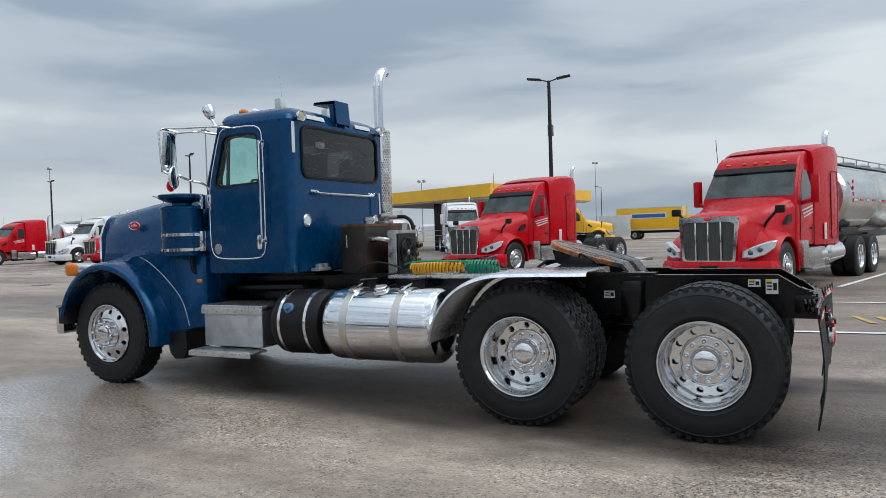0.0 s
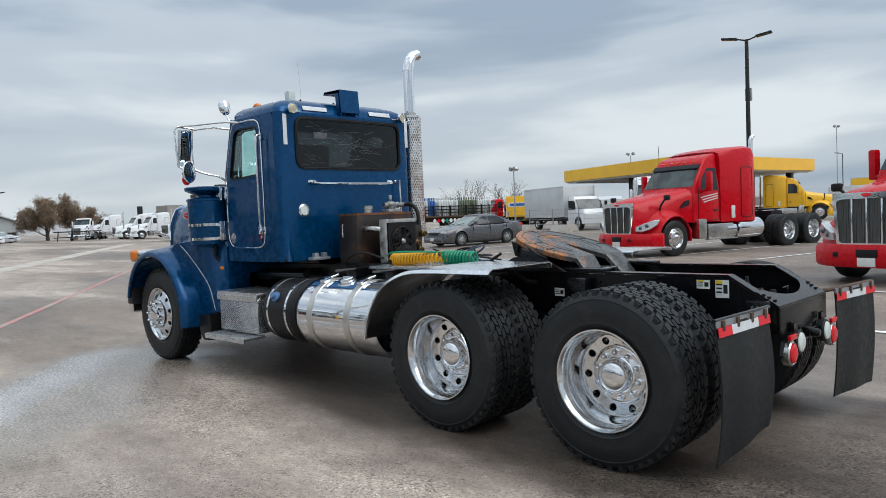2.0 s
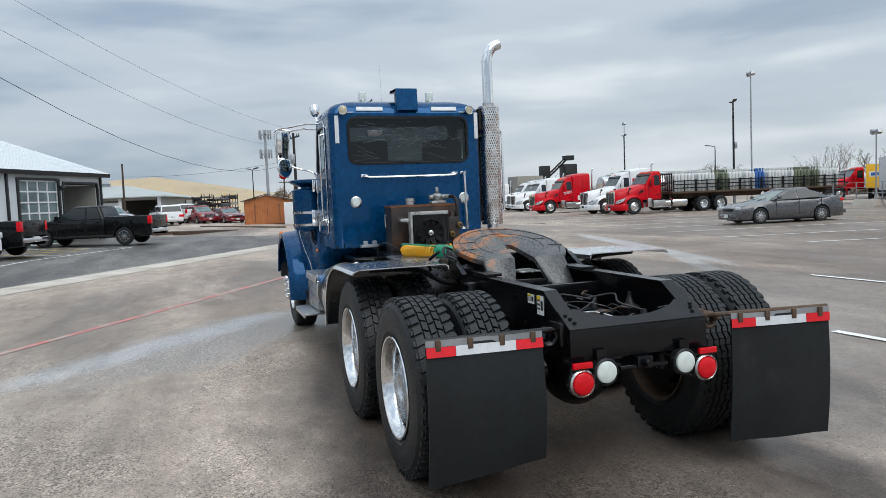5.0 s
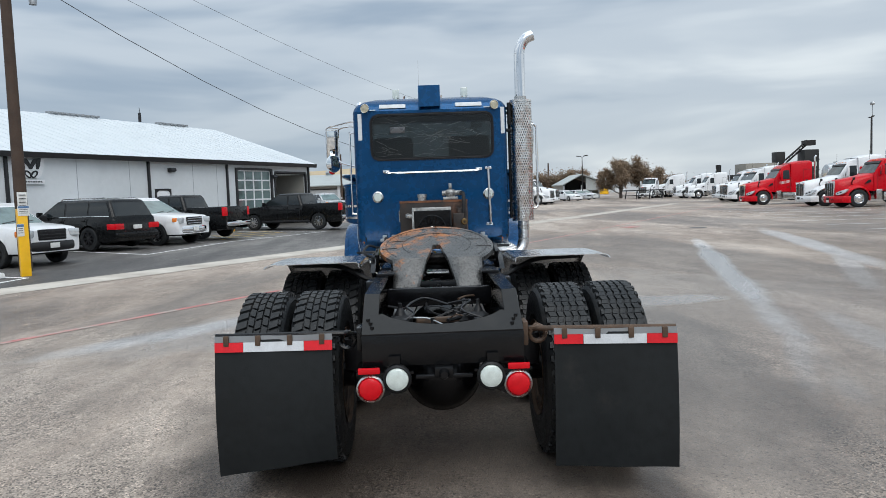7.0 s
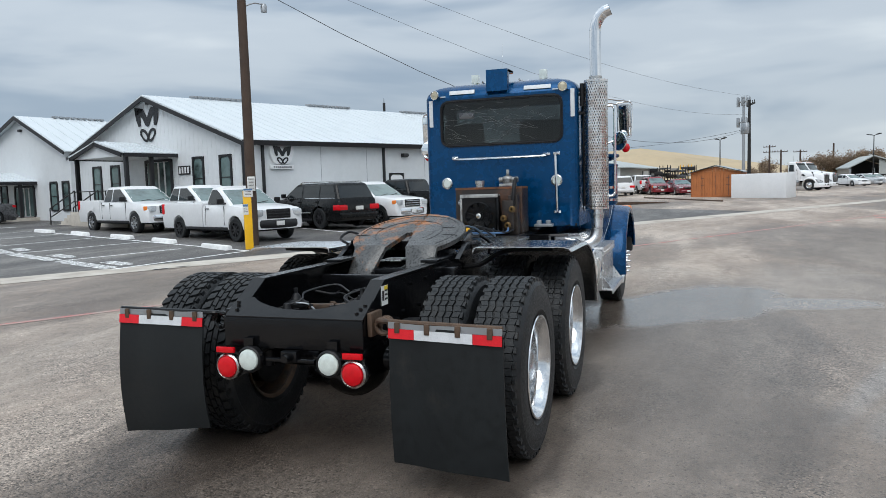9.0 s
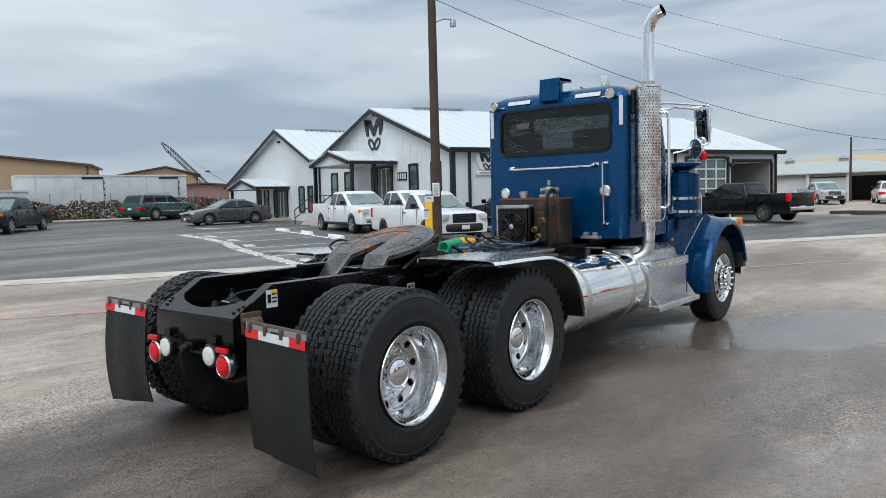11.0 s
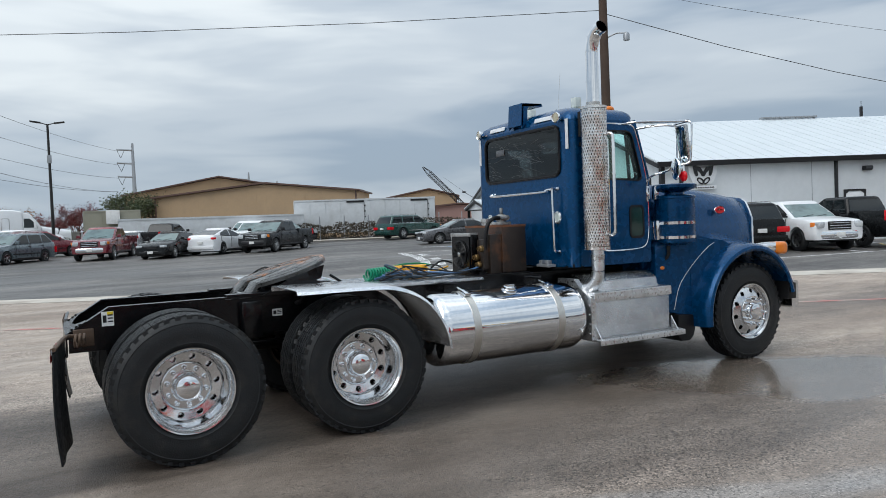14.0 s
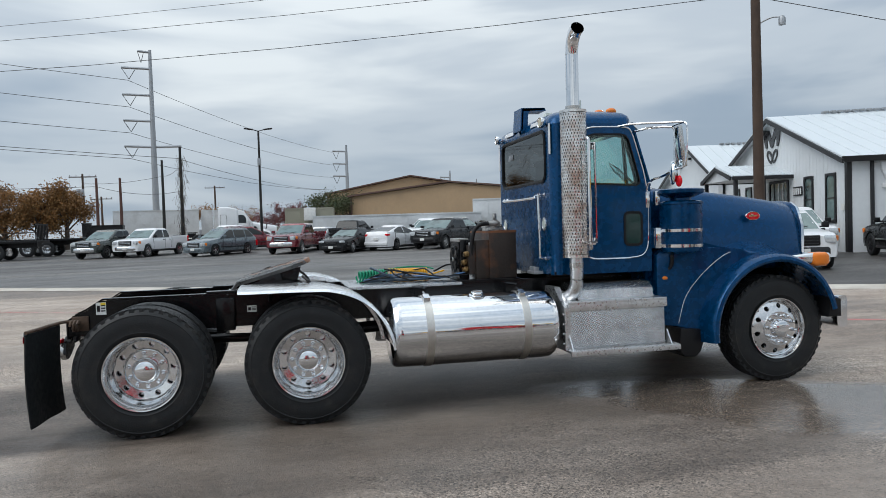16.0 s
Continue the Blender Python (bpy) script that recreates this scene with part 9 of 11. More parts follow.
for x0, z0 in ((9.0, 3.30), (17.0 - 0.22, 3.05)):
    bm = B()
    prism(bm, [(-0.02, z0 - 0.10), (-0.02, z0 + 0.10), (-0.20, z0 + 0.10), (-0.24, z0 - 0.02), (-0.14, z0 - 0.10)], "yz", x0 - 0.16, x0 + 0.16)
    bpart("wall_lamp", bm, M["darktrim"], office, LW, "dark wall lamp")


def logo(parent, frame_, put, scale_):
    """A dark winged mark over two ovals, as plain shapes."""
    wing = [(0.0, 0.05), (0.30, 0.52), (0.98, 0.62), (0.86, -0.02), (0.70, -0.34), (0.52, -0.30), (0.55, 0.22), (0.30, -0.02), (0.14, -0.30), (0.0, -0.36)]
    for s in (1, -1):
        bm = B()
        put(bm, [(a * s * scale_, (c + 0.25) * scale_) for a, c in wing], 0.03)
        bpart("emblem", bm, M["charcoal"], parent, frame_, "dark winged emblem")
    for cx, st in ((-0.28, 40), (0.30, 0)):
        bm = B()
        out_, inn_ = [], []
        for k in range(28):
            a = 2 * math.pi * k / 28
            out_.append(((cx + 0.30 * math.cos(a) * (1 - 0.2 * (math.sin(a) < 0)) + 0.14 * math.sin(a) * (1 if cx < 0 else -1) * -1) * scale_, (-0.52 + 0.33 * math.sin(a)) * scale_))
            inn_.append(((cx + 0.17 * math.cos(a) + 0.14 * math.sin(a) * (1 if cx < 0 else -1) * -1) * scale_, (-0.52 + 0.20 * math.sin(a)) * scale_))
        put(bm, out_, 0.03, inn_)
        bpart("emblem", bm, M["charcoal"], parent, frame_)


sg = thing("wall_sign", "white shield sign with a dark emblem on the long wall", "sign")


def put_long(bm, poly, th, hole=None):
    P = [(1.74 + a, 3.24 + c) for a, c in poly]
    if hole:
        holed(bm, P, [(1.74 + a, 3.24 + c) for a, c in hole], "xz", -0.12, -0.12 - th, 28)
    else:
        prism(bm, P, "xz", -0.12, -0.12 - th)


bm = B()
prism(bm, [(1.74 + a * 0.62, 3.22 + c * 0.50) for a, c in ((-1, 0.85), (-0.5, 0.75), (0, 0.62), (0.5, 0.75), (1, 0.85), (0.98, 0.2), (0.72, -0.55), (0.45, -0.75), (-0.45, -0.75), (-0.72, -0.55), (-0.98, 0.2))], "xz", -0.02, -0.115)
bpart("board", bm, M["white"], sg, LW)
bm = B()
box(bm, (1.74, -0.07, 2.72), (1.16, 0.10, 0.17), 0.005)
bpart("plate", bm, M["white"], sg, LW)
bm = B()
for k in range(9):
    box(bm, (1.32 + 0.105 * k, -0.126, 2.72), (0.07, 0.008, 0.06))
bpart("lettering", bm, M["grey"], sg, LW, "small unreadable grey lettering")
logo(sg, LW, put_long, 0.46)


def put_gable(bm, poly, th, hole=None):
    P = [(6.68 - a, 5.00 + c) for a, c in poly]
    if hole:
        holed(bm, P, [(6.68 - a, 5.00 + c) for a, c in hole], "yz", -0.02, -0.02 - th, 28)
    else:
        prism(bm, P, "yz", -0.02, -0.02 - th)


gsn = thing("gable_sign", "large dark emblem fixed to the white gable", "sign")
logo(gsn, GW, put_gable, 0.98)
bm = B()
box(bm, (-0.06, 6.5, 5.98), (0.14, 0.30, 0.14), 0.02)
bpart("gable_lamp", bm, M["darktrim"], office, GW)
# numbers become bars on their board
bm = B()
box(bm, (-0.03, 4.10, 2.74), (0.04, 0.84, 0.40), 0.005)
nb = bpart("number_board", bm, M["darktrim"], office, GW, "black board with white figures")
for k in range(4):
    bm = B()
    box(bm, (-0.056, 4.40 - 0.20 * k, 2.74), (0.010, 0.11, 0.28))
    bpart("figure", bm, M["white"], nb, GW)


def window(y0, y1, z0, z1, off, frame_, parent, label="tall dark-framed window"):
    bm = B()
    holed(bm, [(y0 - 0.10, z0 - 0.10), (y1 + 0.10, z0 - 0.10), (y1 + 0.10, z1 + 0.10), (y0 - 0.10, z1 + 0.10)], [(y0, z0), (y1, z0), (y1, z1), (y0, z1)], "yz", off - 0.06, off + 0.02, 40)
    w_ = bpart("window", bm, M["darktrim"], parent, frame_, label)
    bm = B()
    box(bm, (off - 0.012, (y0 + y1) / 2, (z0 + z1) / 2), (0.02, y1 - y0, z1 - z0))
    bpart("pane", bm, M["glass_lit"], w_, frame_)
    bm = B()
    box(bm, (off - 0.03, (y0 + y1) / 2, (z0 + z1) / 2), (0.03, y1 - y0, 0.04))
    bpart("transom", bm, M["darktrim"], w_, frame_)


for y0, y1 in ((0.93, 1.55), (2.80, 3.40)):
    window(y0, y1, 1.45, 3.22, 0.0, GW, office)
for y0, y1 in ((9.3, 9.9), (10.9, 11.5)):
    window(y0, y1, 1.45, 3.1, 0.0, GW, office)
bm = B()
box(bm, (-0.02, 0.35, 1.95), (0.02, 0.22, 0.26))
bpart("wall_notice", bm, M["sticker"], office, GW, "small white notice")


def porch(s0, s1, off, eave, apex, floor, name, door0, door1, face=0.0):
    p = thing(name, "white-roofed gabled porch on dark posts", "porch")
    mid = (s0 + s1) / 2
    for a in (s0, s1):
        bm = B()
        prism(bm, [(a + (0.25 if a > mid else -0.25), eave - 0.02), (mid, apex), (mid, apex + 0.06), (a + (0.25 if a > mid else -0.25), eave + 0.04)], "yz", off - 0.25, 0.1)
        rf_ = bpart("roof", bm, M["roofwhite"], p, GW)
        for k in range(6):
            x0 = off - 0.2 + 0.45 * k
            bm = B()
            prism(bm, [(a + (0.25 if a > mid else -0.25), eave + 0.041), (mid, apex + 0.061), (mid, apex + 0.085), (a + (0.25 if a > mid else -0.25), eave + 0.065)], "yz", x0, x0 + 0.035)
            bpart("roof_seam", bm, M["roofwhite"], rf_, GW)
        bm = B()
        box(bm, ((off) / 2 - 0.05, a + (0.24 if a > mid else -0.24), eave - 0.08), (-off + 0.35, 0.06, 0.16))
        box(bm, (off - 0.25, (a + mid) / 2, (eave + apex) / 2 - 0.07), (0.06, abs(a - mid) * 1.10, 0.16), 0, (-math.degrees(math.atan2(apex - eave, mid - a)) * -1 if a < mid else math.degrees(math.atan2(apex - eave, a - mid)) * -1, 0, 0))
        bpart("fascia", bm, M["darktrim"], p, GW)
        for x0 in (off, off / 2 if a == s0 else off):
            bm = B()
            box(bm, (x0, a, (floor + eave) / 2), (0.16, 0.16, eave - floor), 0.01)
            bpart("post", bm, M["darktrim"], p, GW, "dark square post")
    bm = B()
    prism(bm, [(s0, eave - 0.12), (s1, eave - 0.12), (mid, apex - 0.04)], "yz", off - 0.12, off - 0.02)
    bpart("tympanum", bm, M["wallwhite"], p, GW)
    bm = B()
    box(bm, (off / 2, mid, eave - 0.10), (-off, s1 - s0, 0.04))
    bpart("soffit", bm, M["wallwhite"], p, GW)
    bm = B()
    box(bm, (off / 2 - 0.15, mid, floor / 2 + 0.12), (-off + 0.3, s1 - s0 + 0.6, floor - 0.2), 0.01)
    bpart("platform", bm, M["concrete"], p, GW)
    bm = B()
    holed(bm, [(door0 - 0.12, floor), (door1 + 0.12, floor), (door1 + 0.12, eave - 0.18), (door0 - 0.12, eave - 0.18)], [(door0, floor + 0.05), (door1, floor + 0.05), (door1, eave - 0.30), (door0, eave - 0.30)], "yz", face - 0.06, face + 0.02, 48)
    d = bpart("glass_door", bm, M["darktrim"], p, GW, "dark-framed glass entrance")
    n = 4
    for k in range(n):
        bm = B()
        box(bm, (face - 0.02, door0 + (door1 - door0) * (k + 0.5) / n, (floor + eave) / 2 - 0.12), (0.02, (door1 - door0) / n - 0.09, eave - floor - 0.42))
        bpart("pane", bm, M["glass_lit"], d, GW)
        bm = B()
        box(bm, (face - 0.03, door0 + (door1 - door0) * k / n, (floor + eave) / 2 - 0.1), (0.05, 0.08, eave - floor - 0.3))
        bpart("stile", bm, M["sticker"] if k in (1, 2) else M["darktrim"], d, GW)
    return p


porch(4.80, 8.70, -2.45, 3.50, 4.05, 0.95, "porch", 5.1, 6.95)
# steps and railing beside it
st = thing("porch_steps", "concrete steps with black handrails", "steps")
for k in range(5):
    bm = B()
    box(bm, (-1.9, 9.35 + 0.30 * k, 0.28 + (0.75 - 0.15 * k) / 2 - 0.1), (1.2, 0.30, 0.85 - 0.15 * k), 0.01)
    bpart("step", bm, M["concrete"], st, GW)
for x0 in (-2.5, -1.35):
    bm = B()
    tube(bm, [(x0, 9.0, 1.95), (x0, 11.3, 1.15)], 0.03, 6)
    tube(bm, [(x0, 9.0, 1.5), (x0, 11.3, 0.72)], 0.025, 6)
    for y_, z_ in ((9.0, 1.95), (11.3, 1.15)):
        rod(bm, (x0, y_, 0.3), (x0, y_, z_), 0.03, seg=8)
    bpart("handrail", bm, M["darktrim"], st, GW, "black pipe handrail")
bm = B()
for z_ in (1.45, 1.9):
    tube(bm, [(-2.5, 3.9, z_), (-2.5, 9.0, z_)], 0.025, 6)
for k in range(5):
    rod(bm, (-2.5, 3.9 + 1.27 * k, 0.9), (-2.5, 3.9 + 1.27 * k, 1.9), 0.025, seg=8)
bpart("handrail", bm, M["darktrim"], st, GW, "black pipe handrail")

# the second gable
annex = thing("office_annex", "white metal-clad annex with a steep white roof", "building")
AX, AZ, AL = 17.76, 6.18, 27.2
bm = B()
prism(bm, [(13.0, 0.2), (AL - 0.2, 0.2), (AL - 0.2, 2.85), (AX, AZ - 0.06), (13.0, 4.12)], "yz", -0.40, -0.15)
bpart("wall", bm, M["wallwhite"], annex, GW)
bm = B()
box(bm, (9.5, AL - 0.3, 1.6), (20, 0.2, 2.8))
bpart("wall", bm, M["wallwhite"], annex, GW)
for a, za in ((AL + 0.2, 2.72), (12.9, 4.02)):
    bm = B()
    prism(bm, [(a, za), (AX, AZ), (AX, AZ + 0.06), (a, za + 0.06)], "yz", -0.75, 18.0)
    rf_ = bpart("roof", bm, M["roofwhite"], annex, GW)
    for k in range(28):
        x0 = -0.7 + 0.66 * k
        bm = B()
        prism(bm, [(a, za + 0.061), (AX, AZ + 0.061), (AX, AZ + 0.085), (a, za + 0.085)], "yz", x0, x0 + 0.03)
        bpart("roof_seam", bm, M["roofwhite"], rf_, GW)
    bm = B()
    prism(bm, [(a, za + 0.04), (AX, AZ + 0.04), (AX, AZ - 0.16), (a, za - 0.14)], "yz", -0.80, -0.74)
    bpart("barge_board", bm, M["darktrim"], annex, GW)
bm = B()
for k in range(9):
    box(bm, (1.5 + 0.35 * k, AX, AZ + 0.12), (0.22, 0.3, 0.1), 0.01)
bpart("ridge_vent", bm, M["galv"], annex, GW)
bm = B()
box(bm, (-0.50, AX, AZ - 0.75), (0.14, 0.26, 0.14), 0.02)
bpart("gable_lamp", bm, M["darktrim"], annex, GW)
for y0, y1 in ((14.45, 15.05), (13.3, 13.8)):
    window(y0, y1, 1.05, 2.45, -0.40, GW, annex)
for y0, y1 in ((19.9, 20.5), (21.2, 21.8)):
    window(y0, y1, 1.05, 2.4, -0.40, GW, annex)
porch(16.75, 21.2, -2.40, 2.58, 3.08, 0.62, "porch", 16.9, 18.9, -0.40)
# yellow guard posts and condensers by the workshop
for x0 in (11.6, 13.1):
    gp = thing("bollard", "yellow steel guard post", "bollard", "guard posts")
    bm = B()
    lathe(bm, [(0.085, 0), (0.085, 1.05), (0.06, 1.11), (0, 1.13)], 16, Matrix.Translation((x0, -1.2, 0.2)))
    bpart("post", bm, M["yellow"], gp, LW)
for x0, w_ in ((11.1, 0.8), (12.3, 0.9)):
    ac_ = thing("condenser", "grey air-conditioning condenser beside the wall", "condenser", "condensers")
    bm = B()
    box(bm, (x0, -0.55, 0.66), (w_, 0.75, 0.85), 0.02)
    bpart("case", bm, M["galv"], ac_, LW)
    bm = B()
    for k in range(9):
        box(bm, (x0, -0.93, 0.34 + 0.08 * k), (w_ * 0.9, 0.012, 0.03))
    bpart("louvre", bm, M["darktrim"], ac_, LW)

# ---- parking lines, stops, pole ----
for p, q in (((14.05, 25.15), (18.8, 24.2)), ((13.17, 21.75), (17.9, 21.3)), ((12.17, 18.98), (16.4, 18.1)), ((10.72, 16.13), (15.0, 14.9)), ((9.49, 13.0), (12.9, 12.0)), ((12.64, 9.55), (8.43, 10.2)), ((18.3, 23.4), (12.64, 9.55))):
    stripe("parking_line", p, q, 0.13, M["paintline"])
for p, q in (((18.8, 9.1), (21.3, 13.1)), ((18.8, 9.1), (24.3, 7.9)), ((24.3, 7.9), (30.4, 5.0)), ((23.4, 7.9), (25.6, 12.6)), ((26.6, 7.0), (28.8, 12.0)), ((30.0, 5.3), (32.0, 9.6))):
    stripe("parking_line", p, q, 0.12, M["paintline"])
for k in range(6):
    a = 25.6 + 0.8 * k
    stripe("hatching", (a, 8.5 - 0.35 * k), (a + 2.4, 10.3 - 0.35 * k), 0.12, M["yellowline"], "faded yellow hatching")
for p, q in (((8.50, 9.12), (8.77, 8.96)), ((8.99, 8.94), (9.26, 8.78))):
    stripe("gutter_slot", p, q, 0.12, M["matblack"], "dark rusted drain slot in the gutter")
stripe("blue_mark", (18.3, 27.9), (18.95, 27.5), 0.9, M["blueline"], "faded pale blue parking mark")
for p, q in (((17.5, 29.2), (18.25, 28.0)), ((19.6, 28.3), (20.9, 27.75))):
    stripe("white_mark", p, q, 0.35, M["paintline"], "worn white parking mark")
# words painted on the asphalt, worn past reading
bm = B()
ends = [Vector(p) for p in ((14.05, 25.15), (13.17, 21.75), (12.17, 18.98), (10.72, 16.13), (9.49, 13.0), (8.43, 10.2))]
dirv = (Vector((18.8, 24.2)) - Vector((14.05, 25.15))).normalized()
for a, c_ in zip(ends, ends[1:]):
    across = (c_ - a).normalized()
    wide = (c_ - a).length
    for ln, count, start in ((0, 9, 0.10), (1, 4, 0.52)):
        pitch = wide * 0.88 / 9
        for k in range(count):
            c = a + dirv * (0.10 + 0.58 * ln) + across * (wide * start + pitch * k)
            for e, g in ((-0.28, 1.0), (0.28, 1.0 if k % 3 else 0.55)):
                P = [c + across * (e * pitch) + dirv * 0.20 * g * f1 + across * pitch * 0.15 * f2 for f1, f2 in ((-1, -1), (1, -1), (1, 1), (-1, 1))]
                bm.faces.new([bm.verts.new((p.x, p.y, lie(p.x, p.y) + 0.014)) for p in P])
            f1 = -0.16 if k % 2 else 0.16
            P = [c + dirv * (f1 + 0.04 * f) + across * pitch * 0.33 * b2 for f, b2 in ((-1, -1), (1, -1), (1, 1), (-1, 1))]
            bm.faces.new([bm.verts.new((p.x, p.y, lie(p.x, p.y) + 0.0145)) for p in P])
structure("painted_words", bm, M["paintline"], "worn white painted words on the asphalt")
for p, q in (((18.46, 24.0), (17.5, 21.7)), ((17.84, 21.5), (16.3, 18.6)), ((16.6, 18.3), (15.3, 15.7)), ((15.2, 15.0), (14.2, 13.25)), ((13.62, 11.87), (12.46, 9.9))):
    p, q = Vector(p), Vector(q)
    c = (p + q) / 2
    d = (q - p).normalized()
    half_ = min(0.92, (q - p).length / 2)
    st_ = thing("wheel_stop", "white-painted concrete wheel stop", "wheel stop", "wheel stops", pose(c.x, c.y, lie(c.x, c.y) + 0.006, 0, 0, math.degrees(math.atan2(d.y, d.x))))
    bm = B()
    prism(bm, [(-0.09, 0), (0.09, 0), (0.065, 0.11), (0.04, 0.13), (-0.04, 0.13), (-0.065, 0.11)], "yz", -half_, half_, 0.012)
    part("block", bm, M["paintline"], st_)
# yard lines
for p, q in (((8.1, -13.9), (5.0, -24.0)), ((4.9, -14.3), (1.9, -24.0)), ((-1.3, -11.5), (-5.0, -24)), ((11.6, -13.6), (8.8, -23.6)), ((15.2, -13.6), (12.4, -23.6))):
    stripe("yard_line", p, q, 0.12, M["paintline"], "white yard marking")
for k in range(8):
    p = Vector((19.2 + 3.4 * k, -14.4 - 0.6 * k))
    stripe("yard_line", p, p + Vector((-2.8, -9.6)), 0.12, M["paintline"], "white yard marking")
stripe("yard_line", (-9.0, -8.6), (6.0, -8.03), 0.10, M["paintline"], "white yard marking")
stripe("yard_line", (-9.0, -4.9), (2.0, -4.3), 0.12, M["paintline"], "white yard marking")
for k in range(4):
    stripe("yellow_mark", (-1.3 - 0.3 * k, -6.3), (-1.5 - 0.3 * k, -5.5), 0.10, M["yellowline"], "faded yellow yard marking")
for k in range(4):
    stripe("yellow_mark", (15.0 + 3 * k, -24 - 1.0 * k), (17.5 + 3 * k, -24.2 - 1.0 * k), 0.10, M["yellowline"], "faded yellow yard marking")
# drain grates and the patch of old red paint
for x0, y0, w_, mt, nm, lb in ((26.5, -8.6, 0.9, "redline", "paint_patch", "patch of faded red paint"), (24.0, -10.6, 0.7, "darktrim", "drain_cover", "dark drain cover"), (33.0, -16.0, 0.6, "darktrim", "drain_cover", "dark drain cover")):
    bm = B()
    lathe(bm, [(w_ * 0.5, 0.002), (w_ * 0.5, 0.006), (0, 0.006)], 20, Matrix.Translation((x0, y0, lie(x0, y0))))
    structure(nm, bm, M[mt], lb)

pole = thing("utility_pole", "tall weathered timber pole with a street lamp", "pole")
PX, PY = 14.25, 10.45
bm = B()
tube(bm, [(PX, PY, lie(PX, PY)), (PX - 0.03, PY - 0.02, 5), (PX - 0.08, PY - 0.05, 10.8)], lambda f: 0.16 - 0.05 * f, 14)
part("shaft", bm, M["wood"], pole)
bm = B()
tube(bm, curve_pts([(PX - 0.05, PY, 6.95), (PX + 0.25, PY - 0.22, 7.12), (PX + 0.45, PY - 0.4, 7.12)], 5), 0.022, 8)
lathe(bm, [(0, 0.10), (0.06, 0.08), (0.10, 0.0), (0.09, -0.16), (0, -0.18)], 16, Matrix.Translation((PX + 0.48, PY - 0.43, 7.05)))
part("street_lamp", bm, M["galv"], pole, "small grey street lamp on an arm")
bm = B()
box(bm, (PX - 0.17, PY - 0.13, 1.88), (0.03, 0.22, 0.42), 0.005, (0, 0, 38))
part("notice", bm, M["sticker"], pole, "white notice plate")
bm = B()
for k in range(4):
    box(bm, (PX - 0.187, PY - 0.143, 2.02 - 0.09 * k), (0.03, 0.15, 0.018), 0, (0, 0, 38))
part("print", bm, M["grey"], pole)
gp = thing("pole_guard", "yellow square guard post with stickers at the foot of a pole", "bollard")
bm = B()
box(bm, (13.15, 9.85, 0.84), (0.22, 0.22, 1.66), 0.015, (0, 0, 38))
part("post", bm, M["yellow"], gp)
side = Vector((math.cos(radians(38)), math.sin(radians(38)), 0))
across = Vector((-side.y, side.x, 0))
for z, o, wd, hh in ((1.62, -0.03, 0.25, 0.24), (1.16, 0.06, 0.15, 0.30)):
    c = Vector((13.15, 9.85, z)) - side * 0.116 + across * o
    bm = B()
    box(bm, c, (0.012, wd, hh), 0.002, (0, 0, 38))
    lab = part("label", bm, M["sticker"], gp, "white safety label with a blue heading")
    bm = B()
    box(bm, c - side * 0.004 + Vector((0, 0, hh * 0.36)), (0.012, wd * 0.94, hh * 0.2), 0, (0, 0, 38))
    part("heading_bar", bm, M["bluehose"], lab)
    for k in range(3):
        bm = B()
        box(bm, c - side * 0.004 + Vector((0, 0, hh * (0.12 - 0.17 * k))), (0.012, wd * 0.7, hh * 0.05), 0, (0, 0, 38))
        part("print_bar", bm, M["grey"], lab)


def wire(points, r=0.012, label="black overhead power line wire", sag=0.0):
    bm = B()
    P = []
    for a, c in zip(points, points[1:]):
        a, c = Vector(a), Vector(c)
        for k in range(12):
            f = k / 12
            P.append(a.lerp(c, f) - Vector((0, 0, sag * 4 * f * (1 - f))))
    P.append(Vector(points[-1]))
    t = thing("overhead_wire", label, "wire", "overhead wires")
    part("strand", tube(bm, P, r, 5), M["wire"], t)


wire([(PX, PY, 7.75), (57.7, -5.6, 5.5)], 0.011, sag=2.6)
wire([(PX, PY, 8.55), (57.7, -5.6, 6.6)], 0.006, sag=1.4)
wire([(PX, PY, 9.35), (57.7, -5.6, 8.0)], 0.006, sag=0.9)
wire([(PX, PY, 7.85), (-62.0, 45.0, 12.4)], 0.010, sag=2.08)
wire([(PX, PY, 8.7), (-62.0, 45.0, 12.0)], 0.008, sag=1.4)
wire([(PX, PY, 9.35), (-62.0, 47.0, 13.3)], 0.007, sag=1.6)

# ---- surroundings ----
def pole_lamp(name, x, y, h, label, arms=1, thick=0.11, material="darkpole", heading=0.0, box_at=None, head="flat", group="lot lamps"):
    t = thing(name, label, "lamp post", group, pose(x, y, lie(x, y), 0, 0, heading))
    part("mast", tube(B(), [(0, 0, 0), (0, 0, h * 0.5), (0, 0, h)], lambda f: thick * (1 - 0.35 * f), 10), M[material], t)
    for k in range(arms):
        s = 1 if k % 2 == 0 else -1
        bm = B()
        if head == "flat":
            rod(bm, (0, 0, h - 0.05), (0.45 * s, 0, h + 0.08), 0.035, seg=8)
            box(bm, (0.78 * s, 0, h + 0.13), (0.72, 0.34, 0.10), 0.03, (0, -8 * s, 0))
        else:
            rod(bm, (0, 0, h), (0.25 * s, 0, h + 0.15), 0.03, seg=8)
            box(bm, (0.42 * s, 0, h + 0.25), (0.34, 0.40, 0.36), 0.04, (0, -25 * s, 0))
        part("lamp_head", bm, M[material] if head == "flat" else M["galv"], t)
    if box_at:
        bm = B()
        box(bm, (0.0, -0.22, box_at), (0.30, 0.20, 0.60), 0.02)
        part("control_box", bm, M["galv"], t, "small grey control box")
    return t


pole_lamp("lamp_post", 11.35, -30.9, 9.2, "tall dark lamp post with two flat heads and a grey box", 2, 0.13, box_at=6.6, heading=10)
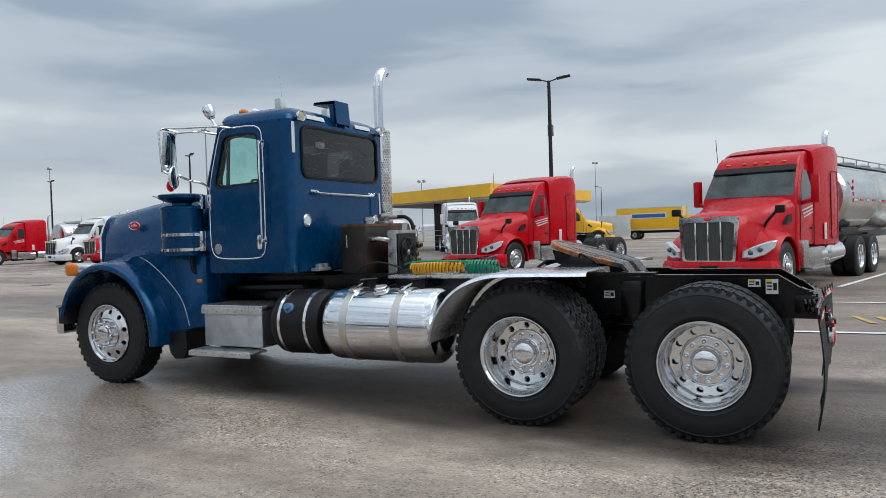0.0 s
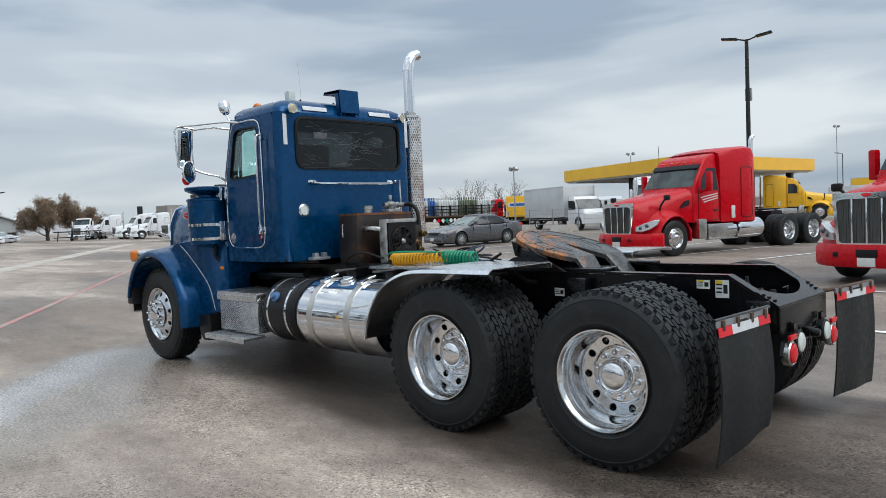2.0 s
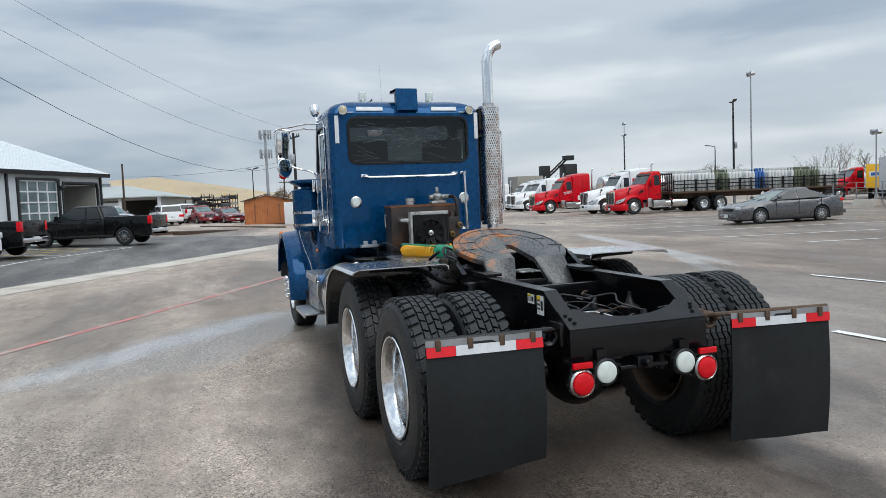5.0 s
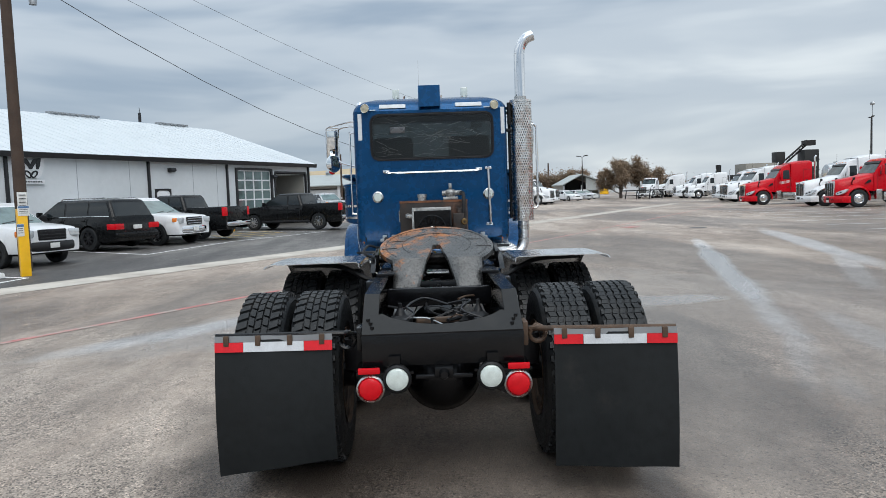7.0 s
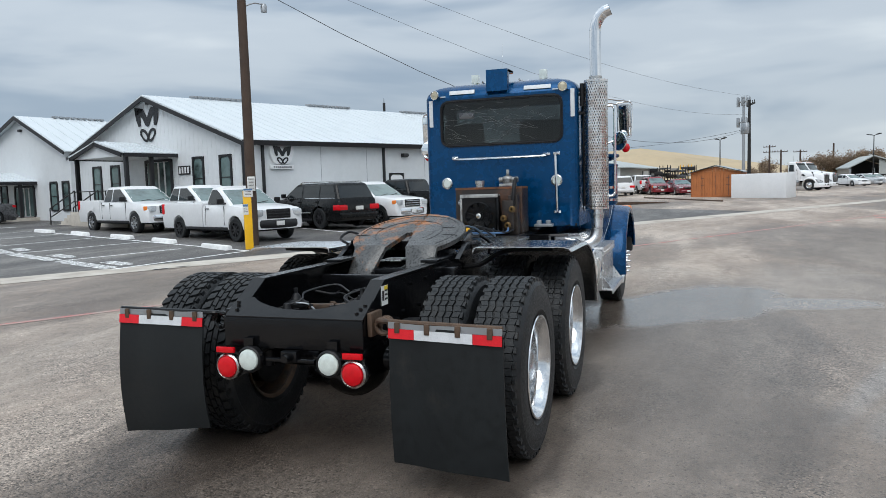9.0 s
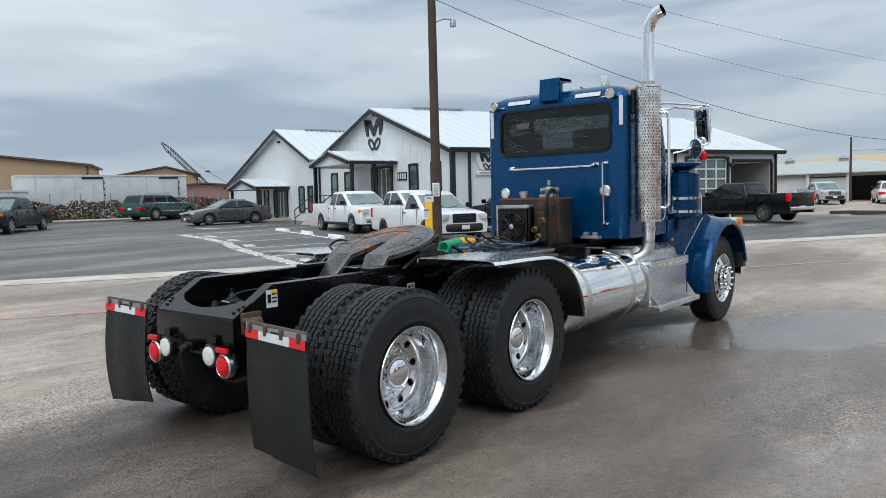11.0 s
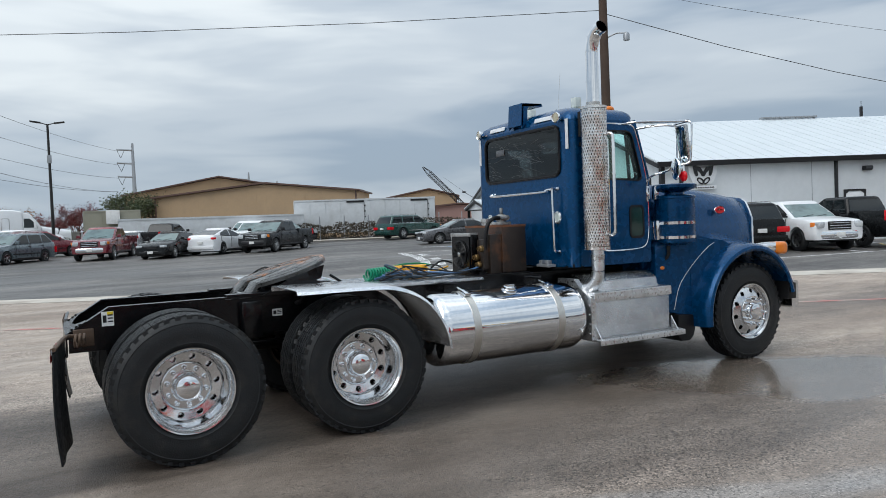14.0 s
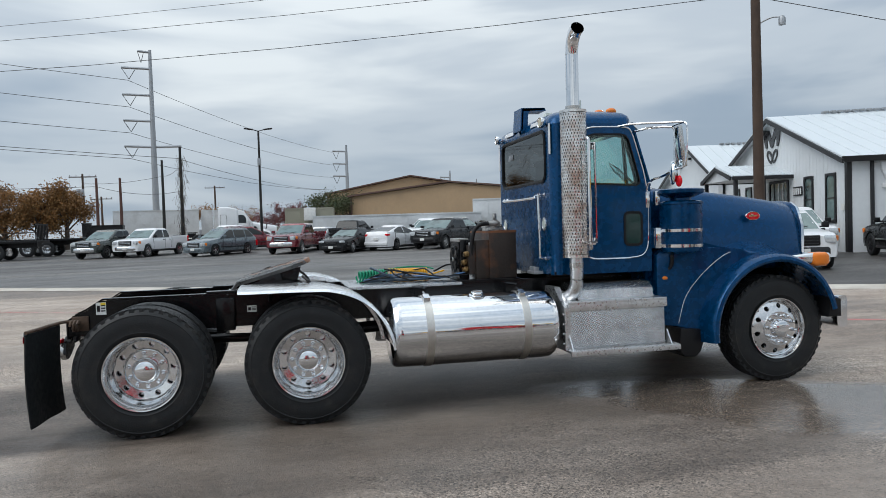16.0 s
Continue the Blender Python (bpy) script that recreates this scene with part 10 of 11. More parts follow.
pole_lamp("lamp_post", 52.8, -46.2, 9.5, "dark lamp post with flat heads in the yard", 2, 0.12, box_at=5.5, heading=-30)
pole_lamp("flood_mast", 51.8, -47.4, 11.8, "thin grey floodlight mast", 2, 0.09, "galv", -20, head="flood", group="flood masts")
pole_lamp("flood_mast", 35.5, -133.4, 13.6, "thin grey floodlight mast beyond the canopy", 2, 0.08, "galv", 60, head="flood", group="flood masts")
pole_lamp("flood_mast", 49.1, -87.1, 8.6, "distant thin grey floodlight mast", 2, 0.08, "galv", 0, head="flood", group="flood masts")
pole_lamp("flood_mast", -9.0, -36.0, 8.5, "thin grey floodlight mast beyond the tank trailer", 2, 0.08, "galv", 20, head="flood", group="flood masts")
pole_lamp("flood_mast", 96.0, -62.0, 12.0, "distant thin grey floodlight mast", 2, 0.08, "galv", -20, head="flood", group="flood masts")
pole_lamp("lamp_post", 93.0, -60.0, 10.0, "distant dark lamp post with flat heads", 2, 0.12, heading=-20)
pole_lamp("flood_mast", 40.9, -50.2, 5.3, "distant thin grey floodlight mast", 2, 0.08, "galv", -20, head="flood", group="flood masts")
lp = pole_lamp("lamp_post", -0.2, 54.6, 8.6, "dark lamp post on a concrete footing in the lot", 2, 0.12, box_at=6.0, heading=0)
lp.matrix_basis = pose(-0.2, 54.6, lie(-0.2, 54.6) + 0.9)
bm = B()
lathe(bm, [(0.62, 0), (0.62, 1.55), (0.58, 1.6), (0, 1.6)], 24, Matrix.Translation((-0.2, 54.6, lie(-0.2, 54.6) - 0.7)))
tagged(part("lamp_footing", bm, M["concrete"]), "round concrete footing under a lamp post", "footing")
for x, y, h in ((103.8, -23.1, 6.3), (85.8, -4.1, 5.7), (31.4, -121.3, 8.4), (65.5, -54.4, 6.3)):
    pole_lamp("lamp_post", x, y, h, "thin dark lamp post far away", 2 if x > 80 else 1, 0.08, "darkpole", 30, group="distant masts")


def timber_pole(x, y, h, label, arms=((0.0, 1.1),), material="wood", thick=0.15, turn=60, vine=False, cans=0):
    t = thing("power_pole", label, "pole", "power poles", pose(x, y, lie(x, y), 0, 0, turn))
    part("shaft", tube(B(), [(0, 0, 0), (0.03, 0, h * 0.5), (0, 0, h)], lambda f: thick * (1 - 0.35 * f), 10), M[material], t)
    for dz, half_ in arms:
        bm = B()
        box(bm, (0, 0.1, h - 0.35 - dz), (2 * half_, 0.10, 0.12))
        for k in (-1, -0.5, 0.5, 1):
            rod(bm, (k * half_ * 0.95, 0.1, h - 0.3 - dz), (k * half_ * 0.95, 0.1, h - 0.1 - dz), 0.03, seg=6)
        part("crossarm", bm, M[material], t)
    for k in range(cans):
        bm = B()
        lathe(bm, [(0, 0), (0.2, 0), (0.22, 0.03), (0.22, 0.75), (0.18, 0.82), (0, 0.84)], 16, Matrix.Translation((-0.45 + 0.45 * k, -0.32, h - 2.6)))
        part("transformer", bm, M["galv"], t, "grey transformer can")
    if vine:
        bm = B()
        random.seed(21)
        for k in range(420):
            z = random.uniform(0.5, h - 0.8)
            r = random.uniform(0.1, 0.75) * (0.5 + 0.5 * math.sin(z * 1.7) ** 2)
            a = random.uniform(0, 6.3)
            p = Vector((r * math.cos(a), r * math.sin(a), z))
            q = p + Vector((random.uniform(-0.3, 0.3), random.uniform(-0.3, 0.3), random.uniform(-0.9, -0.2)))
            tube(bm, [p, (p + q) / 2 + Vector((0.06, 0.04, 0)), q], 0.012, 3, caps=False)
        tagged(part("vine", bm, M["vine"], t), "bare vines climbing the pole")
    return t


timber_pole(57.7, -5.6, 7.5, "timber power pole with transformers and crossarm", ((0.0, 1.2),), "darkpole", turn=190, cans=3)
timber_pole(70.1, 8.8, 5.7, "short plain timber pole by the long shed", (), thick=0.12)
timber_pole(135.4, -13.3, 6.6, "distant power pole with two crossarms", ((0, 1.0), (0.9, 1.0)), turn=70, thick=0.2)
timber_pole(135.2, -15.1, 5.7, "distant timber power pole with crossarm", ((0, 1.1),), turn=70, thick=0.2)
timber_pole(134.9, -18.1, 5.6, "distant timber power pole with crossarm", ((0, 1.1),), turn=70, thick=0.2)
timber_pole(134.3, -23.1, 6.5, "distant plain timber pole beyond trees", (), thick=0.2)
timber_pole(-8.5, 72.0, 10.0, "power pole overgrown with bare vines", (), "darkpole", thick=0.2, vine=True)
timber_pole(-11.7, 81.7, 9.6, "dark timber pole beyond the lot", (), "darkpole", thick=0.2)
timber_pole(-14.6, 62.9, 6.4, "rust-red plain pole beyond the lot", (), "rustypipe", 0.16)
timber_pole(-12.7, 63.3, 6.4, "rust-red plain pole beyond the lot", (), "rustypipe", 0.16)
timber_pole(-21.0, 85.0, 8.4, "distant power pole with crossarm and transformers", ((0, 1.5),), cans=2, turn=0, thick=0.18)
timber_pole(-24.5, 110.0, 7.0, "distant timber power pole with crossarm", ((0, 1.5),), turn=0, thick=0.2)
timber_pole(-9.0, 120.0, 9.0, "distant timber power pole with crossarm", ((0, 1.6),), turn=0, thick=0.2)


def pylon(x, y, h, arms, label, scale_=1.0):
    t = thing("steel_pylon", label, "pylon", "steel pylons", pose(x, y, 0, 0, 0, 0))
    part("mast", tube(B(), [(0, 0, 0), (0, 0, h / 2), (0, 0, h)], lambda f: 0.62 * scale_ * (1 - 0.6 * f), 12), M["galv"], t)
    for z, l, r in arms:
        bm = B()
        tube(bm, [(0, 0, z), (-l, 0, z + 0.15)], 0.2 * scale_, 8)
        if r:
            tube(bm, [(0, 0, z), (r, 0, z + 0.1)], 0.2 * scale_, 8)
        part("arm", bm, M["galv"], t)
        bm = B()
        for a in (-l, -l * 0.5):
            tube(bm, [(a, 0, z + 0.1), (-l * 0.75, 0, z - 1.7 * scale_)], 0.05 * scale_, 6)
        part("insulator", bm, M["darkpole"], t)
    return t


pylon(-15.5, 101.3, 27.6, ((25.0, 3.8, 0), (17.7, 3.8, 0), (21.3, 3.8, 0), (14.1, 3.8, 3.7), (27.3, 1.6, 0)), "tall grey steel pylon with stacked arms", 0.85)
pylon(21.4, 206.5, 26.5, ((24.6, 4.0, 0), (21.0, 4.0, 0), (17.4, 4.0, 0)), "distant grey steel power pylon", 1.25)
pylon(52.0, 205.0, 18.5, ((16.5, 3, 0),), "distant grey steel power pylon", 0.9)
pylon(60.5, 206.0, 16.0, ((14.4, 2.6, 0),), "distant grey steel power pylon", 0.8)
for z0, z1, dx in ((23.4, 25.0, -3), (19.7, 22.0, -3), (16.1, 19.0, -3), (12.5, 16.0, -3), (12.5, 15.6, 3)):
    wire([(-120, 40, z1 + 4), (-15.5 + dx, 101.3, z0), (21.4 - 4, 206.5, z0 + 1)], 0.035, "long power line sagging between pylons", 1.2)
wire([(57.7, -5.6, 5.5), (70.1, 8.8, 5.0)], 0.012, sag=0.4)
wire([(-21, 85, 8), (-11.7, 81.7, 8.5), (-8.5, 72, 8.8)], 0.02, sag=0.3)
wire([(-60, 60, 7), (-14.6, 62.9, 6.2), (-8.5, 72, 6.2)], 0.02, sag=0.5)

# cell mast
cm = thing("cell_mast", "grey mast carrying two tiers of antennas", "mast")
part("mast", tube(B(), [(105.8, -7.6, 0), (105.8, -7.6, 7), (105.8, -7.6, 12.9)], lambda f: 0.24 - 0.08 * f, 12), M["galv"], cm)
for z in (9.4, 12.2):
    for k in range(9):
        bm = B()
        a = 2 * math.pi * k / 9
        c = (105.8 + 0.85 * math.cos(a), -7.6 + 0.85 * math.sin(a), z)
        box(bm, c, (0.16, 0.16, 1.3), 0.03, (0, 0, math.degrees(a)))
        tube(bm, [(105.8, -7.6, z), c], 0.05, 5)
        part("antenna", bm, M["galv"], cm, "pale panel antenna on its arm")

# canopy of the fuel stop
cn = thing("canopy", "yellow-edged fuel canopy on dark posts", "canopy")
CC, CL, CR = Vector((17.6, -37.4)), Vector((30.4, -43.2)), Vector((15.4, -54.2))
CF = CL + CR - CC
quad = [CC, CL, CF, CR]
bm = B()
T = [bm.verts.new((p.x, p.y, 4.58)) for p in quad]
Bo = [bm.verts.new((p.x, p.y, 3.72)) for p in quad]
bm.faces.new(T), bm.faces.new(Bo)
loop_faces(bm, T, Bo)
part("fascia", bm, M["yellow"], cn)
cc = sum(quad, Vector((0, 0))) / 4
bm = B()
U = [cc + (p - cc) * 0.985 for p in quad]
A = [bm.verts.new((p.x, p.y, 3.70)) for p in U]
C = [bm.verts.new((p.x, p.y, 3.64)) for p in U]
bm.faces.new(A), bm.faces.new(C)
loop_faces(bm, A, C)
soffit_ = part("soffit", bm, M["trailer"], cn)
for k in range(12):
    p, q = CC.lerp(CL, (k + 0.5) / 12), CR.lerp(CF, (k + 0.5) / 12)
    part("beam", tube(B(), [(p.x, p.y, 3.62), (q.x, q.y, 3.62)], 0.04, 4), M["trailer"], soffit_)
for a, c in ((0.50, 0.10), (0.06, 0.52), (0.50, 0.8), (0.06, 0.85)):
    p = CC + (CL - CC) * a + (CR - CC) * c
    bm = B()
    box(bm, (p.x, p.y, 1.9), (0.42, 0.42, 3.7), 0.02)
    part("post", bm, M["darkpole"], cn, "dark canopy post")
for a, c in ((0.3, 0.4), (0.7, 0.5)):
    p = CC + (CL - CC) * a + (CR - CC) * c
    fp = thing("fuel_pump", "yellow and grey fuel dispenser under the canopy", "fuel pump", "fuel pumps")
    bm = B()
    box(bm, (p.x, p.y, 1.2), (0.6, 1.0, 2.1), 0.04)
    part("case", bm, M["yellow"], fp)
    bm = B()
    box(bm, (p.x, p.y, 0.6), (0.66, 1.06, 0.5), 0.03)
    part("skirt", bm, M["galv"], fp)


def box_truck(place, heading, paint, label, length=6.6, tall=3.35, stripe_=None, cab_paint=None):
    x, y = place
    t = thing("box_truck", label, "truck", "box trucks", pose(x, y, lie(x, y), 0, 0, heading))
    bm = B()
    box(bm, (-length / 2 - 0.2, 0, (0.95 + tall) / 2), (length, 2.44, tall - 0.95), 0.03)
    part("box_body", bm, paint, t)
    bm = B()
    for zz in (0.97, tall - 0.03):
        for s in (1, -1):
            box(bm, (-length / 2 - 0.2, 1.225 * s, zz), (length + 0.02, 0.03, 0.09))
    for xx in (-0.2, -length - 0.2):
        for s in (1, -1):
            box(bm, (xx, 1.225 * s, (0.95 + tall) / 2), (0.09, 0.03, tall - 0.95))
    part("box_edge", bm, M["trailer"], t)
    bm = B()
    loft(bm, [[(px, py, zz) for px, py in rrect(0.0, -hw, xf, hw, 0.12, 4)] for zz, xf, hw in ((0.5, 1.3, 1.05), (1.35, 1.3, 1.05), (2.1, 0.85, 0.98), (2.3, 0.7, 0.9))])
    loft(bm, [[(px, py, zz) for px, py in rrect(1.25, -hw, xf, hw, 0.15, 4)] for zz, xf, hw in ((0.45, 2.25, 1.08), (1.1, 2.25, 1.05), (1.4, 2.0, 0.85), (1.45, 1.7, 0.7))])
    part("cab", bm, cab_paint or paint, t)
    for s in (1, -1):
        bm = B()
        prism(bm, [(0.2, 1.42), (1.15, 1.42), (0.88, 2.02), (0.2, 2.02)], "xz", 1.02 * s, 1.065 * s)
        part("side_window", bm, M["glass_car"], t)
        bm = B()
        box(bm, (1.25, 1.25 * s, 1.7), (0.12, 0.18, 0.5), 0.03)
        part("wing_mirror", bm, M["matblack"], t)
        for ax in (1.5, -length + 1.6):
            wl = again("wheel", RIM_R, t, axis_y(ax, 1.10 * s, 0.46, s) @ Matrix.Scale(0.9, 4))
            again("tyre", TYRE_RIB[0], wl, Matrix())
            tagged(again("tread", TYRE_RIB[1], wl, Matrix()), kind="stuff")
        if stripe_:
            bm = B()
            box(bm, (-length / 2 - 0.2, 1.235 * s, tall - 0.85), (length * 0.55, 0.012, 0.55))
            pn = part("side_panel", bm, M["sticker"], t, "white panel")
            bm = B()
            box(bm, (-length / 2 - 0.2, 1.244 * s, tall - 0.85), (length * 0.5, 0.010, 0.35))
            part("panel_band", bm, M["bottleb"], pn, "blue band")
    bm = B()
    prism(bm, [(1.31, 1.45), (0.90, 2.08), (0.93, 2.10), (1.34, 1.47)], "xz", -0.9, 0.9)
    part("windscreen", bm, M["glass_semi"], t)
    bm = B()
    box(bm, (-length / 2, 0, 0.75), (length + 2, 0.9, 0.25))
    part("chassis", bm, M["matblack"], t)
    if stripe_:
        bm = B()
        box(bm, (-length - 0.215, 0, tall - 0.85), (0.012, 2.0, 0.45))
        pn = part("rear_panel", bm, M["sticker"], t, "white panel")
        bm = B()
        box(bm, (-length - 0.226, 0, tall - 0.85), (0.010, 1.7, 0.26))
        part("panel_band", bm, M["bottleb"], pn, "blue band")
    return t


box_truck((25.8, -38.3), 153, M["trailer"], "white box truck parked beyond the fence", 6.1, 3.05, None, M["white"])
box_truck((45.5, -56.5), -51, M["yellow"], "yellow rental box truck with a blue and white panel", 5.0, 3.0, True)
box_truck((9.8, -69.0), 178, M["yellow"], "yellow rental truck by the fence", 6.5, 3.2, True)
semi(M["white"], "white tractor beside the fuel canopy", (17.9, -33.9), 120, "fleet tractors", False)
semi(M["white"], "white day-cab tractor beyond the fence", (52.0, -57.0), 60, "fleet tractors", False, False)
semi(M["red"], "red day-cab tractor beyond the fence", (48.0, -53.5), 60, "fleet tractors", False, False)

# chain-link fence beyond the yard
fc = thing("fence", "thin galvanised wire fence", "fence")
F0, F1 = Vector((52.0, -45.5)), Vector((14.0, -33.0))
for k in range(15):
    p = F0.lerp(F1, k / 14)
    bm = B()
    rod(bm, (p.x, p.y, lie(p.x, p.y)), (p.x, p.y, lie(p.x, p.y) + 1.5), 0.04, seg=8)
    part("post", bm, M["galv"], fc)
bm = B()
for zz in (0.1, 0.45, 0.8, 1.15, 1.48):
    tube(bm, [(F0.x, F0.y, lie(F0.x, F0.y) + zz), (F1.x, F1.y, lie(F1.x, F1.y) + zz)], 0.012, 4)
part("wire", bm, M["galv"], fc)
for k in range(5):
    p = F0.lerp(F1, 0.18 + 0.13 * k) + Vector((-0.3, 1.6))
    b_ = thing("concrete_barrier", "low pale concrete barrier by the fence", "barrier", "barriers", pose(p.x, p.y, lie(p.x, p.y), 0, 0, -18 + 180))
    bm = B()
    prism(bm, [(-0.3, 0), (0.3, 0), (0.22, 0.18), (0.12, 0.45), (-0.12, 0.45), (-0.22, 0.18)], "yz", -1.2, 1.2, 0.02)
    part("block", bm, M["concrete"], b_)

# ---- trees ----
def tree(x, y, h, w, leaf, label, seed, bare=False, leaves=2600, z0=None, low=0.25):
    random.seed(seed)
    z = lie(x, y) if z0 is None else z0
    t = thing("tree", label, "tree", "trees", pose(x, y, z))
    bm = B()
    tube(bm, [(0, 0, 0), (0.05 * h * 0.2, 0, h * 0.2), (0, 0.03 * h, h * 0.42)], lambda f: h * 0.035 * (1.25 - 0.5 * f), 8)
    tips = []

    def limb(p, d, l, r, depth):
        q = p + d * l
        m = (p + q) / 2 + Vector((random.uniform(-1, 1), random.uniform(-1, 1), random.uniform(-0.3, 0.6))) * l * 0.08
        tube(bm, [p, m, q], lambda f: r * (1 - 0.45 * f), 5 if depth < 2 else 3, caps=False)
        tips.append((q, depth))
        if depth < (6 if bare else 3):
            for k in range(3 if depth < (4 if bare else 2) else 2):
                nd = (d + Vector((random.uniform(-1, 1), random.uniform(-1, 1), random.uniform(-0.35, 0.7))) * 0.75).normalized()
                limb(q if k < 2 else m, nd, l * random.uniform(0.55, 0.8), max(r * 0.58, 0.008), depth + 1)
    for k in range(7):
        a = 2 * math.pi * k / 7 + random.uniform(-0.3, 0.3)
        limb(Vector((0, 0, h * random.uniform(low, 0.42))), Vector((math.cos(a), math.sin(a), random.uniform(0.5, 1.6))).normalized(), w * random.uniform(0.22, 0.30), h * 0.016, 1)
    part("trunk", bm, M["bark"] if not bare else M["twig"], t)
    if not bare:
        bm = B()
        ends = [p for p, d in tips if d >= 2]
        lumps = [p + Vector((random.uniform(-1, 1), random.uniform(-1, 1), random.uniform(-0.6, 0.8))) * w * 0.07 for p in ends]
        for k in range(leaves):
            c = random.choice(lumps) + Vector([random.gauss(0, 1) for _ in range(3)]) * w * 0.055
            if c.z < h * 0.07:
                continue
            s = random.uniform(0.5, 1.2) * w * 0.011 + 0.03
            a = Vector([random.gauss(0, 1) for _ in range(3)]).normalized() * s
            b2 = a.cross(Vector([random.gauss(0, 1) for _ in range(3)])).normalized() * s * 0.8
            bm.faces.new([bm.verts.new(c + v) for v in (a, b2, -a, -b2)])
        ob = part("crown", bm, M[leaf], t)
    return t


tree(104.5, -29.0, 6.0, 6.4, "leaf_rust", "large autumn tree with rust-brown leaves", 1, leaves=20000, low=0.08)
tree(106.1, -33.2, 5.2, 5.8, "leaf_rust", "autumn tree with thinning brown leaves", 2, leaves=16000, low=0.08)
tree(109.5, -38.0, 4.4, 4.0, "leaf_rust", "small brown-leaved autumn tree", 3)
for k, (x, y, h, w) in enumerate(((127, -18.6, 4.4, 6), (128, -21.5, 5.2, 6), (127, -24.4, 6.2, 7), (128, -27.5, 5.6, 6), (139, -12, 3.6, 6), (118, -16, 3.2, 4))):
    tree(x, y, h, w, "leaf_rust", "distant brown autumn tree", 10 + k, leaves=7000, z0=0, low=0.1)
tree(62.0, 19.0, 6.8, 6.0, "leaf_rust", "brown tree rising behind the workshop roof", 20)
tree(54.4, -65.6, 5.6, 4.4, "twig", "bare leafless winter tree by the yard", 21, bare=True)
tree(66.0, -72.0, 4.6, 6.5, "twig", "distant bare leafless winter tree", 22, bare=True)
tree(72.0, -60.0, 4.2, 6.0, "twig", "distant bare leafless winter tree", 23, bare=True)
for k, (x, y, h, w) in enumerate(((-23.2, 66.0, 6.0, 7.0), (-30.0, 68.0, 6.5, 7.0), (-20.4, 66.5, 6.6, 6.6), (-18.3, 67.0, 6.4, 5.4))):
    tree(x, y, h, w, "leaf_brown", "autumn tree with yellow-brown leaves at the lot's edge", 30 + k, leaves=9000, low=0.12)
tree(-8.0, 96.0, 5.6, 5.0, "leaf_brown", "orange autumn tree beyond the lot", 40, leaves=2400)
tree(-4.0, 100.0, 4.6, 5.0, "leaf_brown", "orange autumn tree beyond the lot", 41, leaves=2000)
tree(2.6, 84.0, 4.6, 5.0, "leaf_red", "dark red autumn tree", 42, leaves=3000, low=0.12)
tree(0.2, 85.5, 4.0, 4.4, "leaf_red", "dark red autumn tree", 43, leaves=2600, low=0.12)
tree(6.2, 66.0, 5.9, 6.0, "leaf_green", "green tree behind the tan warehouse", 44, leaves=3200, low=0.15)
tree(8.6, 68.0, 6.2, 5.0, "leaf_green", "green tree behind the tan warehouse", 45, leaves=2600, low=0.15)

# ---- tan warehouses and the far side of the lot ----
def gabled(name, label, a, c, eave, apex, depth, wall, roof, base=0.4, split=0.5, seams=True):
    """A shed whose gable runs from a to c and which reaches back by depth."""
    a, c = Vector(a), Vector(c)
    d = (c - a).normalized()
    back = Vector((-d.y, d.x))
    if back.y < 0:
        back = -back
    L_ = (c - a).length
    Fm = Matrix(((d.x, back.x, 0, a.x), (d.y, back.y, 0, a.y), (0, 0, 1, 0), (0, 0, 0, 1)))
    t = thing(name, label, "building")
    bm = B()
    prism(bm, [(0, base), (L_, base), (L_, eave), (L_ * split, apex), (0, eave)], "xz", 0, depth)
    bpart("wall", bm, M[wall], t, Fm)
    for x0, x1 in ((-0.3, L_ * split), (L_ + 0.3, L_ * split)):
        bm = B()
        prism(bm, [(x0, eave - 0.03), (x1, apex + 0.06), (x1, apex + 0.20), (x0, eave + 0.12)], "xz", -0.35, depth + 0.3)
        bpart("roof", bm, M[roof], t, Fm)
    if seams:
        bm = B()
        for k in range(int(L_ / 0.9)):
            xx = 0.45 + 0.9 * k
            top_ = eave + (apex - eave) * (xx / (L_ * split) if xx < L_ * split else (L_ - xx) / (L_ * (1 - split)))
            box(bm, (xx, -0.005, (base + top_) / 2), (0.03, 0.010, top_ - base))
        bpart("rib", bm, M[wall], t, Fm)
        for xx in (0.1, L_ - 0.1):
            bm = B()
            box(bm, (xx, -0.08, (base + eave) / 2), (0.12, 0.12, eave - base))
            bpart("downpipe", bm, M[roof], t, Fm)
    return t


gabled("warehouse", "tan metal warehouse with a brown roof edge", (8.2, 64.6), (24.2, 55.0), 4.9, 5.8, 8, "tan", "brownroof", 0.4, 0.55)
gabled("warehouse", "larger tan metal warehouse behind", (6.5, 74.0), (26.0, 70.5), 5.6, 7.35, 30, "tan", "brownroof", 0.4, 0.47)
gabled("warehouse", "small tan warehouse at the lot's far corner", (34.7, 71.2), (41.7, 67.2), 4.75, 5.6, 14, "tan", "brownroof", 0.4, 0.6)
gabled("shed", "low dusty-pink shed beyond the fence", (34.6, 59.8), (39.2, 57.2), 3.35, 3.5, 6, "pinkwall", "brownroof", 0.4)


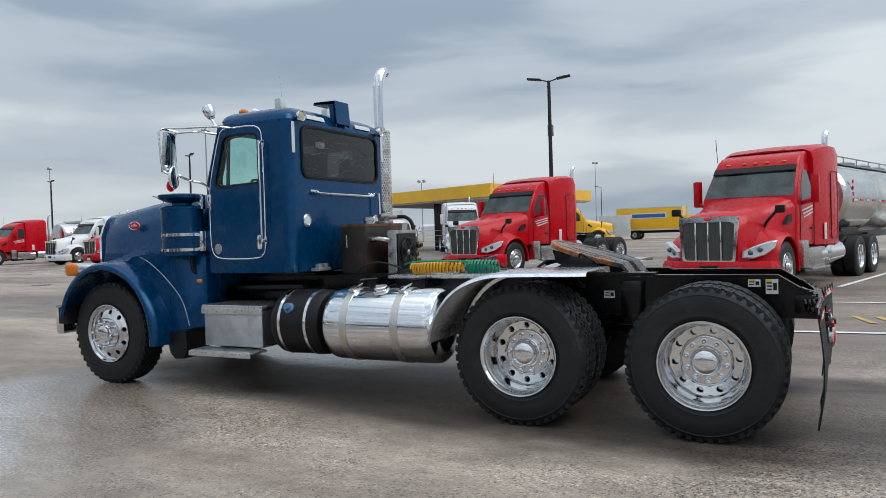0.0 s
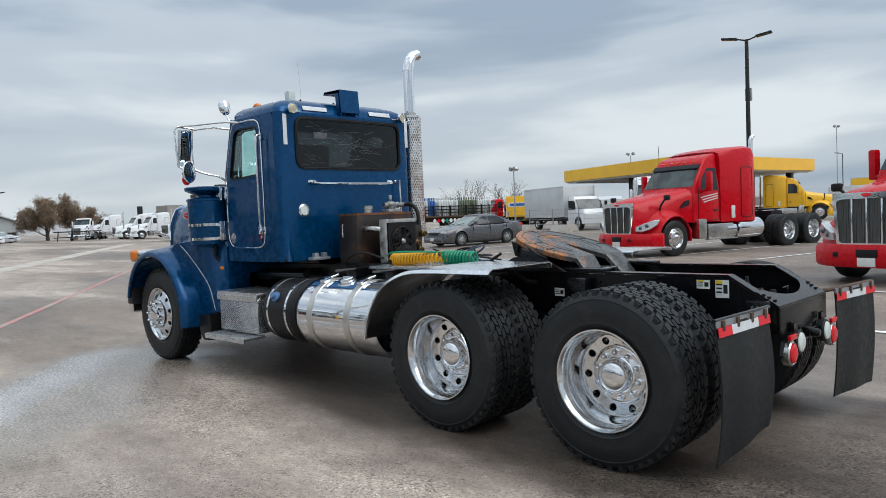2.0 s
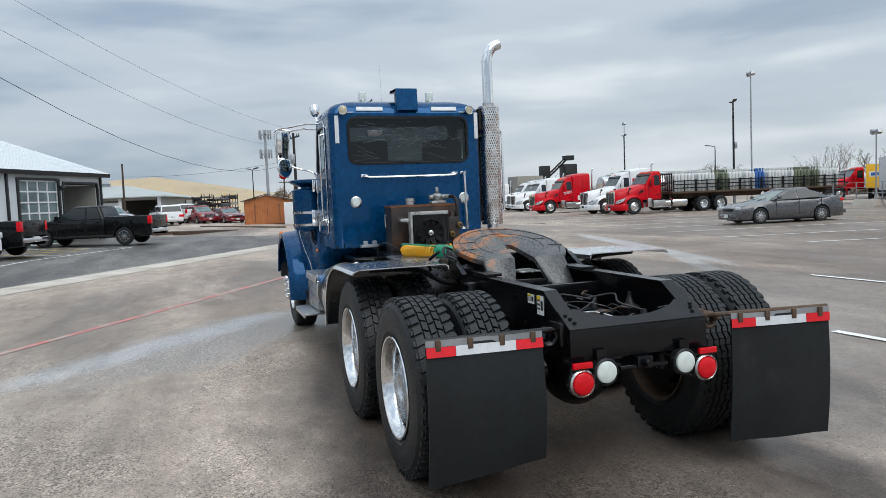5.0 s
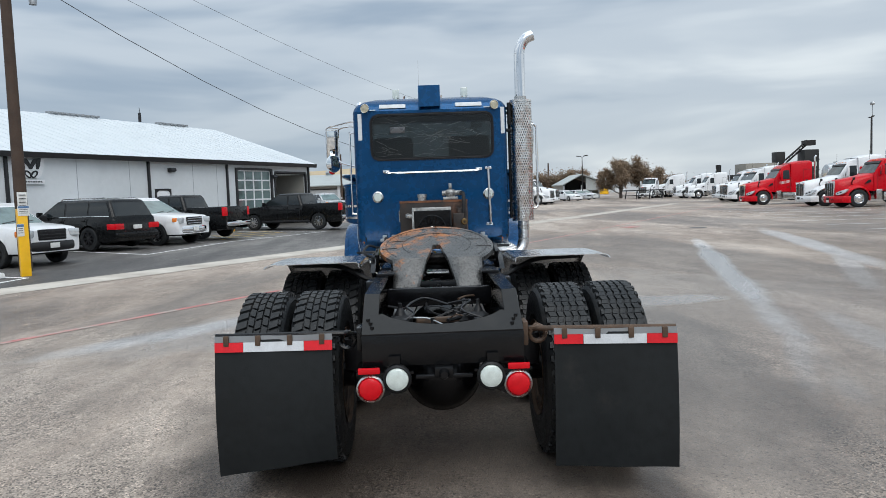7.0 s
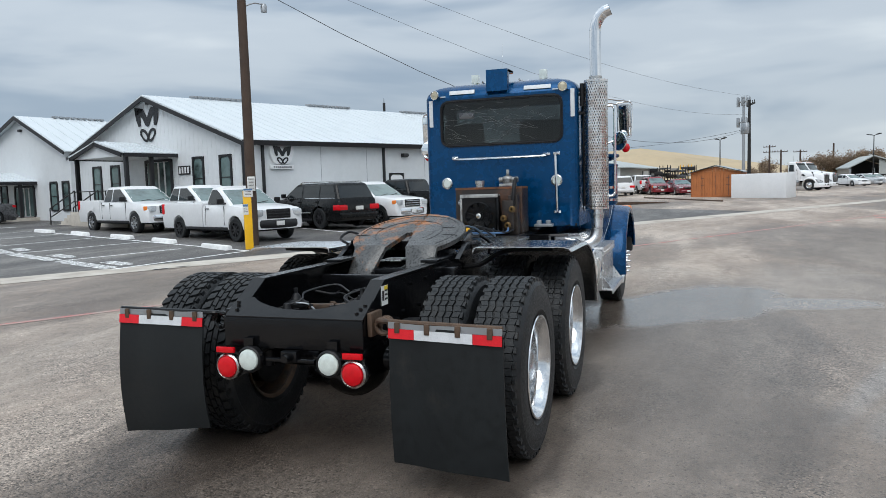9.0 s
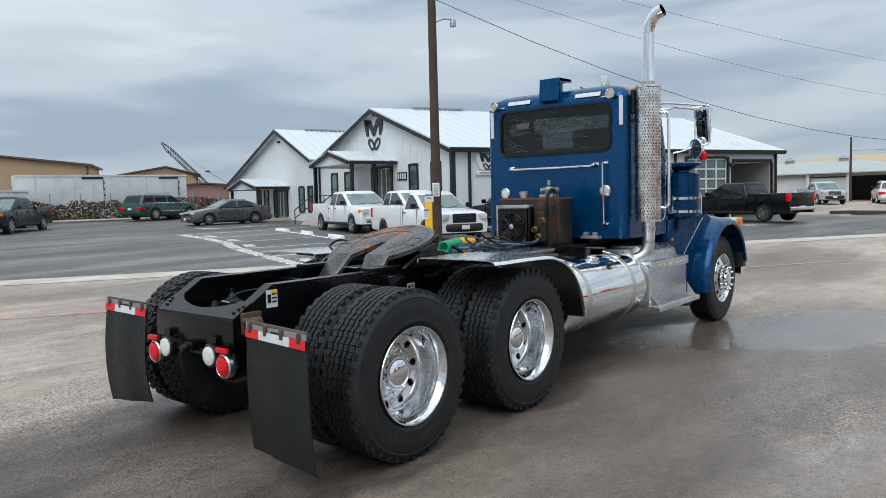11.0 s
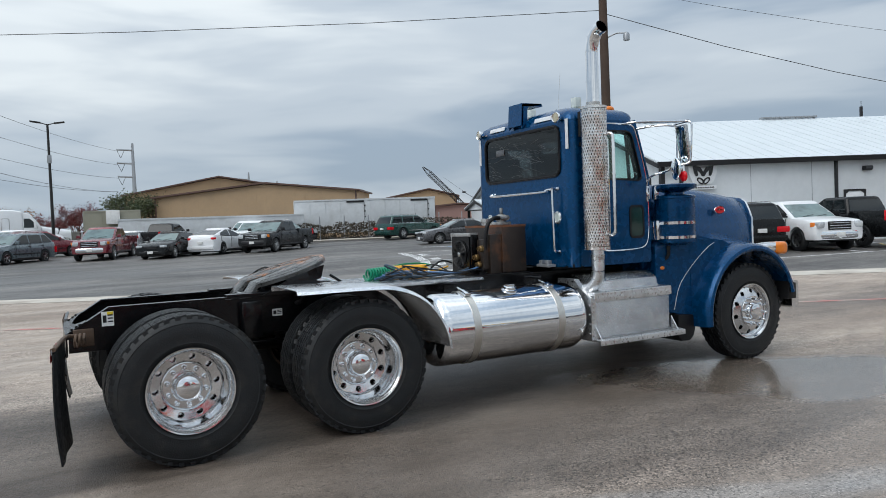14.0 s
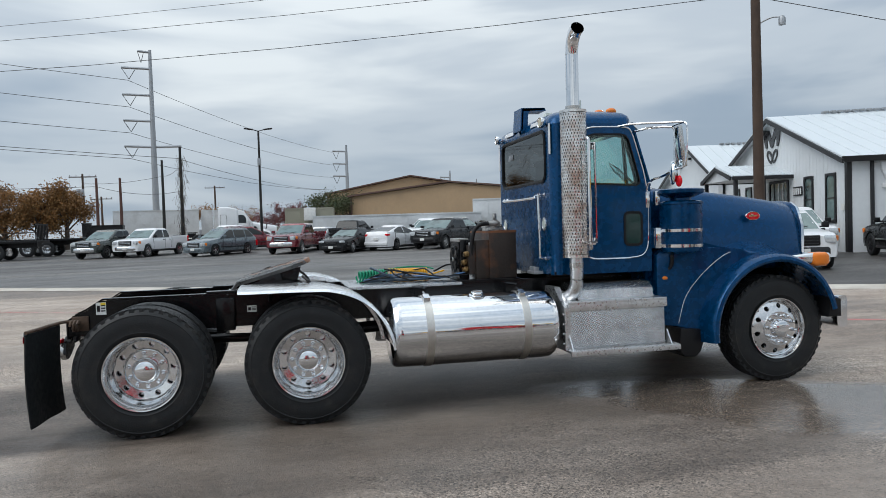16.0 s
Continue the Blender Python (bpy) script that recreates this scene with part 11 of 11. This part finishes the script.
def long_box(name, label, a, c, z0, z1, width, material, category="trailer", doors=()):
    a, c = Vector(a), Vector(c)
    d = (c - a).normalized()
    back = Vector((-d.y, d.x))
    if back.y < 0:
        back = -back
    L_ = (c - a).length
    Fm = Matrix(((d.x, back.x, 0, a.x), (d.y, back.y, 0, a.y), (0, 0, 1, 0), (0, 0, 0, 1)))
    t = thing(name, label, category)
    bm = B()
    box(bm, (L_ / 2, width / 2, (z0 + z1) / 2), (L_, width, z1 - z0), 0.03)
    bpart("body", bm, M[material], t, Fm)
    bpart("rail", box(B(), (L_ / 2, -0.02, z1 - 0.06), (L_ + 0.04, 0.05, 0.12)), M[material], t, Fm)
    for k in range(int(L_ / 1.2) + 1):
        bpart("post", box(B(), (min(L_, 1.2 * k), -0.012, (z0 + z1) / 2), (0.05, 0.025, z1 - z0 - 0.1)), M[material], t, Fm)
    for x0 in doors:
        bm = B()
        box(bm, (x0 - 0.2, -0.03, z1 - 0.22), (1.4, 0.04, 0.14))
        for zz in (0.55, 1.0, 1.45):
            box(bm, (x0 + 0.55, -0.03, z1 - zz), (0.10, 0.04, 0.10))
        box(bm, (x0 + 0.5, -0.02, z1 - 1.0), (0.025, 0.03, 1.5))
        bpart("door_track", bm, M["darktrim"], t, Fm)
    return t


long_box("storage_trailer", "white box trailer beyond the fence", (17.8, -66.4), (14.9, -67.0), 0.6, 2.6, 2.4, "trailer")
long_box("storage_trailer", "long pale grey storage trailer", (16.5, 49.2), (27.37, 46.06), 1.2, 3.86, 2.6, "trailer", doors=(5.0, 10.2))
long_box("storage_trailer", "low white trailer along the lot's edge", (3.7, 48.3), (16.6, 47.2), 1.4, 2.78, 2.4, "trailer")
long_box("storage_trailer", "white box trailer beyond the lot", (-18.0, 85.7), (-8.4, 87.1), 1.3, 4.75, 2.6, "trailer")
long_box("storage_trailer", "white box trailer beyond the lot", (-8.2, 88.0), (-5.4, 88.2), 1.3, 4.7, 2.6, "trailer")
kc = long_box("site_container", "khaki site container with an air-conditioning unit", (1.7, 51.5), (5.4, 51.0), 0.75, 3.5, 2.4, "khaki", "container")
bm = B()
box(bm, (3.6, 51.0, 3.0), (0.9, 0.3, 1.0), 0.02, (0, 0, -8))
box(bm, (3.6, 51.0, 1.9), (0.7, 0.3, 0.7), 0.02, (0, 0, -8))
part("cooler", bm, M["sticker"], kc, "white air-conditioning unit")
long_box("timber_fence", "grey board fence by the container", (-2.2, 57.5), (1.6, 57.0), 0.7, 2.1, 0.1, "plant", "fence")
# fence with dry vines
vf = thing("overgrown_fence", "wire fence overgrown with dry brown vines", "fence")
V0, V1 = Vector((15.9, 47.3)), Vector((30.2, 43.0))
for k in range(9):
    p = V0.lerp(V1, k / 8)
    bm = B()
    rod(bm, (p.x, p.y, lie(p.x, p.y)), (p.x, p.y, lie(p.x, p.y) + 1.9), 0.04, seg=8)
    part("post", bm, M["galv"], vf)
bm = B()
random.seed(17)
for k in range(7000):
    f = random.random()
    p = V0.lerp(V1, f)
    hmax = 1.35 + 0.35 * noise.noise(Vector((f * 9, 0.3, 0)))
    z = lie(p.x, p.y) + random.uniform(0.0, hmax)
    c = Vector((p.x + random.gauss(0, 0.12), p.y + random.gauss(0.15, 0.18), z))
    a = Vector([random.gauss(0, 1) for _ in range(3)]).normalized() * random.uniform(0.04, 0.16)
    b2 = a.cross(Vector([random.gauss(0, 1) for _ in range(3)])).normalized() * random.uniform(0.015, 0.07)
    bm.faces.new([bm.verts.new(c + v) for v in (a, b2, -a, -b2)])
tagged(part("vine", bm, M["vine"], vf, "dry brown vines"), kind="stuff")
bm = B()
tube(bm, [(V0.x, V0.y - 0.5, lie(V0.x, V0.y) + 0.07), (V1.x, V1.y - 0.5, lie(V1.x, V1.y) + 0.07)], 0.09, 6)
structure("lot_kerb", bm, M["concrete"], "pale kerb along the fence")
# crane boom
cb = thing("crane_boom", "dark lattice crane boom above the roofs", "crane")
bm = B()
T0, T1 = Vector((39.6, 62.0, 3.35)), Vector((34.95, 62.6, 7.72))
ax_ = (T1 - T0).normalized()
sd = ax_.cross(Vector((0, 0, 1))).normalized()
up_ = sd.cross(ax_)
for i in (-1, 1):
    for j in (-1, 1):
        tube(bm, [T0 + sd * 0.22 * i + up_ * 0.22 * j, T0.lerp(T1, 0.85) + sd * 0.22 * i + up_ * 0.22 * j, T1 + up_ * 0.05 * j], 0.035, 4)
for k in range(18):
    f = 0.85 * k / 18
    p, q = T0.lerp(T1, f), T0.lerp(T1, f + 0.047)
    for i in (-1, 1):
        tube(bm, [p + sd * 0.22 * i - up_ * 0.22, q + sd * 0.22 * i + up_ * 0.22], 0.022, 3)
        tube(bm, [p + sd * 0.22 * -i + up_ * 0.22 * i, q + sd * 0.22 * i + up_ * 0.22 * i], 0.022, 3)
part("boom", bm, M["darkpole"], cb)
bm = B()
tube(bm, [Vector((39.6, 62.0, 4.95)), Vector((42.2, 62.0, 3.6))], 0.022, 4)
tube(bm, [Vector((37.2, 62.2, 6.6)), Vector((39.6, 62.0, 5.0))], 0.010, 4)
part("stay", bm, M["wire"], cb)
bm = B()
ball(bm, (39.6, 62.0, 4.95), 0.14, (2, 1, 0.7))
part("hook_block", bm, M["darkpole"], cb)
# flatbeds at the lot's far left
for x0, y0, hd in ((-14.6, 45.5, 178), (-13.0, 50.5, 178)):
    ft = thing("flatbed_trailer", "dark empty flatbed trailer with a rack at its end", "trailer", "empty flatbeds", pose(x0, y0, lie(x0, y0), 0, 0, hd))
    bm = B()
    box(bm, (5.5, 0, 1.18), (12.0, 2.4, 0.16), 0.02)
    box(bm, (5.5, 0, 0.95), (11.5, 0.9, 0.30))
    part("deck", bm, M["matblack"], ft)
    head_ = part("headboard", box(B(), (-0.4, 0, 2.3), (0.08, 2.4, 0.10)), M["matblack"], ft)
    for k in range(9):
        part("slat", box(B(), (-0.4, -1.1 + 0.27 * k, 1.75), (0.06, 0.06, 1.1)), M["matblack"], head_)
    bm = B()
    for k in range(8):
        box(bm, (1.0 + 1.4 * k, 1.15, 1.5), (0.05, 0.05, 0.6))
    box(bm, (5.6, 1.15, 1.75), (11, 0.04, 0.05))
    part("rail", bm, M["rustbrown"], ft)
    wheels_row(ft, (2.0, 3.3))
long_box("tool_box", "large black steel crate on a flatbed", (-13.2, 53.6), (-10.8, 53.8), 1.3, 2.6, 1.6, "matblack", "crate")
wt = semi(M["white"], "white tractor beyond the lot", (-0.2, 56.5), 5, "fleet tractors", False)

# ---- the long shed, orange shed and yard behind the office ----
os_ = thing("garden_shed", "orange timber shed with a low gabled roof", "shed")
a, c = Vector((57.8, -1.3)), Vector((57.15, -4.95))
d = (c - a).normalized()
bk = Vector((-d.y, d.x))
bk = bk if bk.x > 0 else -bk
Fm = Matrix(((d.x, bk.x, 0, a.x), (d.y, bk.y, 0, a.y), (0, 0, 0.90, lie(55, -3) - 0.05), (0, 0, 0, 1)))
L_ = (c - a).length
for k in range(18):
    x0, x1 = L_ * k / 18 + 0.006, L_ * (k + 1) / 18 - 0.006
    t0, t1 = [2.25 + 0.50 * (1 - abs(xx / L_ - 0.5) * 2) for xx in (x0, x1)]
    bm = B()
    prism(bm, [(x0, 0.1), (x1, 0.1), (x1, t1), (x0, t0)], "xz", 0.0, 0.03)
    bpart("board", bm, M["orangewood"], os_, Fm)
bm = B()
box(bm, (0.02, 2.0, 1.2), (0.04, 4.0, 2.2))
box(bm, (L_ - 0.02, 2.0, 1.2), (0.04, 4.0, 2.2))
box(bm, (L_ / 2, 4.0, 1.2), (L_, 0.04, 2.2))
box(bm, (L_ / 2, 0.05, 1.2), (L_ - 0.1, 0.03, 2.2))
bpart("wall", bm, M["orangewood"], os_, Fm)
for x0 in (-0.25, L_ + 0.25):
    bm = B()
    prism(bm, [(x0, 2.18), (L_ / 2, 2.80), (L_ / 2, 2.87), (x0, 2.25)], "xz", -0.25, 4.2)
    bpart("roof", bm, M["olive"], os_, Fm, "dark shingle roof")
bm = B()
for x0 in (0.9, 2.8):
    for z0 in (1.15, 1.75):
        box(bm, (x0, -0.02, z0), (0.25, 0.03, 0.04))
for x0 in (0.85, L_ / 2, 2.85):
    box(bm, (x0, -0.012, 1.1), (0.03, 0.02, 1.7))
bpart("door_trim", bm, M["brownroof"], os_, Fm)
long_box("white_container", "plain white panel container beside the orange shed", (57.0, -5.1), (55.4, -8.7), 0.0, 1.96, 2.2, "white", "container")
# long grey-roofed shed with bays
ls = thing("long_shed", "long grey-roofed shed with open bays", "shed")
Fm = Matrix(((0.155, 0.988, 0, 71.5), (0.988, -0.155, 0, 2.2), (0, 0, 1, 0.35), (0, 0, 0, 1)))
LS = 34.0
bm = B()
T = [bm.verts.new(p) for p in ((3.0, -0.5, 2.82), (LS, -0.5, 2.82), (LS, 19.5, 2.82), (3.0, 19.5, 2.82))]
R_ = [bm.verts.new(p) for p in ((9.0, 9.5, 4.25), (LS, 9.5, 4.25))]
for f in ((T[0], T[1], R_[1], R_[0]), (T[2], T[3], R_[0], R_[1]), (T[3], T[0], R_[0]), (T[1], T[2], R_[1])):
    bm.faces.new(f)
box(bm, ((LS + 3.0) / 2, 9.5, 2.77), (LS - 3.0, 20.0, 0.10))
bpart("roof", bm, M["greyroof"], ls, Fm, "grey metal roof")
bm = B()
box(bm, (3.6, 9.5, 1.35), (0.2, 19, 2.7))
box(bm, (LS / 2 + 1.8, 10, 1.35), (LS - 3.8, 0.2, 2.7))
box(bm, (LS / 2 + 1.8, 0.0, 2.58), (LS - 3.8, 0.12, 0.25))
bpart("wall", bm, M["plant"], ls, Fm)
for k in range(1, 9):
    bm = B()
    box(bm, (0.1 + 3.6 * k, 0.0, 1.35), (0.3, 0.3, 2.7), 0.02)
    bpart("post", bm, M["trailer"], ls, Fm)
    if k % 5 != 1:
        bm = B()
        box(bm, (1.9 + 3.6 * k, 0.25, 1.5), (3.3, 0.08, 2.4 if k % 2 else 1.6))
        for j in range(9):
            box(bm, (1.9 + 3.6 * k, 0.20, 0.5 + 0.26 * j), (3.3, 0.03, 0.03))
        bpart("shutter", bm, M["trailer"], ls, Fm)
for k in range(4):
    bm = B()
    lathe(bm, [(0.45, 0), (0.45, 0.3), (0.6, 0.32), (0.2, 0.6), (0, 0.62)], 14, Matrix.Translation((11 + 5.5 * k, 9.3, 4.15)))
    bpart("roof_vent", bm, M["galv"], ls, Fm)
# stacked racks of scrap
random.seed(4)
for k in range(9):
    x0, y0 = 71.5 + random.uniform(-1, 3), 2.9 - 0.5 * k
    rk = thing("storage_rack", "steel rack stacked with dark pallets and parts", "rack", "storage racks", pose(x0, y0, lie(x0, y0) + 0.25, 0, 0, random.uniform(-20, 20)))
    hh = random.uniform(1.6, 2.6)
    bm = B()
    for sx in (-0.5, 0.5):
        for sy in (-0.4, 0.4):
            box(bm, (sx, sy, hh / 2), (0.07, 0.07, hh))
    part("frame", bm, M["yellow"] if k == 7 else M["darkpole"], rk)
    for j in range(4):
        bm = B()
        box(bm, (random.uniform(-0.1, 0.1), 0, 0.3 + j * hh / 4), (random.uniform(0.8, 1.2), random.uniform(0.6, 0.9), random.uniform(0.15, 0.45)), 0.02)
        part("load", bm, M[random.choice(("matblack", "rust", "plant", "grey", "darkpole"))], rk)
# car ramps in the lot
rm = thing("car_ramp", "low steel loading ramp lying on the lot", "ramp")
bm = B()
prism(bm, [(0, 0.02), (5.5, 0.02), (5.5, 0.05), (1.2, 0.20), (0, 0.20)], "xz", -0.25, 0.25)
prism(bm, [(0, 0.02), (5.5, 0.02), (5.5, 0.05), (1.2, 0.20), (0, 0.20)], "xz", 1.35, 1.85)
part("plank", bm, M["rustbrown"], rm)
rm.matrix_basis = pose(41.5, 3.6, lie(41.5, 3.6), 0, 0, -40)
bm = B()
tube(bm, [(56.0, 2.2, lie(56, 2.2) + 0.04), (47.5, -3.4, lie(47.5, -3.4) + 0.04)], 0.06, 6)
structure("yard_kerb", bm, M["rustbrown"], "dark kerb rail at the edge of the rear yard")
bm = B()
ridge = [(-70, 0), (-60, 4.5), (-42, 7.6), (-16, 8.7), (-5, 9.2), (0, 8.5), (11, 6.9), (20, 5.4), (28, 4.2), (38, 2.6), (52, 0)]
loft(bm, [[(x + 0.4 * math.sin(x * 1.7 + y), y, max(0.0, z * k + (0.12 * math.sin(x * 0.9 + y) if 0.2 < k and z > 1 else 0.0))) for x, z in ridge] for y, k in ((-34, 0.0), (-22, 0.35), (-10, 0.75), (0, 1.0), (10, 0.8), (30, 0.0))], True, False)
bmesh.ops.transform(bm, matrix=Matrix.Translation((172, 6, 0)) @ Euler((0, 0, radians(-76))).to_matrix().to_4x4(), verts=bm.verts)
structure("sand_heap", bm, M["hill"], "long sand-coloured heap behind the yard", 60)
# dump trucks and far traffic
for x, y, hd in ((75.5, -12.5, -120), (80.5, -14.0, -120)):
    semi(M["white"], "white day-cab work truck at the bend of the yard", (x, y), hd, "work trucks", False, False)
semi(M["white"], "white day-cab tractor facing the row", (98.5, -31.0), 140, "work trucks", False, False)
# bare trailer chassis
bt = thing("trailer_frame", "black steel trailer frame standing in the yard", "trailer")
bm = B()
for xx in (0, 2.5, 5.0):
    for yy in (-1, 1):
        rod(bm, (xx, yy, 0.0), (xx + 0.3, yy, 1.5), 0.07, seg=6)
for yy in (-1, 1):
    tube(bm, [(-0.5, yy, 1.4), (5.5, yy, 1.4)], 0.08, 6)
    tube(bm, [(-0.5, yy, 0.7), (5.5, yy, 0.7)], 0.06, 6)
part("frame", bm, M["matblack"], bt)
bt.matrix_basis = pose(94, -27.5, 0.05, 0, 0, -60)
sh_ = thing("shelter", "white-roofed open shelter far down the yard", "shelter")
for y0, z0 in ((-21.7, 2.6), (-28.0, 3.1)):
    bm = B()
    prism(bm, [(y0, z0), (-24.9, 4.25), (-24.9, 4.42), (y0, z0 + 0.17)], "yz", 112.6, 123.0)
    part("roof", bm, M["greyroof"], sh_)
# near-black sheet added at the back: paints the shade under the roof
bm = B()
prism(bm, [(-21.9, 0.0), (-27.8, 0.0), (-27.8, 3.05), (-24.9, 4.2), (-21.9, 2.6)], "yz", 122.6, 122.8)
part("shade_back_wall", bm, M["darktrim"], sh_, "added near-black wall that stands in for shade")
bm = B()
prism(bm, [(-25.6, 1.7), (-27.8, 1.7), (-27.8, 3.05), (-25.6, 3.9)], "yz", 113.0, 113.15)
part("front_panel", bm, M["greyroof"], sh_)
# side walls added to keep the open shelter dark inside
for yy in (-21.95, -27.75):
    part("shade_side_wall", box(B(), (117.8, yy, 1.3), (9.6, 0.12, 2.6)), M["plant"], sh_)
for yy in (-22.0, -24.9, -27.7):
    part("post", box(B(), (113.0, yy, 1.3), (0.22, 0.22, 2.6)), M["galv"], sh_)


def bus(x, y, heading):
    t = thing("bus", "yellow bus parked far down the yard", "bus", "parked buses", pose(x, y, 0, 0, 0, heading))
    bm = B()
    loft(bm, [[(px, py, pz) for py, pz in rrect(-1.15, 0.7, 1.15, 2.95, 0.22, 4)] for px in (-4.2, -4.1, 2.9, 3.0)])
    part("body", bm, M["yellow"], t)
    part("hood", box(B(), (3.7, 0, 1.15), (1.5, 1.9, 0.9), 0.12), M["yellow"], t)
    for s in (1, -1):
        for k in range(8):
            part("side_window", box(B(), (-3.6 + 0.82 * k, 1.15 * s, 2.25), (0.66, 0.03, 0.55), 0.01), M["glass_car"], t)
        part("rub_rail", box(B(), (-0.6, 1.16 * s, 1.5), (7.1, 0.03, 0.08)), M["darktrim"], t)
        for px in (-2.6, 3.5):
            bm = B()
            lathe(bm, [(0, 0.12), (0.25, 0.12), (0.28, 0.10), (0.46, 0.10), (0.50, 0.05), (0.50, -0.15), (0, -0.15)], 20, axis_y(px, 1.0 * s, 0.5, s))
            part("wheel", bm, M["rubber"], t)
    part("windscreen", box(B(), (3.0, 0, 2.25), (0.04, 1.8, 0.75), 0.01), M["glass_car"], t)


bus(165.0, -29.5, 100)
bus(166.0, -38.0, 95)
# concrete works on the skyline
cw = thing("concrete_works", "concrete works with silo and conveyor on the skyline", "plant", "", pose(30, -16, 0) @ Matrix.Diagonal((1.0, 1.0, 1.06, 1)))
bm = B()
box(bm, (133, -60, 3.2), (6, 7, 6.0))
box(bm, (134, -64.5, 2.6), (5, 3, 5.2))
part("block", bm, M["plant"], cw)
bm = B()
box(bm, (132, -64.9, 7.0), (2.4, 2.0, 3.0), 0.05)
box(bm, (135, -55.0, 3.4), (3, 7, 1.0))
part("hopper", bm, M["darkpole"], cw)
part("stack", rod(B(), (134.5, -52.0, 0), (134.5, -52.0, 6.2), 0.6), M["darkpole"], cw)
bm = B()
box(bm, (146, -79.2, 4.7), (3.6, 3.6, 9.4), 0.1)
for z_ in (2.2, 4.6, 7.0):
    box(bm, (146, -79.2, z_), (3.8, 3.8, 0.2), 0.03)
silo_ = part("silo", bm, M["darkpole"], cw, "dark square silo tower")
part("name_board", box(B(), (144.1, -79.3, 6.0), (0.1, 2.0, 1.0), 0.02), M["sticker"], silo_, "plain pale board")
bm = B()
for o in (-0.5, 0.5):
    tube(bm, [(148.5, -70.5 + o, 3.5), (146, -79 + o, 11.2)], 0.22, 4)
for k in range(12):
    f = k / 12
    tube(bm, [(148.5 - 2.5 * f, -71.0 - 8.5 * f, 3.5 + 7.7 * f), (148.5 - 2.5 * (f + 0.08), -70.0 - 8.5 * (f + 0.08), 3.5 + 7.7 * (f + 0.08))], 0.12, 3)
box(bm, (146, -79.3, 11.0), (2.4, 2.4, 1.2))
part("conveyor", bm, M["darkpole"], cw, "dark sloping conveyor")
# low far skyline: sheds and tree line that close the view
random.seed(31)
for k in range(46):
    a = 2 * math.pi * k / 46 + random.uniform(-0.04, 0.04)
    r = random.uniform(210, 320)
    x, y = r * math.cos(a), r * math.sin(a)
    hh = random.uniform(2.5, 4.8)
    sb = thing("far_shed", "low pale shed on the far skyline", "building", "far sheds", pose(x, y, 0.3, 0, 0, math.degrees(a) + 90))
    bm = B()
    ww = random.uniform(14, 36)
    prism(bm, [(-5, 0), (5, 0), (5, hh), (0, hh + 1.0), (-5, hh)], "yz", -ww / 2, ww / 2)
    part("shell", bm, M[random.choice(("trailer", "plant", "galv"))], sb)
bm = B()
random.seed(32)
for k in range(26000):
    a = random.uniform(0, 2 * math.pi)
    r = random.uniform(330, 400)
    hm = 3.0 + 2.6 * noise.noise(Vector((math.cos(a) * 9, math.sin(a) * 9, 1.0)))
    if hm < 1.6:
        continue
    c = Vector((r * math.cos(a), r * math.sin(a), random.uniform(0.3, hm + 1.2)))
    s = random.uniform(0.2, 0.5)
    u_ = Vector([random.gauss(0, 1) for _ in range(3)]).normalized() * s
    w_ = u_.cross(Vector([random.gauss(0, 1) for _ in range(3)])).normalized() * s
    bm.faces.new([bm.verts.new(c + v) for v in (u_, w_, -u_, -w_)])
tagged(part("far_woods", bm, M["leaf_rust"]), "thin brown line of far trees", "trees", "", "stuff")
